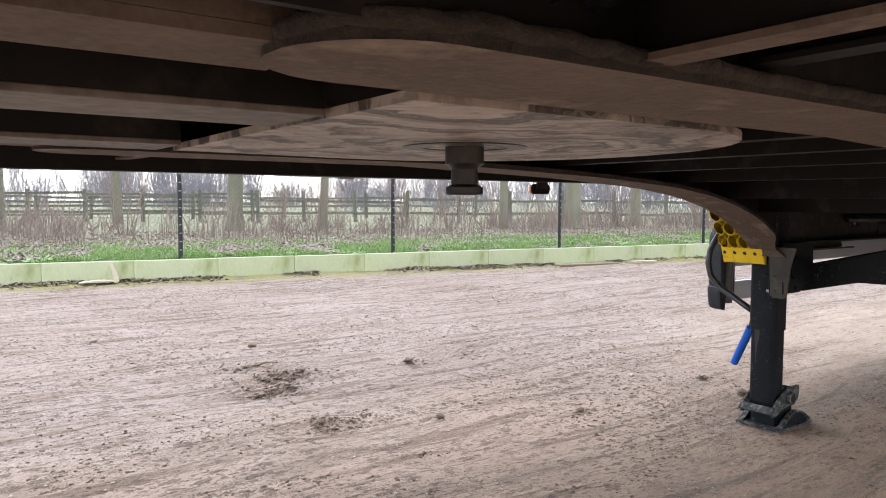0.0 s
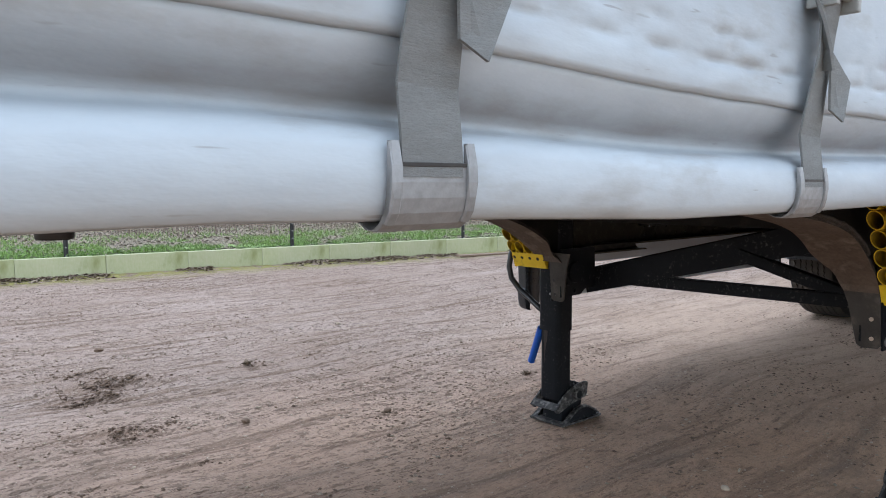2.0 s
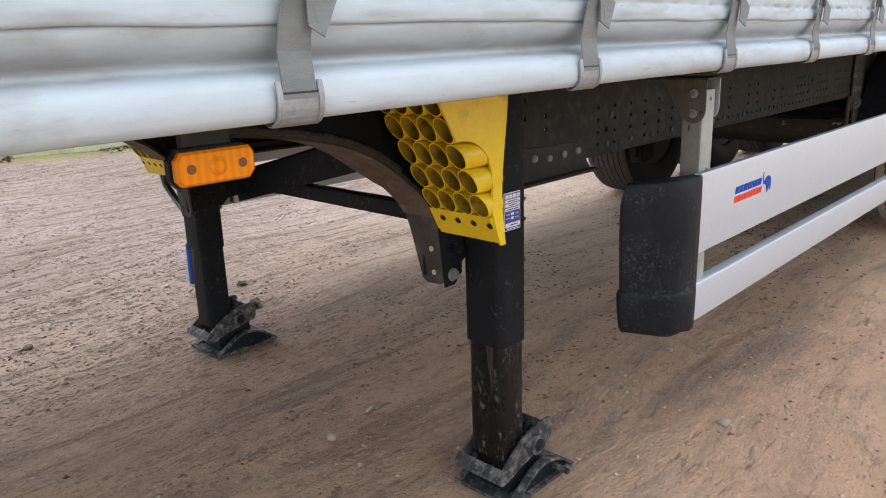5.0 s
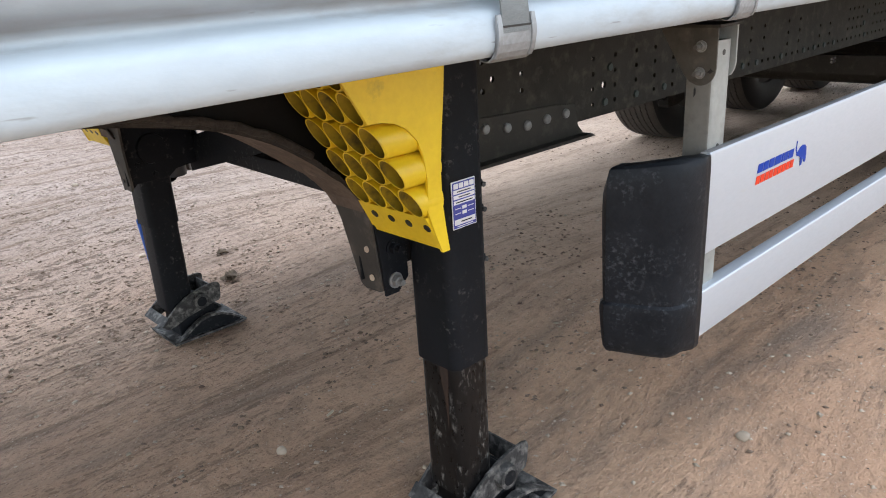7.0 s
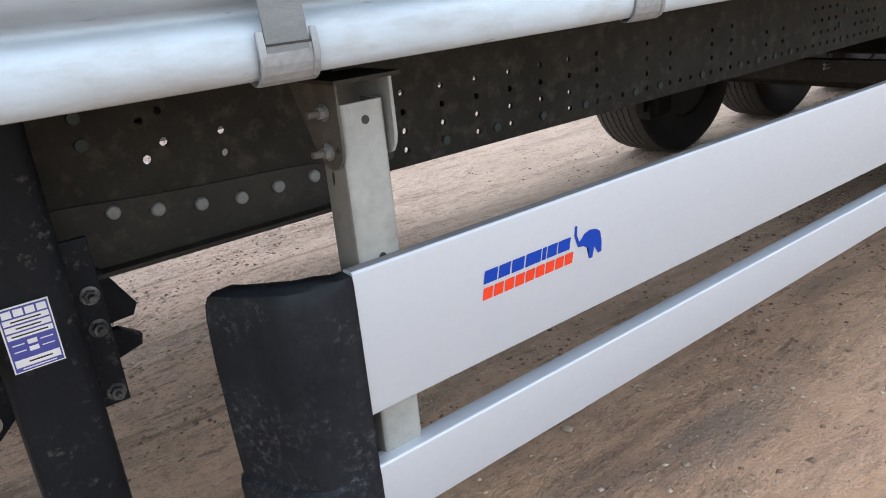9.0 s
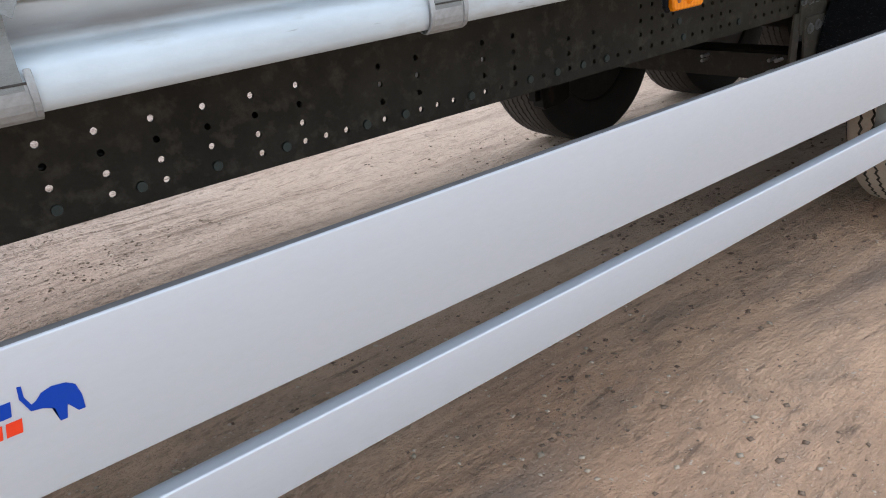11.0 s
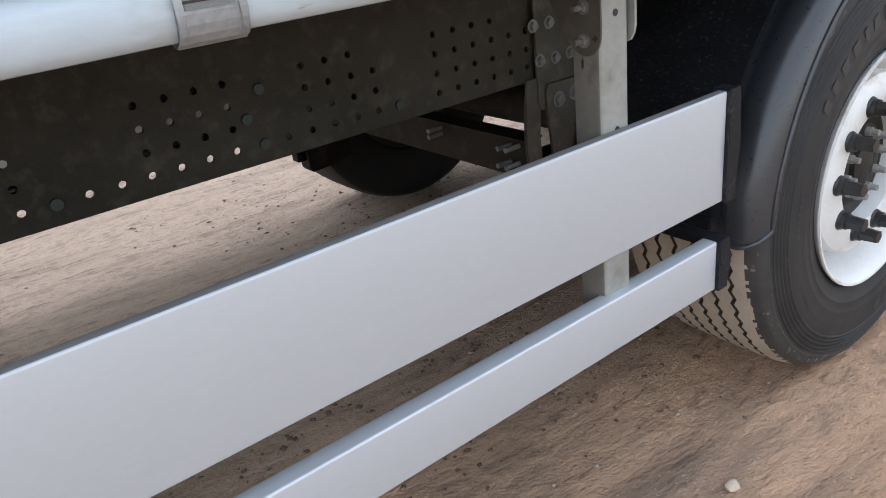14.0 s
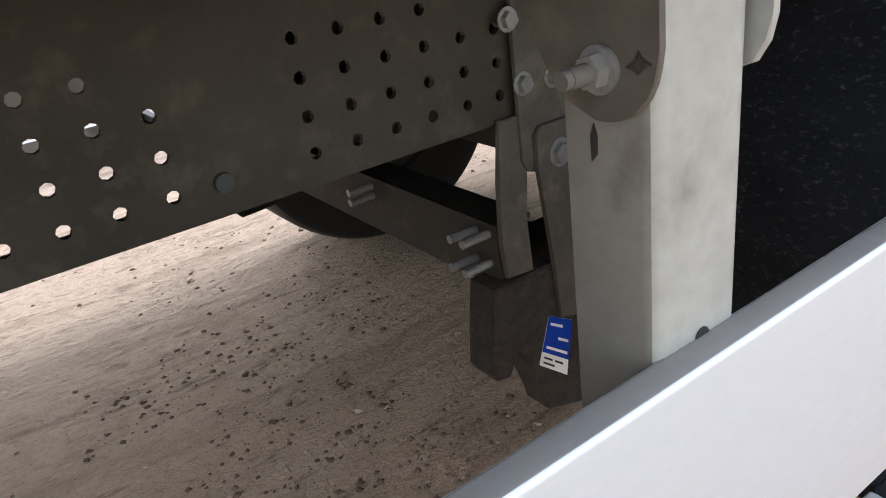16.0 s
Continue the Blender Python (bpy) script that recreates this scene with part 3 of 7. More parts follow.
# ---- ground: one sheet to the horizon ----
def lattice(x, y, seed):
    """Smooth value noise, about -1 to 1."""
    g = np.random.RandomState(seed).uniform(-1, 1, (256, 256))
    xi, yi = np.floor(x).astype(int), np.floor(y).astype(int)
    fx, fy = x - xi, y - yi
    fx, fy = fx * fx * (3 - 2 * fx), fy * fy * (3 - 2 * fy)
    a, b, c, d = g[xi % 256, yi % 256], g[(xi + 1) % 256, yi % 256], g[xi % 256, (yi + 1) % 256], g[(xi + 1) % 256, (yi + 1) % 256]
    return (a * (1 - fx) + b * fx) * (1 - fy) + (c * (1 - fx) + d * fx) * fy


HEAPS = ((0.86, 3.25, 0.22, 0.06, 0.030), (0.90, 2.93, 0.30, 0.07, 0.040), (0.72, 2.68, 0.26, 0.05, 0.034), (0.70, 1.92, 0.22, 0.06, 0.034), (0.79, 1.32, 0.10, 0.04, 0.016), (1.72, 2.76, 0.12, 0.05, 0.018))


def ground_height(x, y):
    """Ruts and crumbs along the yard, a step of 0.21 m behind the kerb."""
    x, y = np.asarray(x, float), np.asarray(y, float)
    u, v = x, y + 0.2 * lattice(x * 0.4 + 3, y * 0.4, 12)
    h = 0.010 * lattice(u * 0.5 + 9, v * 1.3, 1) + 0.005 * lattice(u * 1.8, v * 5.5, 2) + 0.0035 * lattice(u * 6, v * 13, 3)
    h += 0.0050 * lattice(u * 15 + 5, v * 21, 4) * np.clip(lattice(u * 0.9, v * 1.7, 5) + 0.55, 0, 1.4)
    for cx, cy, lx, ly, top in HEAPS:
        h += top * np.exp(-((x - cx) / lx) ** 2 - ((y - cy + 0.25 * (x - cx)) / ly) ** 2) * (0.7 + 0.6 * lattice(u * 14, v * 20, 6))
        h -= 0.8 * top * np.exp(-((x - cx) / lx) ** 2 - ((y - cy + 0.11 + 0.25 * (x - cx)) / (ly * 1.1)) ** 2)
    flat = 1 - np.clip((np.hypot(x - 3, y - 2) - 16) / 20, 0, 1)
    d = (y - KERB_Y - KERB_SLOPE * x) * 0.985
    behind = np.clip((d - 0.02) / 0.05, 0, 1)
    bank = 0.215 + 0.03 * lattice(x * 1.3, y * 1.3, 7) + 0.02 * lattice(x * 5, y * 5, 8)
    ridge = 0.03 * np.exp(-((d + 0.12) / 0.16) ** 2) * (0.6 + 0.5 * lattice(u * 3, v * 3, 9))
    return (h * flat + ridge) * (1 - behind) + behind * bank


def build_ground():
    def axis(lo, hi, step, far):
        out, g, v = [], step, 0.0
        while v < far:
            g *= 1.22
            v += g
            out.append(v)
        return np.concatenate([lo - np.array(out[::-1]), np.arange(lo, hi, step), hi + np.array(out)])
    xs, ys = axis(-2.6, 9.4, 0.028, 900), axis(-3.0, 10.6, 0.030, 900)
    X, Y = np.meshgrid(xs, ys, indexing="ij")
    Z = ground_height(X, Y)
    n, m = len(xs), len(ys)
    i = np.arange(n * m).reshape(n, m)
    f = np.stack([i[:-1, :-1], i[1:, :-1], i[1:, 1:], i[:-1, 1:]], -1).reshape(-1, 4)
    me = raw_mesh("ground", np.stack([X, Y, Z], -1).reshape(-1, 3), f, M_GROUND)
    ob = part("ground", me, None, smooth=True)
    tagged(ob, "packed pinkish brown dirt yard with ruts and crumbs", "ground", kind="structure")


build_ground()


def build_kerb():
    kerb = tagged(new("kerb"), "row of algae-green concrete kerb blocks along the yard", "kerb", kind="structure")
    kerb.location = (0, 0, 0)
    bm = box(-0.5235, 0.5235, 0.0, 0.10, -0.12, 0.262, 0.005)
    first = None
    ang = math.atan(KERB_SLOPE)
    for k in range(-9, 34):
        x = 0.42 + 1.035 * k + 0.517
        if first is None:
            first = part("kerb_block", bm, M_CONCRETE, kerb)
            ob = first
        else:
            ob = new("kerb_block", first.data)
            ob.parent = kerb
        ob.matrix_basis = Matrix.Translation((x, KERB_Y + KERB_SLOPE * x, random.uniform(-0.003, 0.003))) @ Matrix.Rotation(ang + random.uniform(-0.001, 0.001), 4, "Z")


build_kerb()


def along(s, d, z=0.0):
    """A place s metres along the kerb from x = 0 and d behind its face."""
    return Vector((0, KERB_Y, 0)) + KERB_T * s + KERB_N * d + Vector((0, 0, z))


# ---- wire fence on the verge ----
def build_wire_fence():
    fence = tagged(new("wire_fence"), "chain-link fence with black round posts behind the kerb", "fence")
    fence.location = along(0, 0.17, 0.2)
    inv = Matrix.Translation(-fence.location)
    first = None
    for k in range(-5, 10):
        x = 2.04 + 3.03 * k + (0.25 if k > 2 else 0)
        s = x / KERB_T.x
        if first is None:
            bm = rod((0, 0, -0.35), (0, 0, 1.80), 0.030, seg=14)
            rod((0, 0, 1.80), (0, 0, 1.815), 0.034, 0.020, seg=14, bm=bm)
            first = part("fence_post", bm, M_POST, fence, "black coated steel post", smooth="auto")
            clip = bmesh.new()
            for j in range(16):
                z = 0.06 + j * 0.113
                box(-0.012, 0.012, -0.036, -0.026, z, z + 0.014, bm=clip)
            clips = part("wire_clips", clip, M_GALV, first, kind="stuff")
            ob = first
        else:
            ob = new("fence_post", first.data)
            ob.parent = fence
            c = tagged(new("wire_clips", clips.data), kind="stuff")
            c.parent = ob
        ob.matrix_basis = inv @ Matrix.Translation(along(s, 0.17, 0.2)) @ Matrix.Rotation(math.atan(KERB_SLOPE), 4, "Z")
    # diagonal wires of the mesh
    vs, fs = [], []
    s0, s1, z0, z1, r = -9.0, 27.0, 0.07, 1.74, 0.0022

    def wire(a, b):
        k = len(vs)
        for p in (a, b):
            for q in ((0, 0, r), (0, r, -r * 0.6), (0, -r, -r * 0.6)):
                vs.append(tuple(p + Vector(q)))
        for i in range(3):
            fs.append((k + i, k + (i + 1) % 3, k + 3 + (i + 1) % 3, k + 3 + i))
    base = along(0, 0.17, 0.2)
    pitch, w = 0.075, 1.10
    s = s0
    while s < s1:
        for sgn in (-1, 1):
            wire(KERB_T * s + Vector((0, 0, z0)), KERB_T * (s + sgn * (z1 - z0) * w) + Vector((0, 0, z1)))
        s += pitch
    for z in (z0, 0.62, 1.18, z1):
        wire(KERB_T * s0 + Vector((0, 0, z)), KERB_T * s1 + Vector((0, 0, z)))
    me = raw_mesh("wire_mesh", vs, fs, M_WIRE)
    part("wire_mesh", me, None, fence, "thin galvanised diamond mesh", kind="stuff")


build_wire_fence()


# ---- post-and-rail fences in the field ----
def rail_fence(a, b, heights, label):
    a, b = Vector((*a, 0.2)), Vector((*b, 0.2))
    fence = tagged(new("wooden_fence"), label, "fence", group="field fences")
    fence.location = a
    d = b - a
    n = max(2, round(d.length / 2.1))
    ang = math.atan2(d.y, d.x)
    post = rail = None
    for i in range(n + 1):
        p = d * (i / n)
        if post is None:
            post = part("fence_post", box(-0.07, 0.07, -0.06, 0.06, -0.3, 1.28, 0.012), M_WOOD, fence)
            ob = post
        else:
            ob = new("fence_post", post.data)
            ob.parent = fence
        ob.matrix_basis = Matrix.Translation(p) @ Matrix.Rotation(ang + random.uniform(-0.05, 0.05), 4, "Z") @ Matrix.Rotation(random.uniform(-0.03, 0.03), 4, "Y")
        if i < n:
            for z in heights:
                L = d.length / n
                if rail is None:
                    rail = part("rail", box(-0.05, L + 0.05, -0.09, -0.06, -0.048, 0.048, 0.006), M_WOOD, fence)
                    ob = rail
                else:
                    ob = new("rail", rail.data)
                    ob.parent = fence
                ob.matrix_basis = Matrix.Translation(p + Vector((0, 0, z + random.uniform(-0.03, 0.03)))) @ Matrix.Rotation(ang, 4, "Z") @ Matrix.Rotation(random.uniform(-0.02, 0.02), 4, "Y")


rail_fence((1.0, 32.3), (9.9, 25.7), (1.10, 0.78, 0.42), "weathered three-rail wooden field fence")
rail_fence((10.2, 27.0), (25.0, 15.9), (0.86, 0.38), "low weathered two-rail wooden field fence")
rail_fence((-9.0, 36.0), (24.0, 30.0), (1.0, 0.6, 0.25), "distant weathered wooden paddock fence")


# ---- bare winter trees and shrubs ----
def branches(bm, p, d, length, r, level, rnd, seg):
    """Tapered, slightly crooked limbs that fork."""
    steps = 4 if level else 6
    q = p
    rr = r
    for i in range(steps):
        nd = (d + Vector((rnd.uniform(-1, 1), rnd.uniform(-1, 1), rnd.uniform(-0.3, 0.6))) * (0.10 + 0.05 * (3 - level))).normalized()
        e = q + nd * (length / steps)
        r2 = rr * (0.90 if level == 3 else 0.80)
        rod(q, e, rr, r2, seg=seg, bm=bm, caps=False)
        if level and i > (1 if level == 3 else 0):
            for _ in range(2 if level < 3 else 3):
                a = rnd.uniform(0, 2 * math.pi)
                out = (nd * rnd.uniform(0.5, 1.0) + Vector((math.cos(a), math.sin(a), rnd.uniform(0.1, 0.7))) * 0.8).normalized()
                branches(bm, e, out, length * rnd.uniform(0.38, 0.55), r2 * 0.5, level - 1, rnd, max(3, seg - 3))
        q, d, rr = e, nd, r2


def tree(x, y, r, height, seed, label):
    rnd = random.Random(seed)
    t = tagged(new("tree"), label, "tree", group="bare trees behind the fence")
    t.location = (x, y, float(ground_height(x, y)))
    trunk = bmesh.new()
    h = height * 0.42
    prof = [(-0.25, 1.30), (0.0, 1.12), (0.12, 0.98), (0.5, 0.88), (1.5, 0.82), (h * 0.7, 0.74), (h, 0.64)]
    lean = Vector((rnd.uniform(-0.04, 0.04), rnd.uniform(-0.04, 0.04), 1))
    rings = []
    for z, k in prof:
        rings.append([trunk.verts.new(lean * z + Vector((math.cos(a), math.sin(a), 0)) * r * k * (1 + 0.07 * math.sin(3 * a + seed) + 0.05 * rnd.uniform(-1, 1))) for a in [2 * math.pi * i / 16 for i in range(16)]])
    for a, b in zip(rings, rings[1:]):
        for i in range(16):
            trunk.faces.new((a[i], a[(i + 1) % 16], b[(i + 1) % 16], b[i]))
    trunk.faces.new(rings[-1])
    part("trunk", trunk, M_BARK, t, smooth=True)
    crown = bmesh.new()
    for k in range(4):
        a = k * 1.6 + rnd.uniform(-0.4, 0.4)
        branches(crown, lean * h * rnd.uniform(0.8, 1.0), Vector((math.cos(a) * 0.6, math.sin(a) * 0.6, 1)).normalized(), height * 0.5, r * 0.45, 2, rnd, 6)
    part("crown", crown, M_BARK, t, "bare forked branches")


for i, (x, y, r, h) in enumerate(((6.3, 18.4, 0.25, 11), (5.1, 26.8, 0.20, 12), (8.7, 17.9, 0.14, 8), (13.9, 16.0, 0.15, 9), (15.9, 15.0, 0.27, 12), (1.0, 21.5, 0.22, 11),
                                  (19.5, 15.5, 0.20, 10), (-3.2, 21.0, 0.20, 10))):
    tree(x, y, r, h, 20 + i, "tall bare tree with a green-grey trunk" if r > 0.17 else "slender bare tree with a pale green trunk")


def shrub(x, y, height, stems, spread, seed, label):
    rnd = random.Random(seed)
    s = tagged(new("shrub"), label, "shrub", group="bare shrubs behind the fence")
    s.location = (x, y, float(ground_height(x, y)) - 0.03)
    for j in range(3):
        bm = bmesh.new()
        for _ in range(stems // 3):
            a, k = rnd.uniform(0, 6.28), rnd.uniform(0.15, 1)
            base = Vector((math.cos(a), math.sin(a), 0)) * 0.22 * k
            d = Vector((math.cos(a) * spread * k, math.sin(a) * spread * k, 1)).normalized()
            branches(bm, base, d, height * rnd.uniform(0.6, 1.0), rnd.uniform(0.006, 0.012), 1, rnd, 4)
        part("brush", bm, M_TWIG, s, kind="stuff")


SHRUBS = ((11.0, 17.2, 2.6, 30, 0.45), (12.4, 16.7, 2.2, 21, 0.5), (8.2, 17.3, 1.7, 27, 0.3), (7.2, 17.5, 1.6, 33, 0.3), (17.6, 14.6, 2.4, 30, 0.5), (3.2, 17.2, 2.2, 30, 0.6),
          (20.5, 13.5, 2.2, 30, 0.5), (10.0, 19.5, 2.0, 24, 0.5), (14.8, 17.5, 2.0, 24, 0.5), (0.3, 17.5, 1.9, 24, 0.6), (18.8, 12.4, 1.8, 24, 0.5), (23.0, 12.5, 2.2, 24, 0.5))
for i, (x, y, h, n, sp) in enumerate(SHRUBS):
    shrub(x, y, h, n, sp, 60 + i, "bare reddish-brown shrub with many thin stems")


def build_undergrowth():
    """Low thicket of bare stems between the trees, too dense to count."""
    rng = np.random.RandomState(23)
    n = 8500
    s = rng.uniform(-10, 28, n)
    d = rng.normal(9.3, 1.6, n)
    keep = lattice(s * 0.55, d * 0.3, 81) + 0.5 * lattice(s * 2.0, d, 82) > -0.02
    s, d = s[keep], d[keep]
    n = len(s)
    p = np.array([KERB_T.x, KERB_T.y])[None] * s[:, None] + np.array([KERB_N.x, KERB_N.y])[None] * d[:, None] + np.array([0, KERB_Y])[None]
    stem = [(-0.5, 0, 0), (0.5, 0, 0), (0.4, 0.35, 0.5), (-0.4, 0.35, 0.5), (0, 1, 1)]
    tall = rng.uniform(0.30, 0.9, n) * (0.7 + 0.9 * np.clip(lattice(s * 0.8, d * 0.2, 83) + 0.3, 0, 1))
    v, f = scatter(stem, [(0, 1, 2), (0, 2, 3), (3, 2, 4)], np.c_[p, ground_height(p[:, 0], p[:, 1]) - 0.01], np.stack([rng.uniform(0.006, 0.014, n), rng.uniform(-0.35, 0.35, n), tall], -1), rng.uniform(0, 6.28, n), rng)
    tagged(part("undergrowth", raw_mesh("undergrowth", v, f, M_TWIG), None), "thicket of thin bare brown stems behind the fence", "undergrowth", kind="stuff")


build_undergrowth()


def build_far_woods():
    """Bare wood behind the fields: thin upright twigs in clumps, haze in their colour."""
    rng = np.random.RandomState(3)
    vs, fs = [], []
    for c in range(520):
        a = rng.uniform(radians(-35), radians(150))
        dist = rng.uniform(46, 130)
        cx, cy = dist * math.cos(a), dist * math.sin(a) + 6
        hh, ww = rng.uniform(3.2, 6.5) if rng.uniform() < 0.6 else rng.uniform(6.5, 12), rng.uniform(1.4, 3.6)
        n = 90
        ang, rad = rng.uniform(0, 6.28, n), np.sqrt(rng.uniform(0, 1, n)) * ww
        z0 = rng.uniform(0, 0.45, n) * hh
        z1 = z0 + rng.uniform(0.2, 0.55, n) * hh
        for k in range(n):
            bx, by = cx + rad[k] * 0.45 * math.cos(ang[k]), cy + rad[k] * 0.45 * math.sin(ang[k])
            tx, ty = cx + rad[k] * math.cos(ang[k]), cy + rad[k] * math.sin(ang[k])
            w = rng.uniform(0.010, 0.032)
            ox, oy = -math.sin(a) * w, math.cos(a) * w
            j = len(vs)
            vs += [(bx - ox, by - oy, 0.2 + z0[k]), (bx + ox, by + oy, 0.2 + z0[k]), (tx, ty, 0.2 + z1[k])]
            fs.append((j, j + 1, j + 2))
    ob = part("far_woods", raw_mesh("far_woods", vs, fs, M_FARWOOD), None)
    tagged(ob, "distant wood of bare trees with haze painted into their colour", "woods", kind="stuff")


build_far_woods()


def build_verge_growth():
    rng = np.random.RandomState(5)
    # grass blades, thick by the kerb and thinning out
    n = 90000
    s = rng.uniform(-8, 26, n)
    d = 0.12 + np.abs(rng.normal(0, 1, n)) * 2.2
    p = np.array([KERB_T.x, KERB_T.y])[None] * s[:, None] + np.array([KERB_N.x, KERB_N.y])[None] * d[:, None] + np.array([0, KERB_Y])[None]
    keep = lattice(p[:, 0] * 1.1, p[:, 1] * 1.5, 31) + 0.7 * lattice(p[:, 0] * 4, p[:, 1] * 4, 32) > -0.12
    p = p[keep]
    n = len(p)
    z = ground_height(p[:, 0], p[:, 1])
    blade = [(-0.5, 0, 0), (0.5, 0, 0), (0.35, 0.25, 0.6), (-0.35, 0.25, 0.6), (0, 0.75, 1.0)]
    size = np.stack([rng.uniform(0.006, 0.013, n), rng.uniform(0.03, 0.09, n), rng.uniform(0.025, 0.10, n)], -1)
    v, f = scatter(blade, [(0, 1, 2), (0, 2, 3), (3, 2, 4)], np.c_[p, z - 0.004], size, rng.uniform(0, 6.28, n), rng)
    tagged(part("grass", raw_mesh("grass", v, f, M_GRASS), None), "short green winter grass along the kerb", "grass", kind="stuff")
    # broad-leaved weeds
    n = 900
    s, d = rng.uniform(-6, 22, n), 0.2 + rng.uniform(0, 1.1, n)
    c = rng.randint(0, 28, n)
    s = np.where(rng.uniform(0, 1, n) < 0.7, rng.uniform(-6, 22, 28)[c] + rng.normal(0, 0.15, n), s)
    p = np.array([KERB_T.x, KERB_T.y])[None] * s[:, None] + np.array([KERB_N.x, KERB_N.y])[None] * d[:, None] + np.array([0, KERB_Y])[None]
    leaf = [(0, 0, 0), (0.5, 0.5, 0.35), (0, 1.0, 0.5), (-0.5, 0.5, 0.35)]
    w = rng.uniform(0.04, 0.10, n)
    v, f = scatter(leaf, [(0, 1, 2), (0, 2, 3)], np.c_[p, ground_height(p[:, 0], p[:, 1]) + 0.01], np.stack([w, w * 1.7, w], -1), rng.uniform(0, 6.28, n), rng)
    tagged(part("weeds", raw_mesh("weeds", v, f, M_GRASS), None), "broad green weed leaves among the grass", "weeds", kind="stuff")
    # dead leaves on the verge, and a drift of them against the kerb
    n = 46000
    s = rng.uniform(-8, 28, n)
    d = 0.35 + 10 * rng.uniform(0, 1, n) ** 1.05
    side = rng.uniform(0, 1, n) < 0.17
    d = np.where(side, -np.abs(rng.normal(0, 0.15, n)) - 0.02, d)
    keep = ~side | (lattice(s * 1.1, s * 0, 41) + 0.4 * lattice(s * 4, s * 0, 42) > -0.60)
    s, d = s[keep], d[keep]
    n = len(s)
    p = np.array([KERB_T.x, KERB_T.y])[None] * s[:, None] + np.array([KERB_N.x, KERB_N.y])[None] * d[:, None] + np.array([0, KERB_Y])[None]
    flake = [(-0.5, -0.3, 0.0), (0.4, -0.4, 0.25), (0.5, 0.4, 0.05), (-0.4, 0.45, 0.35), (0, 0, 0.0)]
    w = rng.uniform(0.03, 0.08, n) * np.where(d < 0, 0.75, 1.0)
    v, f = scatter(flake, [(0, 1, 4), (1, 2, 4), (2, 3, 4), (3, 0, 4)], np.c_[p, ground_height(p[:, 0], p[:, 1]) + 0.006], np.stack([w, w, w * 0.8], -1), rng.uniform(0, 6.28, n), rng)
    tagged(part("leaf_litter", raw_mesh("leaf_litter", v, f, M_LITTER), None), "dry brown leaves on the verge and by the kerb", "leaves", kind="stuff")
    # dark damp leaves and twigs drifted against the kerb
    n = 5200
    s = rng.uniform(-8, 26, n)
    d = -np.abs(rng.normal(0, 0.16, n)) - 0.015
    keep = lattice(s * 1.1, s * 0, 41) + 0.5 * lattice(s * 4, s * 0, 42) + 0.35 * lattice(s * 15, d * 9, 43) > -0.50
    s, d = s[keep], d[keep]
    n = len(s)
    p = np.array([KERB_T.x, KERB_T.y])[None] * s[:, None] + np.array([KERB_N.x, KERB_N.y])[None] * d[:, None] + np.array([0, KERB_Y])[None]
    w = rng.uniform(0.02, 0.065, n)
    v, f = scatter(flake, [(0, 1, 4), (1, 2, 4), (2, 3, 4), (3, 0, 4)], np.c_[p, ground_height(p[:, 0], p[:, 1]) + 0.012], np.stack([w, w * rng.uniform(0.3, 1, n), w * 1.1], -1), rng.uniform(0, 6.28, n), rng)
    tagged(part("leaf_drift", raw_mesh("leaf_drift", v, f, M_DRIFT), None), "dark damp leaves and twigs drifted along the kerb", "leaves", kind="stuff")
    # dry stalks
    n = 7000
    s, d = rng.uniform(-8, 26, n), rng.uniform(3.6, 11.5, n)
    c = lattice(s * 0.7, d * 0.7, 51) > -0.1
    s, d = s[c], d[c]
    n = len(s)
    p = np.array([KERB_T.x, KERB_T.y])[None] * s[:, None] + np.array([KERB_N.x, KERB_N.y])[None] * d[:, None] + np.array([0, KERB_Y])[None]
    stalk = [(-0.5, 0, 0), (0.5, 0, 0), (0, 1, 1)]
    v, f = scatter(stalk, [(0, 1, 2)], np.c_[p, ground_height(p[:, 0], p[:, 1])], np.stack([np.full(n, 0.010), rng.uniform(0.0, 0.25, n), rng.uniform(0.2, 0.9, n)], -1), rng.uniform(0, 6.28, n), rng)
    tagged(part("dry_stalks", raw_mesh("dry_stalks", v, f, M_TWIG), None), "thin dry brown stalks on the verge", "stalks", kind="stuff")


build_verge_growth()


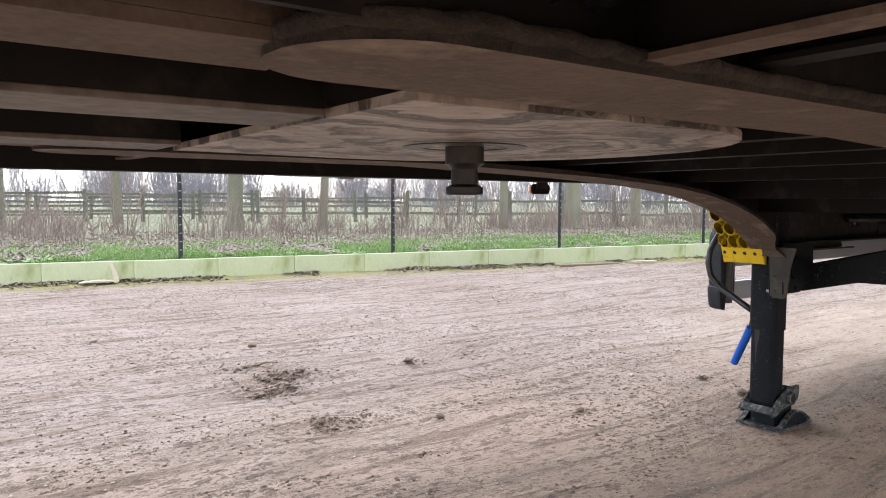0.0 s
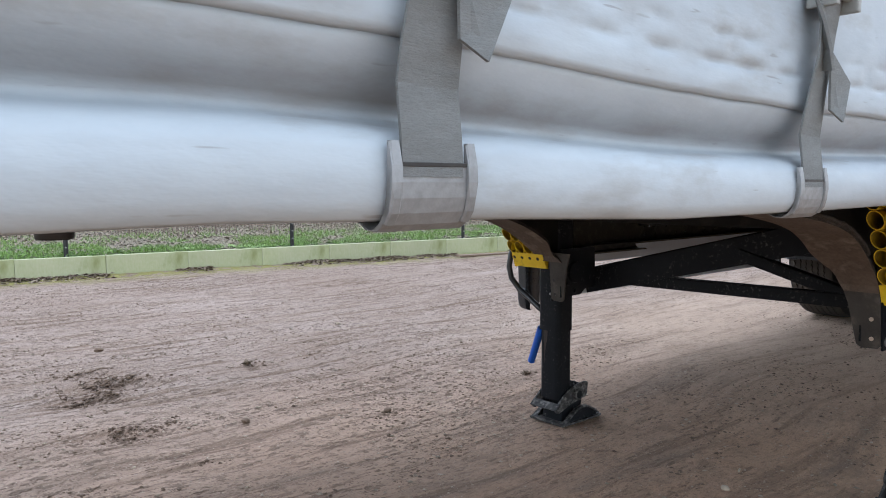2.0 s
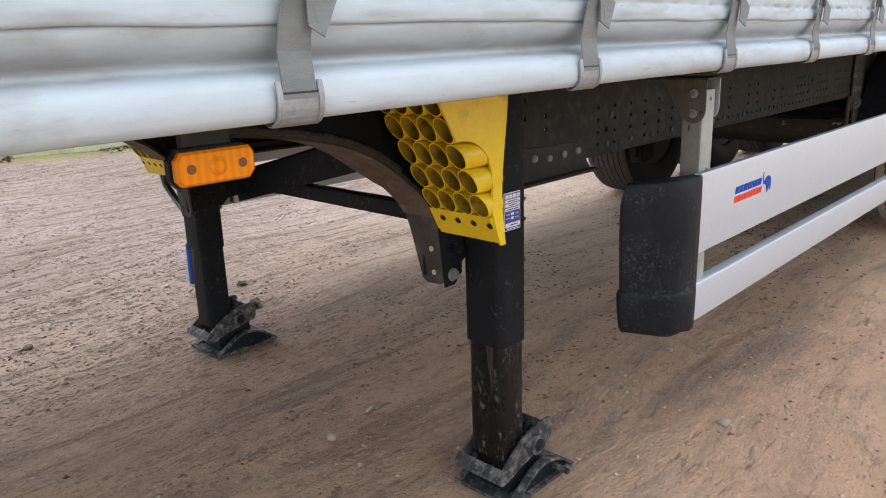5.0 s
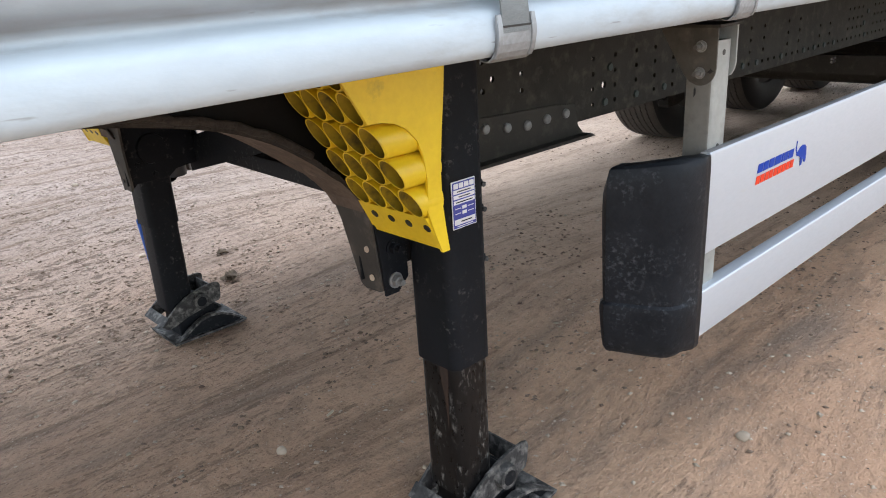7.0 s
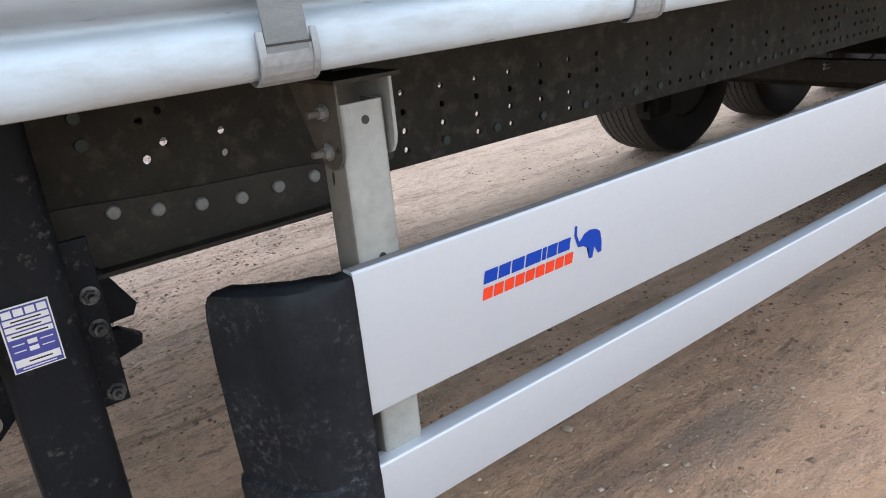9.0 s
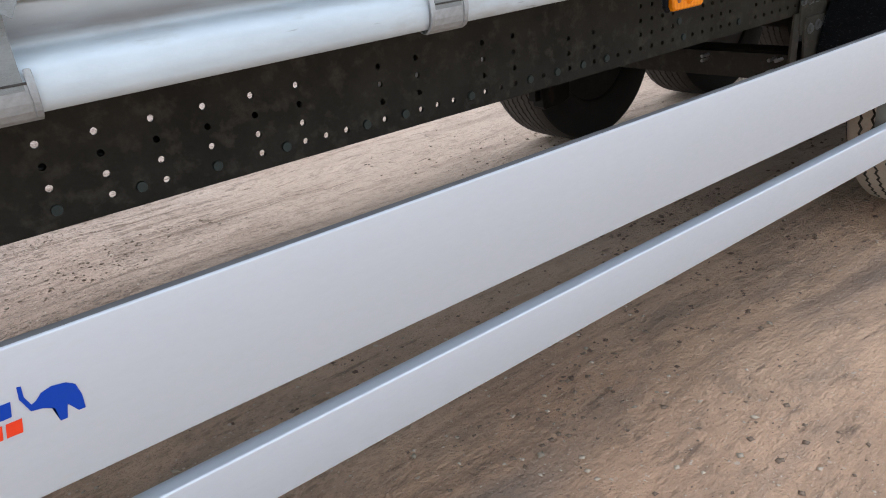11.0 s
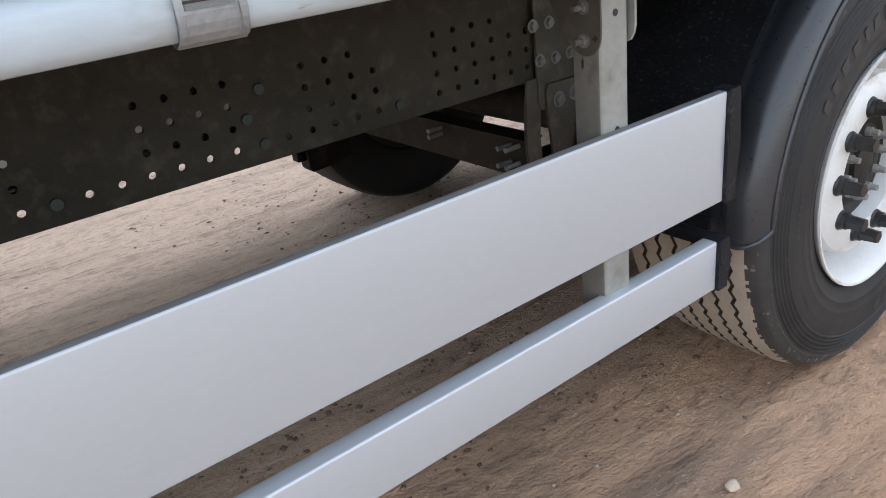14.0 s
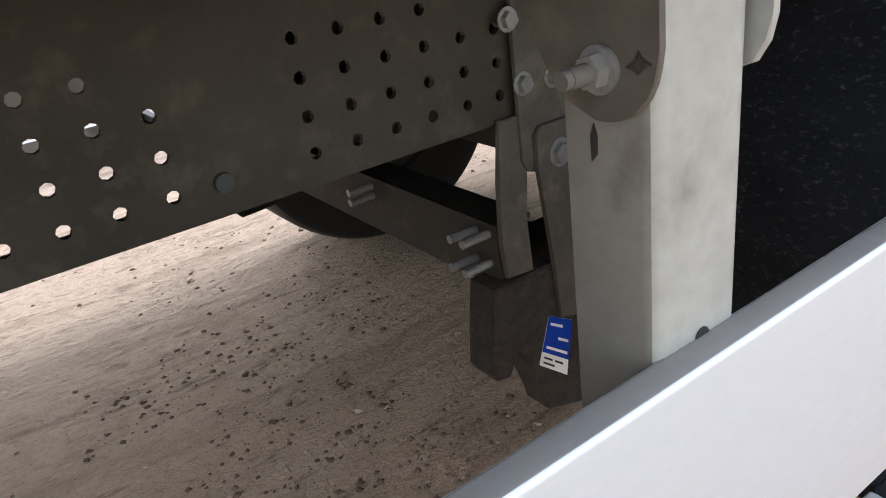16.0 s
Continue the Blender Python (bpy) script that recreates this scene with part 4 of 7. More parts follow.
def build_yard_crumbs():
    rng = np.random.RandomState(8)
    lump = [(1, 0, 0), (0.1, 1, 0.1), (-1, 0.1, 0), (0, -1, 0), (0.1, 0, 0.9), (0, 0, -0.5)]
    faces = [(0, 1, 4), (1, 2, 4), (2, 3, 4), (3, 0, 4), (1, 0, 5), (2, 1, 5), (3, 2, 5), (0, 3, 5)]

    def field(n, lo, hi, cluster, near):
        x, y = rng.uniform(-2.5, 10.5, n), -2.8 + 11.4 * rng.uniform(0, 1, n) ** 1.25
        u, v = x, y + 0.2 * lattice(x * 0.4 + 3, y * 0.4, 12)
        ok = (lattice(u * 0.9, v * 3.2, 61) + 0.6 * lattice(u * 3, v * 9, 62) > cluster) & (y < KERB_Y + KERB_SLOPE * x - 0.1)
        ok &= (y > -0.75 + 0.25 * lattice(x * 1.2, y, 65)) | (rng.uniform(0, 1, n) < near)
        ok &= (x < 4.4 + 0.5 * lattice(x * 0.9, y * 1.5, 66)) | (y > 3.2) | (rng.uniform(0, 1, n) < 0.30)
        x, y = x[ok], y[ok]
        k = len(x)
        w = lo + (hi - lo) * rng.uniform(0, 1, k) ** 4
        return np.c_[x, y, ground_height(x, y) + w * 0.15], np.stack([w, w * rng.uniform(0.6, 1, k), w * rng.uniform(0.35, 0.6, k)], -1), rng.uniform(0, 6.28, k)
    # dark damp clods under and beside the trailer, and broken soil on the heaps
    n = 5200
    x, y = rng.normal(5.6, 1.0, n), rng.normal(0.0, 0.55, n)
    ok = (lattice(x * 1.6, y * 2.2, 63) + 0.9 * lattice(x * 6, y * 9, 64) > 0.22) & (np.abs(y) < 3)
    ok &= y > -1.0
    x, y = x[ok], y[ok]
    w = 0.0025 + 0.0125 * rng.uniform(0, 1, len(x)) ** 3
    for cx, cy, lx, ly, top in HEAPS:
        k = int(160 * lx)
        hx, hy = rng.normal(0, 0.5, k) * lx, rng.normal(-0.1, 0.42, k) * ly
        x, y = np.r_[x, cx + hx], np.r_[y, cy - 0.25 * hx + hy]
        w = np.r_[w, 0.004 + 0.011 * rng.uniform(0, 1, k) ** 2]
    k = len(x)
    p = np.c_[x, y, ground_height(x, y) - w * 0.05]
    v, f = scatter(lump, faces, p, np.stack([w, w * rng.uniform(0.6, 1, k), w * rng.uniform(0.45, 0.75, k)], -1), rng.uniform(0, 6.28, k), rng, 0.25)
    tagged(part("soil_clods", raw_mesh("soil_clods", v, f, M_DARKCLOD), None), "dark red-brown soil clods scattered on the dirt", "soil", kind="stuff")
    for name, mat, n, lo, hi, cl, label in (("soil_crumbs", M_CLOD, 120000, 0.0025, 0.013, -0.05, "dark dry soil crumbs in rows on the dirt"),
                                            ("gravel", M_STONE, 12000, 0.002, 0.016, -0.3, "small grey brown gravel in the dirt"),
                                            ("pale_chips", M_PALESTONE, 24000, 0.002, 0.012, -0.6, "pale stone and shell chips in the dirt")):
        p, s, a = field(n, lo, hi, cl, 1.0 if mat is M_PALESTONE else 0.3)
        v, f = scatter(lump, faces, p, s, a, rng, 0.35)
        tagged(part(name, raw_mesh(name, v, f, mat), None), label, "gravel", kind="stuff")


build_yard_crumbs()


def stone(x, y, r, mat, label, flat=0.6):
    rnd = random.Random(int(x * 1000) + int(y * 77))
    bm = bmesh.new()
    bmesh.ops.create_icosphere(bm, subdivisions=2, radius=r)
    off = rnd.uniform(0, 50)
    for v in bm.verts:
        k = 1 + 0.35 * noise.noise(v.co / r * 0.9 + Vector((off, 0, 0))) + 0.12 * noise.noise(v.co / r * 2.6 + Vector((0, off, 0)))
        v.co = Vector((v.co.x * k, v.co.y * k * 0.85, v.co.z * k * flat))
    ob = part("stone", bm, mat, smooth="auto")
    ob.location = (x, y, float(ground_height(x, y)) + r * flat * 0.55)
    ob.rotation_euler = (0, 0, rnd.uniform(0, 6))
    tagged(ob, label, "stone", group="loose stones on the dirt")


for x, y, r, m in ((1.177, 1.70, 0.027, M_CLOD), (1.806, 1.386, 0.022, M_CLOD), (3.53, -0.74, 0.018, M_STONE), (5.72, -1.26, 0.020, M_PALESTONE), (3.11, -1.15, 0.02, M_STONE), (2.20, -0.24, 0.017, M_PALESTONE),
                    (2.61, 1.73, 0.020, M_PALESTONE), (4.2, -1.6, 0.016, M_STONE), (3.55, -1.9, 0.02, M_PALESTONE), (5.1, -1.55, 0.016, M_STONE), (2.9, 3.6, 0.025, M_STONE), (6.3, -1.75, 0.02, M_PALESTONE),
                   (1.1, 3.9, 0.03, M_CLOD), (4.1, 2.2, 0.022, M_PALESTONE), (0.2, 4.7, 0.03, M_STONE)):
    stone(x, y, r, m, {M_CLOD: "lump of dark dry soil on the dirt", M_STONE: "small grey stone on the dirt", M_PALESTONE: "pale stone chip on the dirt"}[m])


def soil_ridge(x, y, length, width, height, turn, seed):
    """A torn-up strip of damp soil: a low uneven swell under a crust of broken crumbs."""
    rng = np.random.RandomState(int(seed * 10))
    lump = [(1, 0, 0), (0.1, 1, 0.1), (-1, 0.1, 0), (0, -1, 0), (0.1, 0, 0.9), (0, 0, -0.5)]
    faces = [(0, 1, 4), (1, 2, 4), (2, 3, 4), (3, 0, 4), (1, 0, 5), (2, 1, 5), (3, 2, 5), (0, 3, 5)]
    n = int(220 * length * (width / 0.1))
    u = rng.uniform(-0.5, 0.5, n) * (0.35 + 0.65 * rng.uniform(0, 1, n))
    v = rng.normal(0, 0.20, n) * np.cos(np.pi * u) + 0.18 * np.sin(9 * u + seed)
    w = 0.003 + 0.4 * height * rng.uniform(0, 1, n) ** 3
    c, q = math.cos(radians(turn)), math.sin(radians(turn))
    px, py = x + c * u * length - q * v * width, y + q * u * length + c * v * width
    swell = 0.35 * height * np.exp(-(v / 0.3) ** 2) * np.cos(np.pi * u)
    p = np.c_[px, py, ground_height(px, py) + swell * rng.uniform(0.2, 1, n) - 0.002]
    vs, fs = scatter(lump, faces, p, np.stack([w * 1.5, w, w * rng.uniform(0.4, 0.8, n)], -1), rng.normal(radians(turn), 0.6, n), rng, 0.3)
    ob = part("soil_ridge", raw_mesh("soil_ridge", vs, fs, M_CLOD), None)
    tagged(ob, "crumbs of a torn-up ridge of damp soil on the dirt", "soil", kind="stuff")


for i, (x, y, a, b, c, r) in enumerate(((0.84, 3.24, 0.36, 0.09, 0.032, -6), (0.92, 2.90, 0.46, 0.11, 0.036, 4), (0.74, 2.62, 0.44, 0.10, 0.034, -8), (0.66, 1.88, 0.26, 0.10, 0.034, 14), (0.84, 1.90, 0.20, 0.07, 0.024, 20),
                                        (0.77, 1.33, 0.15, 0.06, 0.022, -5), (-0.47, 1.79, 0.16, 0.06, 0.022, 10), (2.40, 3.13, 0.50, 0.05, 0.020, -3), (2.72, 3.16, 0.22, 0.05, 0.022, 8))):
    soil_ridge(x, y, a, b, c, r, 3.1 * i + 1)


def build_loose_wood():
    def lay(name, bm, mat, x, y, z, rot, label, cat):
        ob = part(name, bm, mat)
        ob.matrix_basis = pose(x, y, z, *rot)
        tagged(ob, label, cat)
    gz = float(ground_height(8.05, 7.15))
    lay("plank", box(-0.64, 0.64, -0.08, 0.08, 0.0, 0.028, 0.004), M_PLANK, 8.08, 7.16, gz + 0.002, (0, 1, -4), "brown weathered plank lying by the kerb", "plank")
    lay("wood_offcut", box(-0.30, 0.22, -0.045, 0.045, 0, 0.02, 0.003), M_BOARD, 9.3, 6.95, 0.03, (2, 3, -8), "pale broken wood offcut lying by the kerb", "wood")
    # broken pale lath: one piece flat, one upright splinter
    bm = prism([(-0.26, 0.004), (-0.05, 0.0), (0.14, 0.002), (0.12, 0.020), (-0.02, 0.026), (-0.16, 0.018)], "y", -0.045, 0.04, 0.003)
    lay("wood_offcut", bm, M_BOARD, 1.03, 8.62, 0.035, (3, 0, -8), "pale broken lath lying against the kerb", "wood")
    bm = prism([(-0.028, 0), (0.034, 0), (0.026, 0.14), (-0.004, 0.255), (-0.040, 0.27), (-0.020, 0.14)], "y", -0.006, 0.006, 0.001)
    lay("wood_splinter", bm, M_BOARD, 1.19, 8.60, 0.02, (-12, -10, -10), "pale pointed splinter leaning on the kerb", "wood")


build_loose_wood()


butt = part("cigarette_end", rod((0, 0, 0.004), (0.028, 0.010, 0.004), 0.004, seg=10), M_BOARD)
butt.location = (2.39, -0.195, float(ground_height(2.39, -0.195)) + 0.001)
tagged(butt, "trodden pale brown cigarette end on the dirt", "cigarette end")


def leaf_clump(x, y, r, seed):
    """A few curled dead leaves caught together."""
    rnd = random.Random(seed)
    bm = bmesh.new()
    for k in range(9):
        a, d = rnd.uniform(0, 6.28), rnd.uniform(0, 0.7) * r
        m = Matrix.Translation((d * math.cos(a), d * math.sin(a), rnd.uniform(0.004, 0.012))) @ Matrix.Rotation(rnd.uniform(0, 6.28), 4, "Z") @ Matrix.Rotation(rnd.uniform(-0.5, 0.5), 4, "X")
        w = r * rnd.uniform(0.35, 0.7)
        g = [[bm.verts.new(m @ Vector((w * u * (1 - 0.5 * abs(t)), w * t * 1.4, 0.35 * w * u * u + 0.12 * w * t * t))) for u in (-1, -0.3, 0.3, 1)] for t in (-1, -0.4, 0.3, 1)]
        for p, q in zip(g, g[1:]):
            for i in range(3):
                bm.faces.new((p[i], p[i + 1], q[i + 1], q[i]))
    ob = part("dead_leaves", bm, M_DRIFT)
    md = ob.modifiers.new("thick", "SOLIDIFY")
    md.thickness = 0.0015
    ob.location = (x, y, float(ground_height(x, y)))
    tagged(ob, "clump of curled dark dead leaves on the dirt", "leaves", group="dead leaves on the dirt")


for i, (x, y, r) in enumerate(((2.76, 1.09, 0.042), (2.90, 1.44, 0.026), (1.69, 2.75, 0.032))):
    leaf_clump(x, y, r, 90 + i)


# ---- the semi-trailer ----
trailer = tagged(new("semi_trailer"), "parked curtain-side semi-trailer with silver tarpaulin on landing legs", "semi-trailer")

ROWS_Z = (0.888, 0.928, 0.968, 1.008)


def beam_web(s):
    """The rear main beam of one side: a C profile whose web is drilled on a 50 mm grid."""
    cols = {}

    def col(x, rows, r=0.0072):
        cols.setdefault(round(x, 3), []).extend((ROWS_Z[i], r) for i in rows)
    for x in (3.018, 3.120, 3.322, 3.424, 3.625, 3.727, 3.932, 4.036, 4.238, 4.340, 4.845, 4.896, 4.947, 4.998, 5.150, 5.200, 5.250, 5.453, 5.505, 5.556, 5.607):
        col(x, (0, 1, 2, 3))
    for x in (3.224, 3.525):
        col(x, (1, 2, 3))
    for x in (4.541, 4.642, 5.300, 5.658, 5.708):
        col(x, (0, 1, 2))
    for x in (3.778, 3.829, 4.085, 4.135, 4.290, 4.441, 4.743, 4.795, 5.099):
        col(x, (0,))
    cols[3.068] = [(0.934, 0.0105)]
    cols[2.595] = [(0.982, 0.0080), (1.047, 0.0072)]
    cols[2.628] = [(1.006, 0.0080), (1.059, 0.0072)]
    cols[2.730] = [(1.006, 0.0072), (0.966, 0.0072)]
    for x in np.arange(6.0, 11.2, 0.152):
        col(float(x), (0, 1, 2, 3))
    bm = bmesh.new()
    y0, y1, zb, zt = s * 0.700, s * 0.692, 0.853, 1.250

    def quad(xa, xb, za, zc):
        for y in (y0, y1):
            bm.faces.new([bm.verts.new((x, y, z)) for x, z in ((xa, za), (xb, za), (xb, zc), (xa, zc))])

    def hole(xa, xb, za, zc, hx, hz, r):
        ring = []
        for y in (y0, y1):
            sq = [(xb, hz), (xb, zc), (hx, zc), (xa, zc), (xa, hz), (xa, za), (hx, za), (xb, za)]
            sq = [bm.verts.new((x, y, z)) for x, z in sq]
            ci = [bm.verts.new((hx + r * math.cos(k * math.pi / 4), y, hz + r * math.sin(k * math.pi / 4))) for k in range(8)]
            for k in range(8):
                bm.faces.new((sq[k], sq[(k + 1) % 8], ci[(k + 1) % 8], ci[k]))
            ring.append(ci)
        for k in range(8):
            bm.faces.new((ring[0][k], ring[0][(k + 1) % 8], ring[1][(k + 1) % 8], ring[1][k]))
    x = 2.43
    order = sorted(cols)
    for q, c in enumerate(order):
        gaps = [abs(c - order[k]) for k in (q - 1, q + 1) if 0 <= k < len(order)]
        half = min(0.0245, min(gaps) / 2 - 0.0002)
        quad(x, c - half, zb, zt)
        z = zb
        for hz, r in sorted(cols[c]):
            quad(c - half, c + half, z, hz - 0.019)
            hole(c - half, c + half, hz - 0.019, hz + 0.019, c, hz, r)
            z = hz + 0.019
        quad(c - half, c + half, z, zt)
        x = c + half
    quad(x, 11.5, zb, zt)
    ya, yb = sorted((s * 0.6995, s * 0.625))
    box(2.43, 11.5, ya, yb, zb, zb + 0.008, bm=bm)
    box(2.43, 11.5, ya, yb, zt - 0.008, zt, bm=bm)
    beam = part("main_beam", bm, M_BEAM, trailer, "dusty black drilled steel chassis beam")
    bolt = None
    spots = [(x, 0.888, 0.0125) for x in (3.072, 3.224, 3.375, 3.526, 3.679, 3.881, 3.988, 4.189, 4.391, 4.492, 4.594, 4.692, 5.050, 5.350)]
    spots += [(2.500, 1.026, 0.011), (2.498, 1.069, 0.011), (3.092, 0.978, 0.011), (5.026, 0.939, 0.011), (5.060, 0.986, 0.011)]
    for x, z, r in spots:
        if bolt is None:
            bolt = part("bolt", rod((0, 0, 0), (0, s * 0.005, 0), 0.0110, 0.0098, seg=14), M_TEAL, beam)
            ob = bolt
        else:
            ob = new("bolt", bolt.data)
            ob.parent = beam
        ob.location = (x, s * 0.7005, z)
    return beam


def neck_bottom(x, s):
    """Height of the gooseneck's lower flange; the farther one bends down a little earlier."""
    late = (1.37, 1.092), (1.62, 1.068), (1.80, 1.043), (1.91, 1.020), (1.995, 0.992), (2.084, 0.938), (2.166, 0.868), (2.206, 0.818)
    early = (1.37, 1.092), (1.62, 1.062), (1.80, 1.025), (1.95, 0.978), (2.05, 0.930), (2.13, 0.880), (2.20, 0.828)
    pts = ((-9, 1.14), (0.30, 1.14), (0.60, 1.130), (0.93, 1.118), *(late if s < 0 else early), (2.32, 0.815), (2.99, 0.819), (9, 0.819))
    near = 0.05 if 0.6 < x < 2.16 else 0.0
    xa, za = [p[0] for p in pts], [p[1] for p in pts]
    return sum(float(np.interp(x + k * near, xa, za)) for k in (-1, -0.5, 0, 0.5, 1)) / 5


def gooseneck(s):
    xs = [-1.60, -0.64] + [0.3 + 0.1 * i for i in range(11)] + [1.40 + 0.02 * i for i in range(41)] + [2.32]
    bm = bmesh.new()
    lower = [(x, neck_bottom(x, s) + 0.012) for x in xs]
    poly = lower + [(2.32, 1.25), (-1.60, 1.25)]
    prism(poly, "y", s * 0.690, s * 0.682, bm=bm)
    neck = part("gooseneck_beam", bm, M_UNDERSHADE, trailer, "dusty dark curved gooseneck beam with a bolted splice")
    # splice plate over the rear beam, rolled outwards below
    bm = prism([(2.30, 0.822), (2.97, 0.822), (2.945, 0.845), (2.93, 0.905), (2.86, 0.912), (2.62, 0.922), (2.45, 0.935), (2.30, 0.940)], "y", s * 0.701, s * 0.706, 0.001)
    prism([(2.30, 0.815), (2.985, 0.815), (2.97, 0.823), (2.30, 0.823)], "y", s * 0.650, s * 0.735, bm=bm)
    part("splice_plate", bm, M_CHASSIS, neck, "dusty bolted splice plate")
    # lower flange with a rounded front end
    bm = bmesh.new()
    ring = []
    for x in [-0.641, -0.637, -0.628, -0.612, -0.59, -0.57, -0.55, -0.50, -0.2, 0.0] + xs[2:-1]:
        k = 1.0 if x > -0.55 else math.sqrt(max(0.03, 1 - ((-0.55 - x) / 0.092) ** 2))
        z = neck_bottom(x, s)
        wide = smoothstep(0.9, 2.0, x)
        taper = 0.026 * smoothstep(2.08, 2.20, x)
        mid, w = 0.612 + 0.0385 * wide + taper, (0.094 - 0.0085 * wide - taper) * k
        ring.append([bm.verts.new(v) for v in ((x, s * (mid - w), z), (x, s * (mid + w), z), (x, s * (mid + w), z + 0.014), (x, s * (mid - w), z + 0.014))])
    o = 0.0 if s < 0 else -0.05
    ring.append([bm.verts.new(v) for v in ((2.206, s * (0.630 + o), 0.802), (2.206, s * (0.736 + o), 0.802), (2.222, s * (0.736 + o), 0.802), (2.222, s * (0.630 + o), 0.802))])
    for a, b in zip(ring, ring[1:]):
        for k in range(4):
            f = bm.faces.new((a[k], a[(k + 1) % 4], b[(k + 1) % 4], b[k]))
            f.material_index = 1 if k in (1, 3) else 0
    bm.faces.new(ring[0]).material_index = 1
    bm.faces.new(ring[-1][::-1])
    part("lower_flange", bm, [M_FLANGE, M_EDGE], neck, "mud-dusted brown lower flange")
    ya, yb = sorted((s * 0.500, s * 0.612))
    part("front_lip", box(-1.60, -0.60, ya, yb, 1.147, 1.157), M_FLANGE, neck)
    ya, yb = sorted((s * 0.604, s * 0.612))
    part("front_web", box(-1.60, -0.62, ya, yb, 1.1575, 1.250), M_FLANGE, neck)
    # weld bead along the flange's outer edge
    bm = bmesh.new()
    rnd = random.Random(4)
    pts = []
    for x in [-0.641, -0.638, -0.630, -0.618, -0.60, -0.58, -0.56] + list(np.arange(-0.54, 2.10, 0.022)):
        k = 1.0 if x > -0.55 else math.sqrt(max(0.0, 1 - ((-0.55 - x) / 0.092) ** 2))
        pts.append(Vector((x, s * (0.613 + 0.0385 * smoothstep(0.9, 2.0, x) + (0.095 - 0.0085 * smoothstep(0.9, 2.0, x)) * k + rnd.uniform(-0.002, 0.002)), neck_bottom(x, s) + 0.014 + rnd.uniform(-0.002, 0.003))))
    sweep(pts, 0.0075, 8, bm)
    part("weld_seam", bm, M_EDGE, neck, "rough dark weld seam", smooth=True)
    for x, z in ((2.520, 0.911), (2.591, 0.898), (2.666, 0.888), (2.740, 0.881), (2.815, 0.884), (2.891, 0.886)):
        part("rivet", dome((x, s * 0.706, z), (0, s, 0), 0.0125, 0.009), M_RIVET, neck, smooth="auto")
    # drop plate that carries the leg: front face with two holes, side plate with bolts
    o = 0.0 if s < 0 else -0.078
    bm = prism([(s * (y + o), z) for y, z in ((0.612, 0.842), (0.736, 0.846), (0.738, 0.628), (0.728, 0.618), (0.680, 0.615), (0.664, 0.626), (0.640, 0.765))], "x", 2.224, 2.232, 0.001)
    for v in bm.verts:
        v.co.x -= 0.11 * (v.co.z - 0.70)
    br = part("drop_plate", bm, M_DROP, neck, "worn grey-brown steel drop plate")
    for z in (0.715, 0.650):
        part("hole", rod((2.220 - 0.11 * (z - 0.70), s * (0.712 + o), z), (2.2225 - 0.11 * (z - 0.70), s * (0.712 + o), z), 0.007, seg=12), M_PALESTONE if s < 0 else M_KINGPIN, br)
    ya, yb = sorted((s * (0.738 + o), s * (0.745 + o)))
    part("side_plate", prism([(2.215, 0.842), (2.299, 0.842), (2.299, 0.640), (2.270, 0.612), (2.236, 0.612)], "y", ya, yb, 0.001), M_LEG, neck, "black bolted side plate")
    ya, yb = sorted((s * (0.674 + o), s * (0.681 + o)))
    gear = part("gusset_plate", prism([(2.225, 0.637), (2.225, 0.86), (2.47, 0.86), (2.478, 0.672), (2.40, 0.665), (2.37, 0.64)], "y", ya, yb, 0.001), M_LEG, neck, "dark steel gusset plate with a round cover")
    part("cover", rod((2.325, s * (0.674 + o), 0.748), (2.325, s * (0.664 + o), 0.748), 0.052, 0.049, seg=28), M_LEG, gear, smooth="auto")
    for x, z in ((2.325, 0.660), (2.27, 0.70)):
        part("bolt", hexbolt((x, s * (0.674 + o), z), (0, -s, 0), 0.009, 0.008), M_LEG, gear)
    for x, z in ((2.262, 0.715), (2.262, 0.642)):
        part("leg_bolt", hexbolt((x, s * (0.745 + o), z), (0, s, 0), 0.013, 0.014, 0.012), M_BOLT if z < 0.7 else M_LEG, neck)


for side in (-1, 1):
    beam_web(side)
    gooseneck(side)


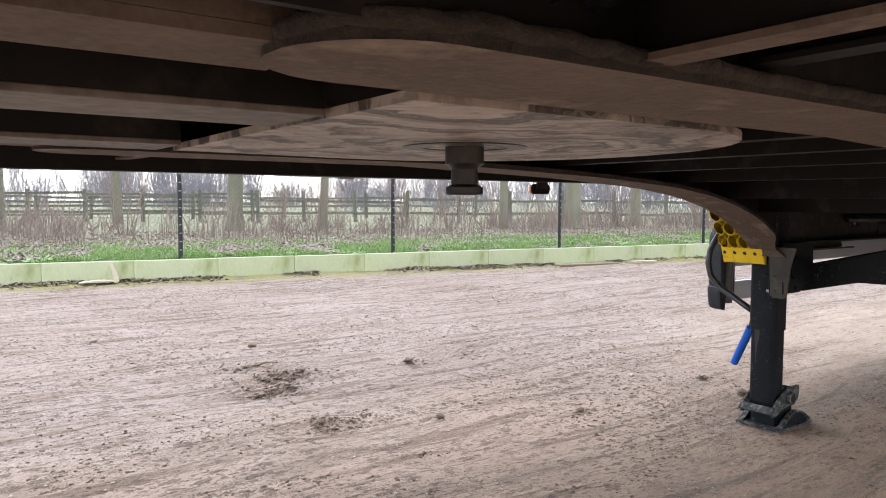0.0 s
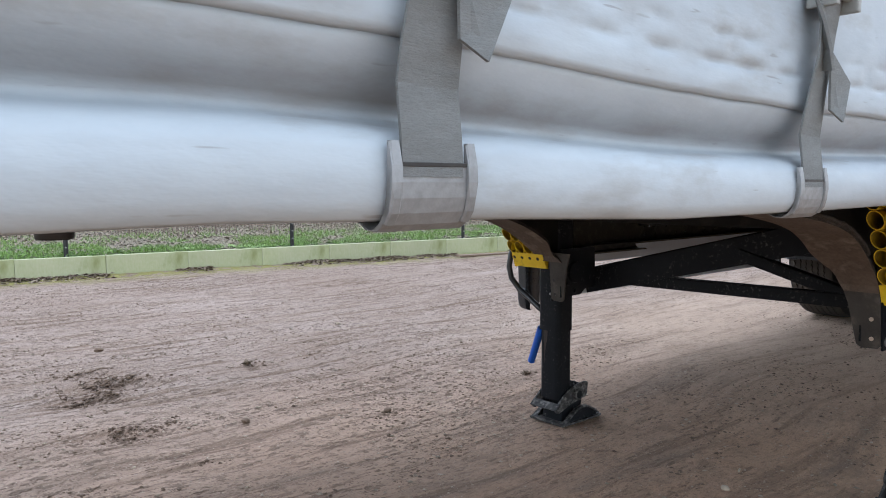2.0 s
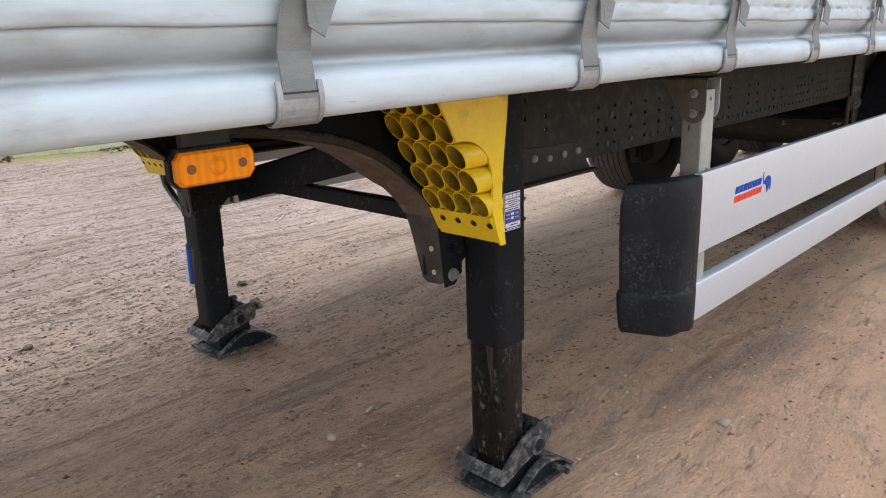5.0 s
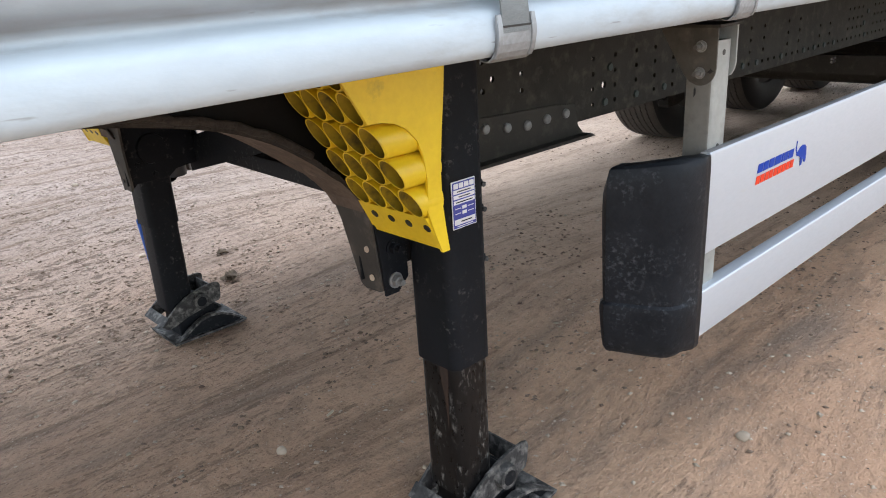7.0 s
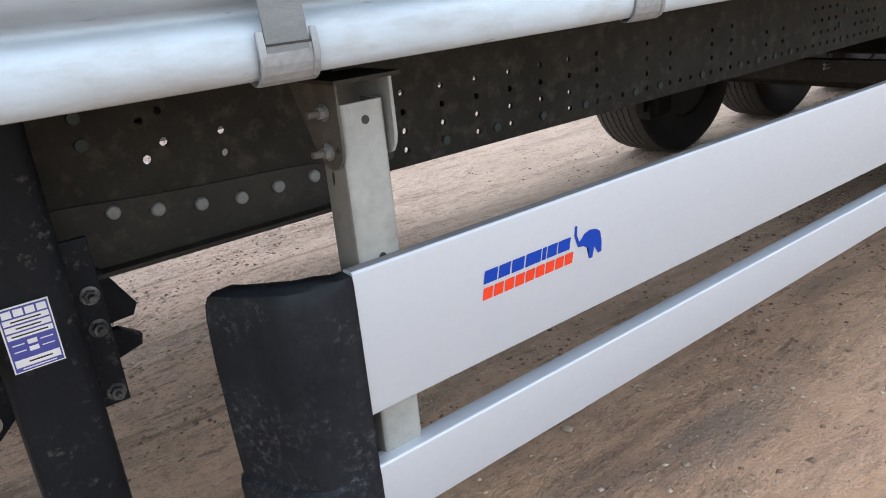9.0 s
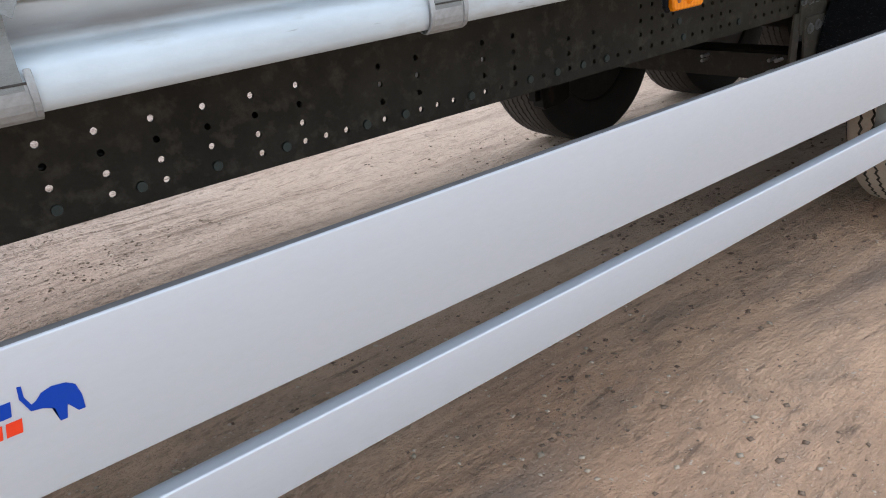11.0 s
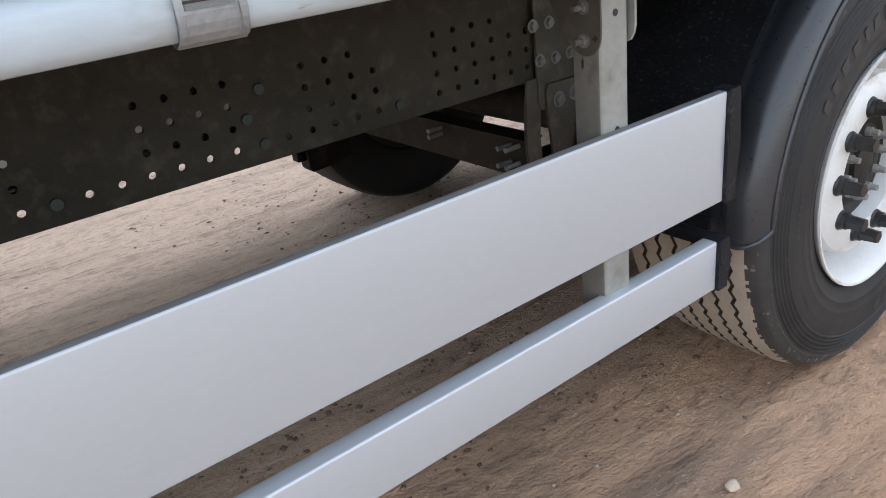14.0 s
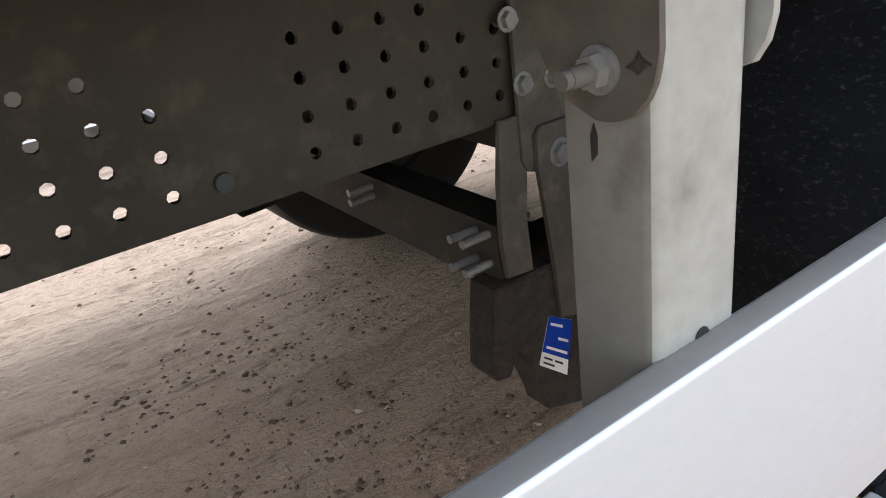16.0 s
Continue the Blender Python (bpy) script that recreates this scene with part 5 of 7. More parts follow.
# ---- underside at the front ----
def plate_material():
    m = material("fifth_wheel_scrape_marks", (0.44, 0.385, 0.335), (0.22, 0.185, 0.155), 0.55, metal=0.2, scale=4, fine=30, bump=0.2)
    n, l = m.node_tree.nodes, m.node_tree.links
    b = n["Principled BSDF"]
    co = n.new("ShaderNodeTexCoord")
    sep = n.new("ShaderNodeSeparateXYZ")
    warp = n.new("ShaderNodeTexNoise")
    warp.inputs["Scale"].default_value, warp.inputs["Detail"].default_value = 3.4, 5
    l.new(co.outputs["Object"], warp.inputs["Vector"])
    shift = n.new("ShaderNodeVectorMath")
    shift.operation = "MULTIPLY_ADD"
    shift.inputs[1].default_value = (0.62, 0.62, 0)
    l.new(warp.outputs["Color"], shift.inputs[0])
    l.new(co.outputs["Object"], shift.inputs[2])
    l.new(shift.outputs[0], sep.inputs[0])

    def calc(op, a, c):
        x = n.new("ShaderNodeMath")
        x.operation = op
        for i, v in enumerate((a, c)):
            if isinstance(v, (int, float)):
                x.inputs[i].default_value = v
            else:
                l.new(v, x.inputs[i])
        return x.outputs[0]
    rad = calc("POWER", calc("ADD", calc("POWER", calc("SUBTRACT", sep.outputs[0], 0.31), 2), calc("POWER", calc("SUBTRACT", sep.outputs[1], 0.31), 2)), 0.5)
    ang = calc("ARCTAN2", calc("SUBTRACT", sep.outputs[1], 0.31), calc("SUBTRACT", sep.outputs[0], 0.31))
    polar = n.new("ShaderNodeCombineXYZ")
    l.new(calc("MULTIPLY", rad, 15.0), polar.inputs[0])
    l.new(calc("MULTIPLY", ang, 1.1), polar.inputs[1])
    wv = n.new("ShaderNodeTexNoise")
    wv.inputs["Scale"].default_value, wv.inputs["Detail"].default_value, wv.inputs["Roughness"].default_value = 1.0, 7, 0.65
    l.new(polar.outputs[0], wv.inputs["Vector"])
    old = b.inputs["Base Color"].links[0].from_socket
    mx = n.new("ShaderNodeMix")
    mx.data_type = "RGBA"
    mx.inputs[7].default_value = (0.040, 0.032, 0.027, 1)
    r = n.new("ShaderNodeMapRange")
    r.inputs[1].default_value, r.inputs[2].default_value, r.inputs[4].default_value = 0.46, 0.57, 0.92
    l.new(wv.outputs[0], r.inputs[0])
    l.new(r.outputs[0], mx.inputs[0])
    l.new(old, mx.inputs[6])
    l.new(mx.outputs[2], b.inputs["Base Color"])
    return m


def build_front_underside():
    rear = [(0.05 + 0.42 * math.cos(a), 0.47 * math.sin(a)) for a in [math.pi / 2 - math.pi * i / 24 for i in range(25)]]
    poly = [(-0.43, -0.47), (-0.41, 0.44)] + rear
    plate = part("coupling_plate", prism(poly, "z", 1.140, 1.152), plate_material(), trailer, "scraped grey coupling plate with curved scratches")
    # king pin and its bolted ring
    bm = bmesh.new()
    prof = [(0.0365, 1.140), (0.0365, 1.108), (0.030, 1.104), (0.0254, 1.098), (0.0254, 1.070), (0.0357, 1.064), (0.0357, 1.053), (0.033, 1.050)]
    rings = [[bm.verts.new((r * math.cos(a), r * math.sin(a), z)) for a in [2 * math.pi * i / 32 for i in range(32)]] for r, z in prof]
    for a, b in zip(rings, rings[1:]):
        for i in range(32):
            bm.faces.new((a[i], a[(i + 1) % 32], b[(i + 1) % 32], b[i]))
    bm.faces.new(rings[-1])
    pin = part("king_pin", bm, M_KINGPIN, trailer, "dark oiled steel king pin", smooth="auto")
    ring = bmesh.new()
    lo = [[ring.verts.new((r * math.cos(2 * math.pi * k / 48), r * math.sin(2 * math.pi * k / 48), z)) for k in range(48)] for r, z in ((0.118, 1.1402), (0.116, 1.1380), (0.082, 1.1380), (0.080, 1.1402))]
    for a, b in zip(lo, lo[1:]):
        for k in range(48):
            ring.faces.new((a[k], a[(k + 1) % 48], b[(k + 1) % 48], b[k]))
    part("pin_ring", ring, M_KINGPIN, plate, "dark oiled ring round the king pin")
    for y0, y1, x0 in ((-0.283, -0.121, -1.58), (0.30, 0.47, -1.58)):
        bm = box(x0, -0.435, y0, y0 + 0.008, 1.150, 1.25)
        box(x0, -0.435, y1 - 0.008, y1, 1.150, 1.25, bm=bm)
        ch = part("front_channel", bm, M_UNDERSHADE, trailer, "dark longitudinal channel with a dusty base")
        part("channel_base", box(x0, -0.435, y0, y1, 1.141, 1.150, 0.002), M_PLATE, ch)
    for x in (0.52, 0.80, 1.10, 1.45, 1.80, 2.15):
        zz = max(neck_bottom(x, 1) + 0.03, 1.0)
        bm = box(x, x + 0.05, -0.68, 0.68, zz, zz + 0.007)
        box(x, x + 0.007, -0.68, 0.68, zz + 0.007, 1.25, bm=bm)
        part("cross_member", bm, M_UNDERSHADE, trailer, "dark steel cross member between the beams")
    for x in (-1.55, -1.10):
        part("cross_member", box(x, x + 0.06, -0.68, 0.68, 1.165, 1.25), M_UNDERSHADE, trailer, "dark steel cross member between the beams")
    # outriggers carry the side rails
    for s in (-1, 1):
        for x, z in ((-1.10, 1.165), (-0.352, 1.149), (-0.19, 1.165), (0.215, 1.165), (0.345, 1.165), (0.80, 1.15), (1.36, 1.14), (1.95, 1.14), (2.705, 1.125), (3.40, 1.16), (4.185, 1.125), (4.80, 1.16), (5.40, 1.125), (6.10, 1.16), (7.1, 1.16), (8.4, 1.16), (9.7, 1.16), (10.9, 1.16)):
            ya, yb = sorted((s * 0.691, s * 1.195))
            rise = 0.006
            bm = prism([(s * 0.691, z + 0.006), (s * 1.195, z + rise + 0.006), (s * 1.195, 1.274), (s * 0.691, 1.274)], "x", x - 0.003, x + 0.003)
            box(x - 0.026, x + 0.026, ya, yb, 1.274, 1.279, bm=bm)
            rig = part("outrigger", bm, M_UNDERSHADE, trailer, "dusty steel outrigger beam under the floor")
            # only the front flanges keep the mud colour; the others are shade-darkened
            part("foot_flange", prism([(s * 0.691, z), (s * 1.195, z + rise), (s * 1.195, z + rise + 0.006), (s * 0.691, z + 0.006)], "x", x - 0.018, x + 0.018), M_FLANGE if x < -0.2 else M_UNDERSHADE, rig)
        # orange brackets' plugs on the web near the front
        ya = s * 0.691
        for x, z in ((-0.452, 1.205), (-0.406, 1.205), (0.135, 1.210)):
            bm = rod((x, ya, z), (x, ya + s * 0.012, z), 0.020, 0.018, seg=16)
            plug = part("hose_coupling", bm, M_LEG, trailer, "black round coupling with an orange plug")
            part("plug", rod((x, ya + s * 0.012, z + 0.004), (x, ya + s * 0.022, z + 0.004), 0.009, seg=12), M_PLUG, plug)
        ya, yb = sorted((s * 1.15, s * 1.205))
        part("side_rail", box(-1.62, 11.95, ya, yb, 1.150 if s < 0 else 1.122, 1.30, 0.006), M_UNDERSHADE, trailer, "dark steel side rail")
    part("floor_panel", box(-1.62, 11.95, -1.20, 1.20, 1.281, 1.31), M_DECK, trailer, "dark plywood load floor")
    part("front_wall", box(-1.66, -1.622, -1.24, 1.24, 1.15, 3.95, 0.01), M_CURTAIN, trailer, "silver-grey front wall")
    part("rear_door", box(11.952, 11.99, -1.26, 1.26, 1.10, 3.95, 0.01), M_CURTAIN, trailer, "silver-grey rear doors")
    part("roof", box(-1.66, 11.99, -1.26, 1.26, 3.952, 4.0, 0.015), M_CURTAIN, trailer, "silver-grey tarpaulin roof")


build_front_underside()


# ---- curtains and their straps ----
def curtain_y(x):
    return float(np.interp(x, (-0.5, 0.43, 0.9, 1.4, 2.0), (1.252, 1.251, 1.270, 1.277, 1.286)))


def curtain_z(x):
    return float(np.interp(x, (-0.5, -0.2, 0.0, 0.2, 0.5, 0.8, 1.1, 1.8, 2.2, 3.0, 3.9, 4.8), (1.126, 1.130, 1.126, 1.1195, 1.1195, 1.123, 1.132, 1.1385, 1.141, 1.142, 1.1475, 1.155)))


def curtain(s):
    prof = [(-0.020, 0.050), (-0.012, 0.012), (-0.004, 0.002), (0.006, 0.004), (0.012, 0.014), (0.0135, 0.028), (0.0115, 0.042), (0.009, 0.0460), (0.004, 0.0515), (-0.006, 0.0560), (-0.017, 0.0590), (-0.026, 0.0615), (-0.032, 0.0645), (-0.032, 0.0685),
            (-0.028, 0.0740), (-0.022, 0.0800), (-0.0155, 0.0860), (-0.0095, 0.0920), (-0.005, 0.0980), (-0.0018, 0.1030), (-0.0006, 0.1070), (-0.0045, 0.1083), (0.0062, 0.1089), (0.0068, 0.113), (0.0075, 0.118), (0.007, 0.124), (0.0065, 0.129), (0.0065, 0.133), (0.0065, 0.136), (0.0065, 0.139), (0.0065, 0.142), (0.0065, 0.145), (0.0065, 0.149), (0.0065, 0.154), (0.0065, 0.158), (0.0065, 0.161), (0.0065, 0.164), (0.0065, 0.167), (0.0065, 0.171), (0.0065, 0.178), (0.006, 0.187), (0.0055, 0.197), (0.005, 0.21), (0.004, 0.25), (0.003, 0.32), (0.002, 0.45), (0.0, 0.8), (0.0, 2.6), (-0.02, 2.815)]
    xs = np.concatenate([np.linspace(-1.62, -0.75, 30), np.arange(-0.74, 6.0, 0.011), np.linspace(6.05, 11.95, 160)])
    X = np.repeat(xs[:, None], len(prof), 1)
    O = np.repeat(np.array([p[0] for p in prof])[None], len(xs), 0)
    H = np.repeat(np.array([p[1] for p in prof])[None], len(xs), 0)
    yb = np.array([curtain_y(x) for x in xs])[:, None]
    zb = np.array([curtain_z(x) for x in xs])[:, None]
    # sagging tube, folds in the groove, crumpled hem above it, soft waves higher up
    tube = np.exp(-((H - 0.03) / 0.03) ** 2)
    O = O + 0.0020 * tube * lattice(X * 5, X * 0 + 3, 71) + 0.0012 * tube * lattice(X * 19, H * 60, 72)
    groove = np.exp(-((H - 0.076) / 0.016) ** 2)
    O = O + 0.004 * groove * lattice(X * 4, X * 0 + 8, 73)
    H = H + 0.0022 * np.exp(-((H - 0.107) / 0.02) ** 2) * lattice(X * 9, X * 0 + 1, 74)
    hem = np.exp(-((H - 0.145) / 0.026) ** 2)
    O = O + hem * (0.0012 * lattice(X * 9, H * 40, 75) + 0.0008 * lattice(X * 45, H * 120, 76))
    # two rows of short pressed dents with faint upright creases between them
    rnd = random.Random(17)
    a = -0.74
    while a < 6.0:
        k = rnd.uniform(0.4, 1.0)
        O = O - 0.0075 * k * np.exp(-((X - a) / rnd.uniform(0.012, 0.026)) ** 2 - ((H - 0.139) / 0.0042) ** 2)
        O = O - 0.0055 * rnd.uniform(0.2, 1.0) * np.exp(-((X - a - rnd.uniform(-0.012, 0.012)) / rnd.uniform(0.012, 0.020)) ** 2 - ((H - 0.163) / 0.0045) ** 2)
        O = O - 0.0035 * rnd.uniform(0.0, 1.0) * np.exp(-((X - a - 0.03) / 0.008) ** 2 - ((H - 0.150) / 0.013) ** 2)
        a += rnd.uniform(0.055, 0.090)
    pinch = np.exp(-((H - 0.112) / 0.007) ** 2) * np.clip(lattice(X * 14, X * 0 + 5, 77) - 0.35, 0, 1)
    O = O - 0.009 * pinch
    O = O + 0.003 * np.clip((H - 0.16) / 0.3, 0, 1) * lattice(X * 1.6, H * 3, 78) + 0.0008 * np.clip((H - 0.12) / 0.1, 0, 1) * lattice(X * 8, H * 14, 79)
    Y = s * (yb + O)
    Z = zb + H
    n, m = X.shape
    i = np.arange(n * m).reshape(n, m)
    f = np.stack([i[:-1, :-1], i[1:, :-1], i[1:, 1:], i[:-1, 1:]], -1).reshape(-1, 4)
    if s > 0:
        f = f[:, ::-1]
    me = raw_mesh("curtain", np.stack([X, Y, Z], -1).reshape(-1, 3), f, M_CURTAIN)
    # weight of the grime and painted shade, strongest deep in the groove
    fold = np.where(H < 0.074, np.exp(-((H - 0.074) / 0.007) ** 2), np.exp(-((H - 0.074) / 0.013) ** 2))
    me.attributes.new("grime_shade", "FLOAT", "POINT").data.foreach_set("value", fold.astype(np.float32).ravel())
    ob = part("curtain", me, None, trailer, "silver-grey tarpaulin side curtain with a sagging tubular hem", smooth=True)
    md = ob.modifiers.new("thick", "SOLIDIFY")
    md.thickness, md.offset = 0.0025, -1
    return ob


def ribbon(points, width, thick, bm=None, twist=None):
    """A flat strap along points: width across x (or as twisted), thickness across it."""
    bm = bm or bmesh.new()
    rings = []
    pts = [Vector(p) for p in points]
    for i, p in enumerate(pts):
        d = (pts[min(i + 1, len(pts) - 1)] - pts[max(i - 1, 0)]).normalized()
        a = twist[i] if twist else 0.0
        w = Vector((math.cos(a), math.sin(a), 0))
        w = (w - d * w.dot(d)).normalized()
        t = d.cross(w)
        rings.append([bm.verts.new(p + w * width * 0.5 * u + t * thick * 0.5 * v) for u, v in ((-1, -1), (1, -1), (1, 1), (-1, 1))])
    for a, b in zip(rings, rings[1:]):
        for k in range(4):
            bm.faces.new((a[k], a[(k + 1) % 4], b[(k + 1) % 4], b[k]))
    bm.faces.new(rings[0][::-1])
    bm.faces.new(rings[-1])
    return bm


def strap_meshes():
    """One strap at its own origin: hem's lowest edge, outside towards -y."""
    web = bmesh.new()
    pts = [(0.031, -0.0175, 0.028), (0.031, -0.0165, 0.05), (0.0315, -0.0125, 0.08), (0.033, -0.0155, 0.105), (0.036, -0.018, 0.13), (0.0395, -0.021, 0.155), (0.043, -0.022, 0.185), (0.046, -0.024, 0.22)]
    ribbon(pts, 0.045, 0.0022, web, [0, 0, 0, 0.04, 0.10, 0.14, 0.1, 0.0])
    hook = bmesh.new()
    out = [(0.012, 0.0015), (0.004, -0.0030), (-0.004, -0.0032), (-0.0105, 0.0008), (-0.0152, 0.0075), (-0.0174, 0.0160), (-0.0180, 0.0250), (-0.0176, 0.0345)]
    back = [(y + 0.0030, z + 0.0006) for y, z in reversed(out)]
    prism(out + back, "x", 0.0, 0.064, 0.0006, hook)
    # rolled ears on both sides of the slot
    for x in (0.0, 0.0565):
        rim = [(y - 0.0022, z) for y, z in out[3:]] + [(-0.0180, 0.0480), (-0.0140, 0.0480)] + [(y + 0.002, z) for y, z in reversed(out[3:])]
        prism(rim, "x", x, x + 0.0075, 0.0012, hook)
    hook_slot = box(0.0075, 0.0565, -0.0188, -0.0160, 0.0338, 0.0362, 0.0004)
    tail = bmesh.new()
    q = [(0.044, -0.0235, 0.166), (0.084, -0.0275, 0.136), (0.060, -0.0315, 0.094), (0.044, -0.0245, 0.106)]
    a = [tail.verts.new(v) for v in q]
    b = [tail.verts.new((x, y - 0.0025, z)) for x, y, z in q]
    tail.faces.new(a)
    tail.faces.new(b[::-1])
    for i in range(4):
        tail.faces.new((a[i], a[(i + 1) % 4], b[(i + 1) % 4], b[i]))
    fold = bmesh.new()
    ribbon([(0.020, -0.022, 0.215), (0.027, -0.024, 0.19), (0.033, -0.024, 0.165), (0.037, -0.023, 0.145)], 0.026, 0.003, fold, [0.2, 0.5, 0.8, 1.0])
    buckle = bmesh.new()
    box(0.018, 0.026, -0.040, -0.010, 0.205, 0.285, 0.002, buckle)
    box(0.070, 0.078, -0.040, -0.010, 0.205, 0.285, 0.002, buckle)
    rod((0.018, -0.030, 0.222), (0.078, -0.030, 0.222), 0.006, bm=buckle)
    rod((0.018, -0.022, 0.262), (0.078, -0.022, 0.262), 0.007, bm=buckle)
    box(0.026, 0.070, -0.044, -0.038, 0.235, 0.325, 0.002, buckle)
    up = bmesh.new()
    ribbon([(0.048, -0.020, 0.262), (0.048, -0.014, 0.34), (0.048, -0.010, 0.6), (0.048, -0.008, 2.6)], 0.045, 0.0022, up)
    return (("hem_hook", hook, M_HOOK, "dull zinc hem hook"), ("slot", hook_slot, M_KINGPIN, ""), ("strap_tail", tail, M_STRAP, "folded grey strap end"),
            ("strap_fold", fold, M_STRAP, ""), ("buckle", buckle, M_GALV, "zinc over-centre buckle"), ("upper_webbing", up, M_STRAP, "")), web


def build_straps():
    pieces, web = strap_meshes()
    made = None
    xs = [-1.40, -0.62, -0.110, 0.393, 0.898, 1.408, 1.990, 2.552, 3.105, 3.648, 4.204] + [4.204 + 0.554 * k for k in range(1, 14)]
    for s in (-1, 1):
        for x in xs:
            if made is None:
                strap = part("strap", web, M_STRAP, trailer, "grey woven tension strap")
                made = [strap.data, [(nm, part(nm, bm, mt, strap, lb, smooth=False).data) for nm, bm, mt, lb in pieces]]
            else:
                strap = new("strap", made[0])
                strap.parent = trailer
                tagged(strap, label="grey woven tension strap")
                for nm, me in made[1]:
                    c = new(nm, me)
                    c.parent = strap
            m = Matrix.Translation((x, s * curtain_y(x + 0.03), curtain_z(x + 0.03)))
            if s > 0:
                m = m @ Matrix.Rotation(math.pi, 4, "Z") @ Matrix.Translation((-0.064, 0, 0))
            strap.matrix_basis = m


for side in (-1, 1):
    curtain(side)
build_straps()


# ---- landing legs ----
def landing_leg(s, yc):
    """s: which way is outwards; yc: the leg's middle."""
    def Y(d):
        return yc + s * d

    def bx(x0, x1, d0, d1, z0, z1, bevel=0.0, bm=None):
        a, b = sorted((Y(d0), Y(d1)))
        return box(x0, x1, a, b, z0, z1, bevel, bm)
    def tube(x0, x1, w, z0, z1, r):
        """Square tube with well rounded corners."""
        poly = []
        for cx, cy, a0 in ((x1 - r, w - r, 0), (x0 + r, w - r, 90), (x0 + r, -w + r, 180), (x1 - r, -w + r, 270)):
            poly += [(cx + r * math.cos(radians(a0 + 18 * k)), Y(cy + r * math.sin(radians(a0 + 18 * k)))) for k in range(6)]
        return prism(poly, "z", z0, z1)
    leg = part("landing_leg", tube(2.296, 2.409, 0.066, 0.453, 1.16, 0.024), M_LEG, trailer, "black telescopic steel landing leg with a tilting foot", smooth="auto")
    part("inner_tube", tube(2.3025, 2.4060, 0.0615, 0.120, 0.50, 0.026), M_LEG_INNER if s < 0 else M_LEG, leg, "scuffed greasy inner tube" if s < 0 else "black inner tube", smooth="auto")
    # rust streak left by water
    part("rust_streak", prism([(Y(0.008), 0.452), (Y(0.034), 0.452), (Y(0.033), 0.405), (Y(0.030), 0.37), (Y(0.029), 0.33), (Y(0.026), 0.29), (Y(0.024), 0.335), (Y(0.019), 0.375), (Y(0.012), 0.41)], "x", 2.3019, 2.3024), material("brown_rust", (0.036, 0.015, 0.007), (0.009, 0.008, 0.008), 0.6, scale=20, fine=90, stretch=(1, 1, 0.3)), leg)
    # foot: tray with arched sides, two cheeks with a bored hub, bars between them, pin stub
    w = 0.106
    prof = [(2.282, 0.014), (2.286, 0.0), (2.560, 0.0), (2.580, 0.003), (2.582, 0.010), (2.560, 0.009), (2.292, 0.009)]
    sole = prism(prof, "y", *sorted((Y(-w), Y(w))), 0.001)
    part("foot_sole", sole, M_FOOT, leg, "scuffed muddy steel sole")
    arch = [(2.296, 0.009), (2.330, 0.026), (2.365, 0.052), (2.400, 0.070), (2.440, 0.078), (2.485, 0.070), (2.525, 0.050), (2.558, 0.026), (2.572, 0.012)]
    for d0, d1 in ((w - 0.024, w), (-w, -w + 0.024)):
        top = arch + [(px, pz - 0.008) for px, pz in reversed(arch[1:-1])]
        rail = part("side_arch", prism(top, "y", *sorted((Y(d0), Y(d1))), 0.001), M_FOOT, leg)
        inner = [(px, pz - 0.006) for px, pz in arch[1:-1]]
        e = d0 + 0.004 if d0 > 0 else d1 - 0.009
        part("side_web", prism([(2.330, 0.006), *inner, (2.562, 0.006)], "y", *sorted((Y(e), Y(e + 0.005)))), M_LEG, rail)
    cheek = [(2.268, 0.094), (2.266, 0.080), (2.273, 0.066), (2.288, 0.060), (2.310, 0.066), (2.360, 0.086), (2.430, 0.100), (2.496, 0.112), (2.504, 0.130), (2.508, 0.172), (2.503, 0.182), (2.490, 0.187), (2.450, 0.186), (2.405, 0.178), (2.365, 0.164), (2.330, 0.142), (2.298, 0.116)]
    for d, o in ((-0.078, -1), (0.070, 1)):
        ch = part("foot_cheek", prism(cheek, "y", *sorted((Y(d), Y(d + 0.008))), 0.0015), M_FOOT, leg)
        e = d + 0.008 if o > 0 else d
        hub = rod((2.418, Y(e), 0.136), (2.418, Y(e + o * 0.020), 0.136), 0.031, 0.029, seg=24)
        part("pivot_ring", hub, M_FOOT, ch, smooth="auto")
        part("pivot_hole", rod((2.418, Y(e + o * 0.0202), 0.136), (2.418, Y(e + o * 0.0208), 0.136), 0.019, seg=18), M_LEG, ch)
    part("front_bar", prism([(2.258, 0.082), (2.286, 0.108), (2.291, 0.103), (2.263, 0.077)], "y", *sorted((Y(-0.086), Y(0.080))), 0.001), M_FOOT, leg)
    part("rear_bar", prism([(2.470, 0.120), (2.476, 0.175), (2.482, 0.174), (2.476, 0.119)], "y", *sorted((Y(-0.070), Y(0.070))), 0.001), M_FOOT, leg)
    part("foot_hub", rod((2.418, Y(-0.070), 0.136), (2.418, Y(0.070), 0.136), 0.020, seg=16), M_LEG, leg, smooth="auto")
    part("foot_block", bx(2.330, 2.480, -0.060, 0.060, 0.006, 0.112, 0.006), M_LEG, leg)
    part("stop_pin", rod((2.500, Y(0.070), 0.034), (2.500, Y(0.140), 0.030), 0.009, seg=10), M_FOOT, leg)
    # bolted mounting plate behind the leg, cams on the gearbox
    bm = bx(2.405, 2.452, 0.0, 0.012, 0.640, 0.915, 0.003)
    plate = part("mounting_plate", bm, M_LEG, leg)
    for z in (0.826, 0.772, 0.661):
        part("bolt", hexbolt((2.434, Y(0.012), z), (0, s, 0), 0.011, 0.012, 0.012), M_FOOT, plate)
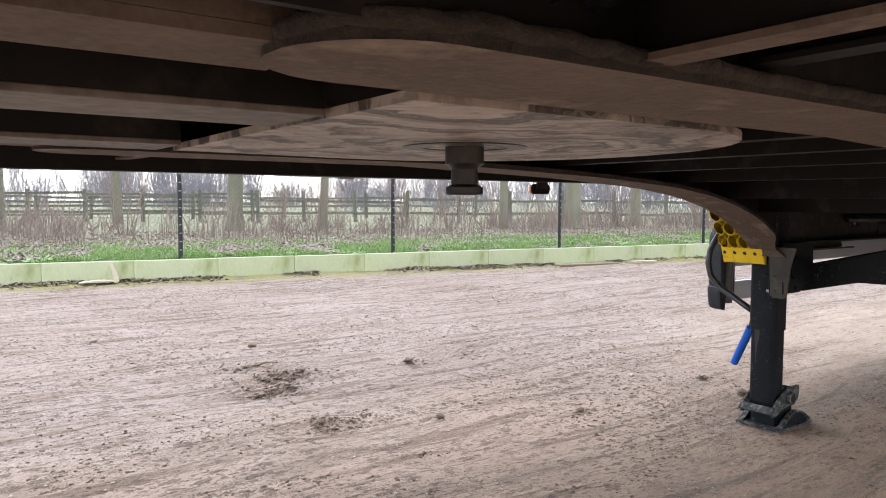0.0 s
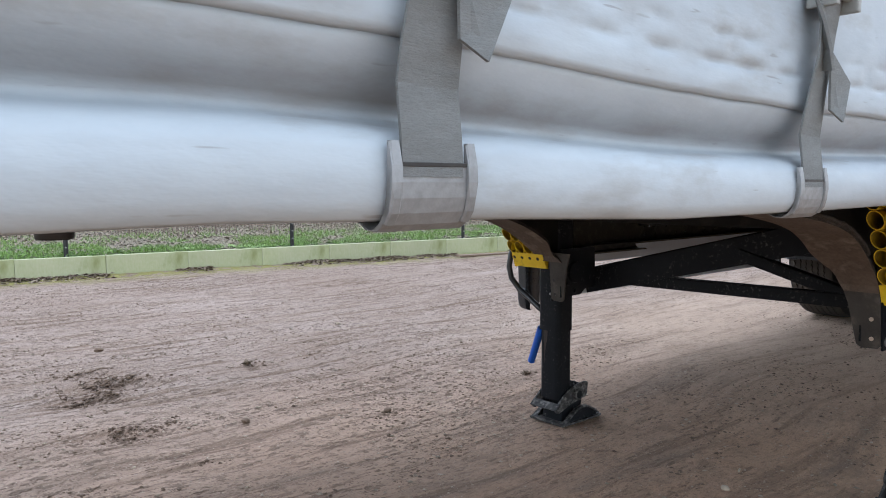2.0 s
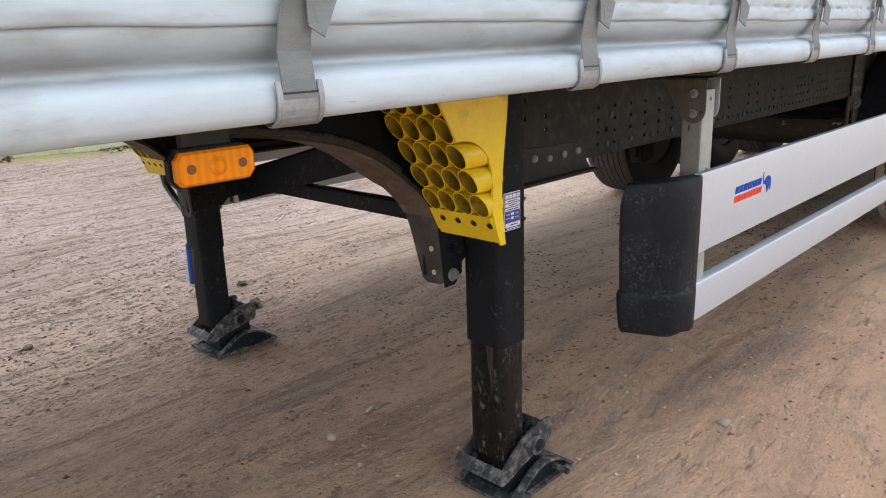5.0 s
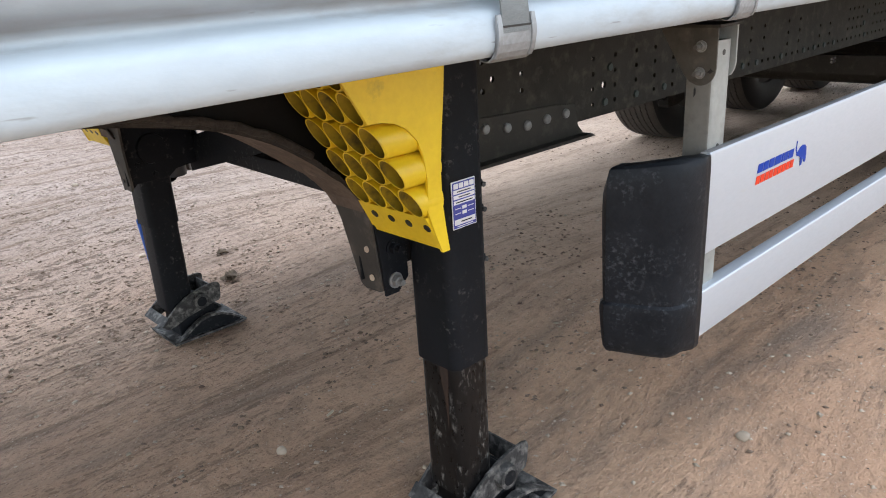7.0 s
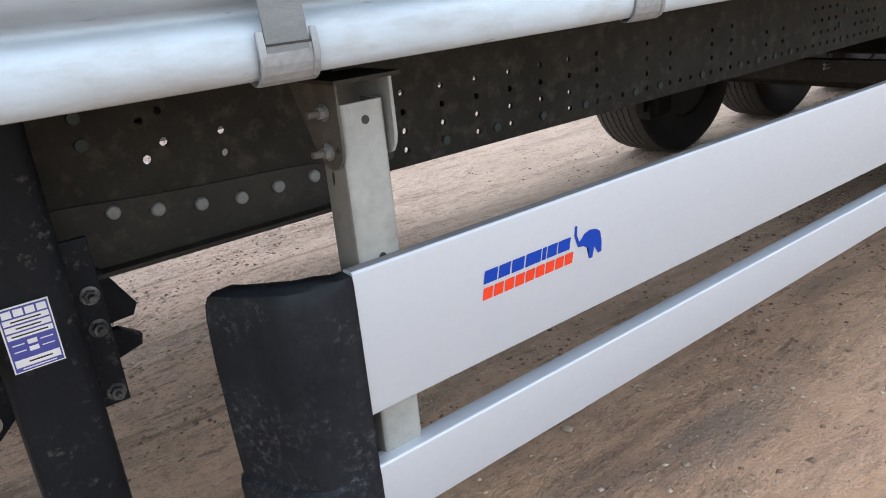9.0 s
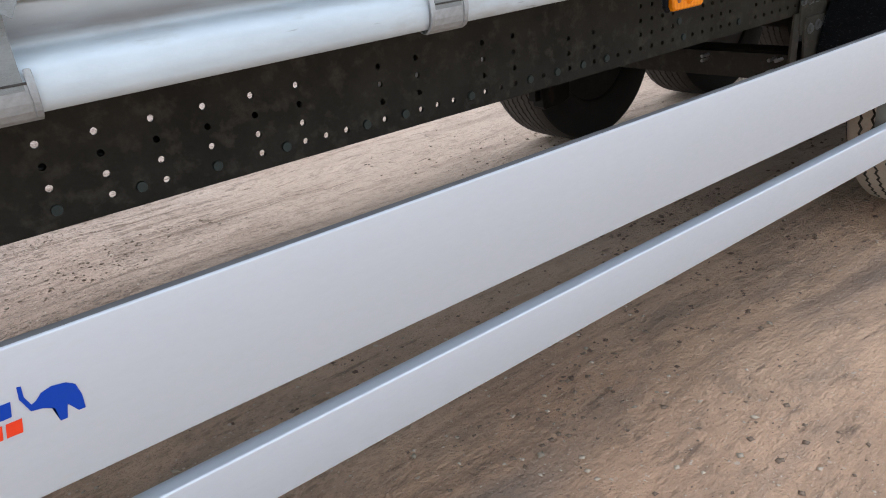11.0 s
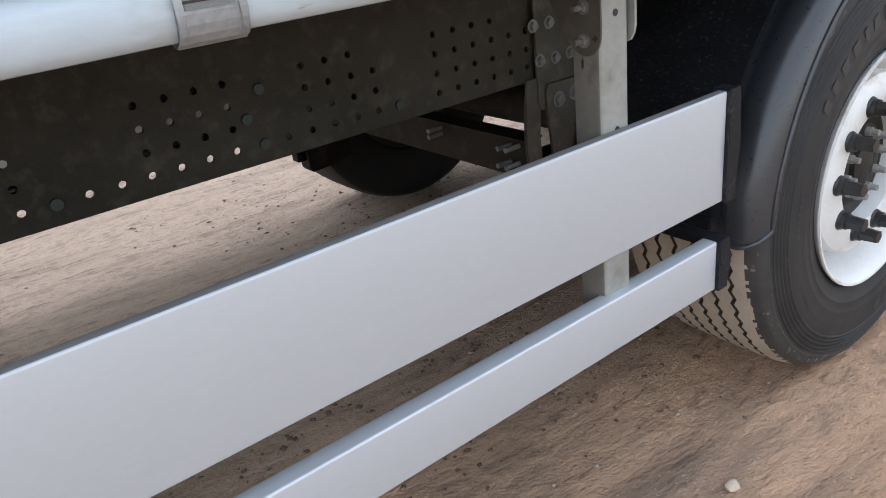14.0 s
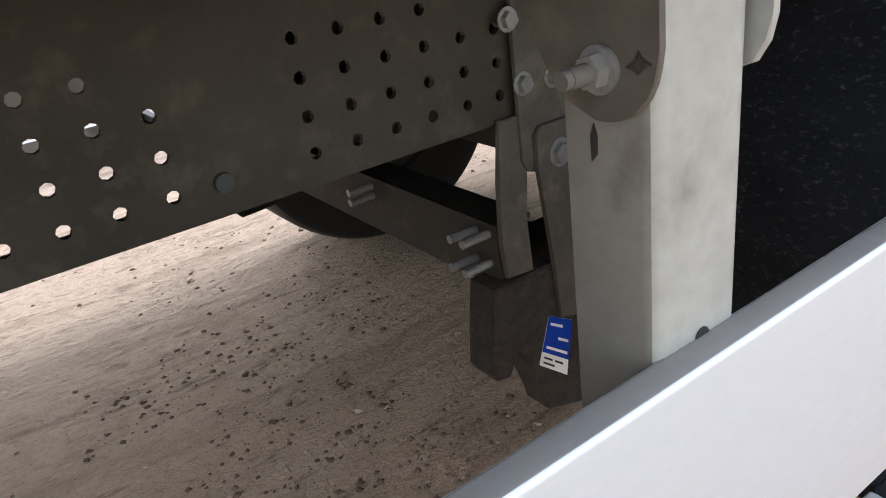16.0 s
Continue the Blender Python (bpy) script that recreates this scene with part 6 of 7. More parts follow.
    bm = prism([(2.43, 0.850), (2.475, 0.830), (2.516, 0.757), (2.506, 0.738), (2.43, 0.735)], "y", *sorted((Y(-0.10), Y(-0.08))), 0.002)
    prism([(2.43, 0.725), (2.480, 0.722), (2.512, 0.700), (2.508, 0.682), (2.43, 0.660)], "y", *sorted((Y(-0.10), Y(-0.08))), 0.002, bm)
    part("gearbox_cam", bm, M_LEG, leg)
    return leg


near_leg = landing_leg(-1, -0.812)
landing_leg(1, 0.735)


def type_label(parent):
    """Maker's label on the leg: bars for what cannot be lettered."""
    y = -0.8795
    lab = part("type_label", box(2.309, 2.374, y - 0.001, y + 0.0005, 0.766, 0.862, 0.0004), M_WHITE, parent, "blue and white type label with plain bars")
    part("label_field", box(2.311, 2.372, y - 0.0018, y - 0.0011, 0.768, 0.860), M_LABELBLUE, lab, "blue label field")
    for x0, x1, z0, z1 in ((2.314, 2.326, 0.8475, 0.8575), (2.3285, 2.3405, 0.8475, 0.8575), (2.343, 2.355, 0.8475, 0.8575), (2.3575, 2.3695, 0.8475, 0.8575), (2.313, 2.370, 0.837, 0.845), (2.313, 2.370, 0.8265, 0.8345), (2.313, 2.370, 0.816, 0.824),
                           (2.335, 2.347, 0.8045, 0.8110), (2.335, 2.347, 0.794, 0.8005), (2.313, 2.370, 0.7745, 0.7855), (2.316, 2.331, 0.8065, 0.8080), (2.351, 2.367, 0.8065, 0.8080), (2.316, 2.331, 0.7965, 0.7980), (2.351, 2.367, 0.7965, 0.7980), (2.320, 2.363, 0.7705, 0.7720)):
        part("label_bar", box(x0, x1, y - 0.0025, y - 0.0019, z0, z1), M_WHITE, lab, "white label bar")
    for x0, x1, z0, z1 in ((2.322, 2.360, 0.8400, 0.8420), (2.326, 2.358, 0.8295, 0.8315), (2.318, 2.364, 0.8190, 0.8210), (2.330, 2.360, 0.7790, 0.7812)):
        part("label_line", box(x0, x1, y - 0.0031, y - 0.0026, z0, z1), M_HUB, lab, "dark printed line")


type_label(near_leg)


def leg_frame():
    """Bracing between the legs."""
    def flat(p, q, w, name):
        p, q = Vector(p), Vector(q)
        d = (q - p).normalized()
        up = Vector((1, 0, 0)).cross(d).normalized() * w * 0.5
        bm = bmesh.new()
        vs = []
        for x in (-0.004, 0.004):
            vs.append([bm.verts.new(v + Vector((x, 0, 0))) for v in (p - up, q - up, q + up, p + up)])
        bm.faces.new(vs[0])
        bm.faces.new(vs[1][::-1])
        for i in range(4):
            bm.faces.new((vs[0][i], vs[1][i], vs[1][(i + 1) % 4], vs[0][(i + 1) % 4]))
        a = up.normalized()
        lip = [p - up, q - up]
        vs = [bm.verts.new(v + Vector((x, 0, 0)) + a * h) for v in lip for x, h in ((-0.004, 0), (0.040, 0), (0.040, 0.006), (-0.004, 0.006))]
        for i in range(4):
            bm.faces.new((vs[i], vs[(i + 1) % 4], vs[4 + (i + 1) % 4], vs[4 + i]))
        part(name, bm, M_LEG, trailer, "dark steel angle brace between the landing legs")
    flat((2.480, 0.66, 0.688), (2.480, -0.68, 1.023), 0.118, "leg_brace")
    flat((2.510, 0.58, 0.711), (2.425, -0.70, 0.737), 0.050, "leg_brace")
    flat((2.468, -0.12, 0.872), (2.440, -0.70, 0.710), 0.045, "leg_brace")
    flat((2.492, 0.25, 0.800), (2.492, -0.30, 0.905), 0.040, "leg_brace")


leg_frame()


def leg_fittings():
    # crank with a blue grip, hose and reservoir beside the farther leg
    crank = part("crank_handle", sweep([(2.38, 0.79, 0.70), (2.375, 0.80, 0.62), (2.345, 0.80, 0.52), (2.318, 0.80, 0.45)], 0.010, 10), M_LEG, trailer, "crank with a blue rubber grip")
    part("grip", rod((2.316, 0.797, 0.455), (2.366, 0.908, 0.262), 0.019, 0.018, seg=16), M_HANDLE, crank, "blue rubber grip", smooth="auto")
    pts = [(2.44, 1.00, 0.93), (2.40, 1.04, 0.87), (2.372, 1.06, 0.80), (2.362, 1.063, 0.735), (2.366, 1.05, 0.675), (2.375, 1.00, 0.62), (2.37, 0.93, 0.585), (2.36, 0.86, 0.55), (2.36, 0.80, 0.52)]
    part("air_hose", sweep(pts, 0.015, 10), M_CAP, trailer, "black rubber air hose loop", smooth=True)
    part("reservoir", rod((2.61, 1.145, 0.512), (2.61, 1.145, 0.90), 0.055, seg=20), M_FENDER, trailer, "grey-black upright reservoir", smooth="auto")


leg_fittings()


# ---- honeycomb crash pads ----
def crash_pad(s, yc):
    """Moulded pad in front of the leg: tubes along x, cut by a slanting front, behind an outer cheek with a scooped arch."""
    def front(z):
        return 2.226 - 0.60 * max(0.0, z - 0.775)

    def Y(d):
        return yc + s * d
    bm = bmesh.new()
    # slanting base sheet a little behind the tubes' mouths
    for z0, z1 in zip(np.linspace(0.762, 1.10, 14), np.linspace(0.762, 1.10, 14)[1:]):
        w = -0.09 if s < 0 or z0 < 0.80 else -0.04
        a = [bm.verts.new(v) for v in ((2.236, Y(w), z0), (2.236, Y(0.105), z0), (2.236, Y(0.105), z1), (2.236, Y(w), z1))]
        bm.faces.new(a)
    prism([(2.226, 0.764), (2.238, 0.762), (2.238, 0.832), (2.192, 0.832)], "y", *sorted((Y(-0.090), Y(0.106))), 0.001, bm)
    pad = part("crash_pad", bm, M_YELLOW, trailer, "yellow moulded plastic honeycomb crash pad")
    r, tall = 0.0252, 1.20
    for row in range(5):
        z = 0.860 + 0.0608 * row
        for c in range(4):
            d = -0.064 + c * 0.0508
            if s > 0 and Y(d) - r < 0.694:
                continue
            bm = bmesh.new()
            n = 18
            rings = []
            for rr, endx in ((r, 0), (r, 1), (r - 0.0022, 1), (r - 0.0022, 0)):
                ring = []
                for k in range(n):
                    a = 2 * math.pi * k / n
                    zz = z + rr * tall * math.sin(a)
                    ring.append(bm.verts.new((front(zz) if endx else 2.232, Y(d + rr * math.cos(a)), zz)))
                rings.append(ring)
            for p, q in zip(rings, rings[1:]):
                for k in range(n):
                    bm.faces.new((p[k], p[(k + 1) % n], q[(k + 1) % n], q[k]))
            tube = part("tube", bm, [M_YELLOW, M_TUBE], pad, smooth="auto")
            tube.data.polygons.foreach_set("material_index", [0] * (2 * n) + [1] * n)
    for c in range(4):
        d = -0.054 + c * 0.0500
        part("hole", rod((2.2080, Y(d), 0.8112), (2.2024, Y(d), 0.8084), 0.0085, seg=14), M_KINGPIN, pad)
    # outer cheek: between its hollow back edge and the slanting front, with the arch cut out
    def pick(pts, z):
        for (a, xa), (b, xb) in zip(pts, pts[1:]):
            if a <= z <= b:
                return xa + (xb - xa) * (z - a) / (b - a)
        return pts[-1][1]
    back = [(0.760, 2.242), (0.80, 2.236), (0.86, 2.229), (0.92, 2.229), (0.98, 2.234), (1.05, 2.242), (1.13, 2.250)]
    lead = [(0.760, 2.224), (0.80, 2.209), (0.845, 2.194), (0.87, 2.196), (0.905, 2.196), (0.945, 2.190), (0.975, 2.178), (1.000, 2.155), (1.012, 2.132), (1.019, 2.100), (1.0195, front(1.0195) - 0.004), (1.13, front(1.13) - 0.004)]
    zs = sorted({a for a, _ in back} | {a for a, _ in lead})
    bm = bmesh.new()
    skins = []
    for t in (0.0, 0.006):
        skins.append([[bm.verts.new((x, Y(0.106 + t + 0.006 * smoothstep(0.8, 1.1, z)), z)) for x in (pick(lead, z), pick(back, z))] for z in zs])
    for k in range(len(zs) - 1):
        for sk in skins:
            bm.faces.new((sk[k][0], sk[k][1], sk[k + 1][1], sk[k + 1][0]))
        for e in (0, 1):
            bm.faces.new((skins[0][k][e], skins[0][k + 1][e], skins[1][k + 1][e], skins[1][k][e]))
    part("cheek", bm, M_YELLOW, pad)


crash_pad(-1, -0.828)
crash_pad(1, 0.775)


# ---- amber side markers ----
def marker(x, s, z):
    ya, yb = sorted((s * 1.216, s * 1.226))
    def outline(g):
        return [(x - g, z + 0.007), (x + 0.006, z - g), (x + 0.090, z - g), (x + 0.098 + g, z + 0.009), (x + 0.098 + g, z + 0.031), (x + 0.092, z + 0.038 + g), (x + 0.007, z + 0.038 + g), (x - g, z + 0.029)]
    base = part("side_marker", prism(outline(0.003), "y", ya, yb, 0.001), M_PLASTIC, trailer, "amber side marker lamp on a black base")
    lens = part("lens", prism(outline(0.0), "y", *sorted((s * 1.226, s * 1.2395)), 0.003), M_LENS, base, "ribbed amber lens")
    for dx in (0.017, 0.081):
        part("screw", rod((x + dx, s * 1.2390, z + 0.019), (x + dx, s * 1.2405, z + 0.019), 0.0055, seg=12), M_SCREW, base)
    part("reflector", rod((x + 0.049, s * 1.2390, z + 0.019), (x + 0.049, s * 1.2440, z + 0.019), 0.012, 0.006, seg=16), M_LENS, base)
    ya, yb = sorted((s * 1.206, s * 1.217))
    part("bracket", box(x + 0.02, x + 0.08, ya, yb, z + 0.02, 1.18), M_CHASSIS, base)


for side in (-1, 1):
    for x, z in ((1.310, 1.074), (4.256, 1.084), (8.3, 1.075), (10.9, 1.075)):
        marker(x, side, z)


# ---- side guards ----
def guard_post(x, s):
    """Galvanised channel post in a folded hanger under an outrigger."""
    def bx(x0, x1, d0, d1, z0, z1, bevel=0.0, bm=None):
        a, b = sorted((s * d0, s * d1))
        return box(x0, x1, a, b, z0, z1, bevel, bm)
    u = [(x - 0.004, 1.150), (x - 0.004, 1.195), (x - 0.0026, 1.1995), (x, 1.2022), (x + 0.004, 1.203), (x + 0.053, 1.203), (x + 0.057, 1.2022), (x + 0.0596, 1.1995), (x + 0.061, 1.195), (x + 0.061, 1.158), (x + 0.055, 1.158), (x + 0.055, 1.195), (x + 0.053, 1.197), (x + 0.004, 1.197), (x + 0.002, 1.195), (x + 0.002, 1.150)]
    bm = prism([(a, s * b) for a, b in u], "z", 0.515, 1.092)
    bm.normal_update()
    # faces turned along x get the shaded zinc, the front the plain one
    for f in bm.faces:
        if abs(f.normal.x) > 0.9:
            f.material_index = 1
    post = part("guard_post", bm, [M_GALV, M_GALVSHADE], trailer, "galvanised steel side guard post in a hanger", smooth="auto")
    for z in (1.070, 0.893):
        part("hole", rod((x + 0.031, s * 1.2032, z), (x + 0.031, s * 1.2038, z), 0.0055, seg=12), M_KINGPIN, post)
    tri = [(1.210, 1.118), (1.210, 1.046), (1.2094, 1.0385), (1.2075, 1.0315), (1.2045, 1.0255), (1.200, 1.0205), (1.1945, 1.0165), (1.188, 1.0138), (1.181, 1.0125), (1.174, 1.0125), (1.158, 1.019), (1.146, 1.031), (1.092, 1.118)]
    poly = [(s * a, b) for a, b in tri]
    hang = part("hanger", prism(poly, "x", x - 0.0095, x - 0.0058, 0.0008), M_HANGER, post, "dusty dark triangular hanger plate")
    poly = [(s * a, b) for a, b in ((1.210, 1.118), (1.210, 1.046), (1.208, 1.034), (1.202, 1.024), (1.192, 1.020), (1.10, 1.05), (1.05, 1.118))]
    part("hanger_side", prism(poly, "x", x + 0.066, x + 0.071, 0.001), M_GALV, post)
    part("hanger_top", bx(x - 0.012, x + 0.082, 1.05, 1.214, 1.117, 1.122), M_CHASSIS, post)
    if s < 0:
        # drain slot in the post's side, worn spot on the hanger plate
        part("slot", prism([(s * 1.1665, 0.990), (s * 1.1700, 0.994), (s * 1.1705, 1.003), (s * 1.1685, 1.009), (s * 1.1660, 1.003)], "x", x - 0.0046, x - 0.0040), M_KINGPIN, post)
        part("worn_spot", prism([(s * 1.1925, 1.0375), (s * 1.1965, 1.0370), (s * 1.1995, 1.0350), (s * 1.2025, 1.0378), (s * 1.2065, 1.0400), (s * 1.2025, 1.0418), (s * 1.1995, 1.0450), (s * 1.1975, 1.0410)], "x", x - 0.0099, x - 0.0094), M_EDGE, hang)
    for z in (1.084, 1.036):
        nut = part("nut", hexbolt((x - 0.0115, s * 1.180, z), (-1, 0, 0), 0.0080, 0.008), M_BOLT, post)
        part("washer", rod((x - 0.0095, s * 1.180, z), (x - 0.0116, s * 1.180, z), 0.0100, seg=18), M_BOLT, nut, smooth="auto")
        stub = rod((x - 0.0195, s * 1.180, z), (x - 0.030, s * 1.180, z), 0.0047, seg=12)
        rod((x - 0.030, s * 1.180, z), (x - 0.034, s * 1.180, z), 0.0042, seg=12, bm=stub)
        part("stud", stub, M_DUSTY, nut, smooth="auto")


def board(x0, x1, z0, z1, deep, s):
    """Hollow aluminium profile with softly rounded edges."""
    r = 0.004
    poly = []
    for cy, cz, a0 in ((1.221 - r, z1 - r, 0), (1.221 - deep + r, z1 - r, 90), (1.221 - deep + r, z0 + r, 180), (1.221 - r, z0 + r, 270)):
        for k in range(5):
            a = radians(a0 + 22.5 * k)
            poly.append((s * (cy + r * math.cos(a)), cz + r * math.sin(a)))
    return prism(poly, "x", x0, x1)


def end_cap(x, z0, z1, s):
    bm = bmesh.new()
    poly = [(s * 1.192, z0 - 0.003), (s * 1.226, z0 - 0.003), (s * 1.2285, (z0 + z1) / 2), (s * 1.226, z1 + 0.003), (s * 1.192, z1 + 0.003)]
    prism(poly, "x", x, x + 0.039, 0.005, bm)
    return bm


LETTERS_TOP = ((0.000, 0.019), (0.0215, 0.0385), (0.0415, 0.060), (0.063, 0.087), (0.0895, 0.0955), (0.098, 0.1135), (0.116, 0.136))


def guard_logo(s, parent):
    """The maker's mark drawn as plain slanted blocks and one blue figure."""
    y = s * 1.2216
    for a, b in LETTERS_TOP:
        part("logo_block", _blocks(2.868, 0.8075, 0.8265, [(a * 1.31, b * 1.31)], y, s), M_BLUE, parent, "blue slanted block")
    n = 9
    for k in range(n):
        part("logo_block", _blocks(2.864, 0.7835, 0.8010, [(k * 0.0212, k * 0.0212 + 0.0175)], y, s), M_RED, parent, "red slanted block")
    body = [(3.074, 0.8150), (3.082, 0.8225), (3.094, 0.8260), (3.110, 0.8235), (3.119, 0.8170), (3.122, 0.8010), (3.121, 0.7820), (3.113, 0.7820), (3.104, 0.7960), (3.099, 0.7780), (3.091, 0.7780), (3.090, 0.7970), (3.078, 0.8030),
            (3.066, 0.8050), (3.059, 0.8250), (3.061, 0.8410), (3.0655, 0.8400), (3.0645, 0.8250), (3.069, 0.8130)]
    bm = prism(body, "y", *sorted((y, y + s * 0.0006)))
    bmesh.ops.triangulate(bm, faces=[f for f in bm.faces if len(f.verts) > 4])
    part("logo_figure", bm, M_BLUE, parent, "plain blue silhouette")


def _blocks(x0, z0, z1, spans, y, s):
    bm = bmesh.new()
    sl = (z1 - z0) * 0.22
    for i, (a, b) in enumerate(spans):
        prism([(x0 + a, z0), (x0 + b, z0), (x0 + b + sl, z1), (x0 + a + sl, z1)], "y", *sorted((y, y + s * 0.0006)), bm=bm)
    return bm


def corner_cover(s):
    """Black plastic cover over the front ends of both boards: plan bent inwards, pressed ledge, tapered foot."""
    plan = [(2.660, 1.2235), (2.640, 1.2228), (2.615, 1.2185), (2.594, 1.2125), (2.578, 1.2045), (2.567, 1.192), (2.557, 1.173), (2.544, 1.147), (2.531, 1.121), (2.520, 1.102), (2.516, 1.091), (2.521, 1.080), (2.534, 1.072)]
    levels = [(0.484, -0.020), (0.489, -0.010), (0.500, -0.004), (0.530, 0.000), (0.565, 0.003), (0.588, 0.004), (0.596, 0.0025), (0.601, -0.003), (0.640, -0.0015), (0.690, 0.000), (0.780, 0.002), (0.850, 0.001), (0.874, -0.0015), (0.884, -0.006), (0.8885, -0.014)]
    bm = bmesh.new()
    outer = []
    for z, o in levels:
        ring = []
        for i, (x, y) in enumerate(plan):
            a, b = Vector(plan[max(0, i - 1)]), Vector(plan[min(len(plan) - 1, i + 1)])
            t = (b - a).normalized()
            nrm = Vector((t.y, -t.x))
            nrm = -nrm if nrm.dot(Vector((-1, 0.6))) < 0 else nrm
            k = 0.15 if i < 2 else 1
            drop = (0.006 * smoothstep(2.50, 2.56, x) - 0.010 * smoothstep(2.58, 2.655, x)) * smoothstep(0.66, 0.50, z)
            tip = 0.011 * smoothstep(2.575, 2.525, x) * smoothstep(0.80, 0.88, z) + 0.035 * smoothstep(1.094, 1.074, y) * smoothstep(0.80, 0.88, z)
            q = Vector((x, y)) + nrm * o * k
            ring.append(bm.verts.new((q.x, s * q.y, z - drop - tip)))
        outer.append(ring)
    for a, b in zip(outer, outer[1:]):
        for i in range(len(plan) - 1):
            bm.faces.new((a[i], a[i + 1], b[i + 1], b[i]))
    # short lips turned inwards at top and bottom
    for ring in (outer[0], outer[-1]):
        mid = Vector((2.660, s * 1.105))
        lip = []
        for v in ring:
            w = (mid - v.co.xy).normalized() * 0.022
            lip.append(bm.verts.new((min(v.co.x + max(0.0, w.x), 2.659), v.co.y + w.y, v.co.z + (0.002 if ring is outer[-1] else -0.002))))
        for i in range(len(plan) - 1):
            bm.faces.new((ring[i], ring[i + 1], lip[i + 1], lip[i]))
    return bm


def side_guard(s):
    for x in (2.688, 5.391):
        guard_post(x, s)
    bm = board(2.6605, 5.690, 0.687, 0.8935, 0.021, s)
    for f in bm.faces:
        if min(v.co.z for v in f.verts) > 0.8925:
            f.material_index = 1
    up = part("guard_board", bm, [M_ALU, M_DUSTTOP], trailer, "wide satin aluminium side guard board", smooth="auto")
    low = part("guard_board", board(2.648, 5.680, 0.505, 0.607, 0.033, s), M_ALU, trailer, "narrow satin aluminium side guard board", smooth="auto")
    part("end_cap", end_cap(5.688, 0.687, 0.8935, s), M_PLASTIC, up, "black plastic end cap")
    part("end_cap", end_cap(5.678, 0.505, 0.607, s), M_PLASTIC, low, "black plastic end cap")
    guard_logo(s, up)
    cover = part("corner_cover", corner_cover(s), M_PLASTIC, trailer, "scuffed black plastic corner cover of the side guard", smooth="auto")
    md = cover.modifiers.new("thick", "SOLIDIFY")
    md.thickness = 0.004
    ya, yb = sorted((s * 1.07, s * 1.196))
    part("cap_arm", box(5.688, 5.712, ya, yb, 0.585, 0.610, 0.003), M_PLASTIC, low)


for side in (-1, 1):
    side_guard(side)


# ---- wheels, axles, fenders, suspension ----
WHEELS, AXLE_Z = (6.387, 7.697, 9.007), 0.543


def tyre_mesh():
    """Wide single tyre: ribs, sidewall rings and zigzag grooves in the tread."""
    seg = 320
    prof, mats = [], []
    rnd = random.Random(31)

    def add(r, y, m, zig=0.0):
        prof.append((r, y, zig))
        mats.append(m)
    for r, y in ((0.284, -0.158), (0.297, -0.176), (0.322, -0.1855), (0.343, -0.1915), (0.346, -0.1935), (0.350, -0.1925), (0.368, -0.1960), (0.372, -0.1975), (0.376, -0.1965), (0.398, -0.1980), (0.420, -0.1970), (0.431, -0.1955)):
        add(r, y, 0)
    for k in range(5):
        r, y = 0.434 + 0.0105 * k, -0.1950 + 0.0019 * k
        for dr, dy in ((0.0, 0.0), (0.0022, -0.0026), (0.0050, -0.0026), (0.0072, 0.0006)):
            add(r + dr, y + dy, 0)
    add(0.4900, -0.1850, 3)
    add(0.4940, -0.1855, 3)
    add(0.4965, -0.1835, 3)
    add(0.5100, -0.1790, 3)
    add(0.5190, -0.1715, 3)
    add(0.5245, -0.1635, 5)
    add(0.5275, -0.1570, 6)
    add(0.5300, -0.1500, 1)
    add(0.5325, -0.1360, 1)
    for i, y in enumerate((-0.116, -0.070, -0.0235, 0.0235, 0.070, 0.116)):
        z = 1 if i % 2 else -1
        R = 0.5372 - 0.15 * y * y
        add(R, y - 0.0050, 2, z)
        add(R - 0.010, y - 0.0022, 2, z)
        add(R - 0.010, y + 0.0022, 2, z)
        add(R, y + 0.0050, 1, z)
    for r, y, m in ((0.529, 0.1600, 1), (0.520, 0.1715, 4), (0.512, 0.1790, 4), (0.492, 0.1850, 4), (0.44, 0.1950, 4), (0.405, 0.1980, 4), (0.352, 0.1925, 4), (0.305, 0.178, 4), (0.292, 0.160, 4)):
        add(r, y, m)
    wear = [0.5 + 0.28 * math.sin(0.19 * i + 1.1) * math.sin(0.071 * i) + rnd.uniform(-0.16, 0.16) for i in range(seg)]
    bm = bmesh.new()
    rings = []
    for r, y, z in prof:
        ring = []
        for i in range(seg):
            a = 2 * math.pi * i / seg
            dy = z * 0.0050 * (0, 1, 0, -1)[i % 4] if z else 0
            ring.append(bm.verts.new((r * math.cos(a), y + dy, r * math.sin(a))))
        rings.append(ring)
    for j, (a, b) in enumerate(zip(rings, rings[1:])):
        for i in range(seg):
            f = bm.faces.new((a[i], a[(i + 1) % seg], b[(i + 1) % seg], b[i]))
            # ragged border where the dust cake has broken away
            f.material_index = (1 if wear[i] > 0.72 else 3) if mats[j] == 5 else (1 if wear[i] > 0.38 else 3) if mats[j] == 6 else mats[j]
    for j, m in enumerate(mats):
        if m in (5, 6):
            for i, v in enumerate(rings[j]):
                v.co += v.co.normalized() * 0.004 * (wear[i] - 0.5)
                v.co.y += rnd.uniform(-0.0035, 0.0035)
    return bm


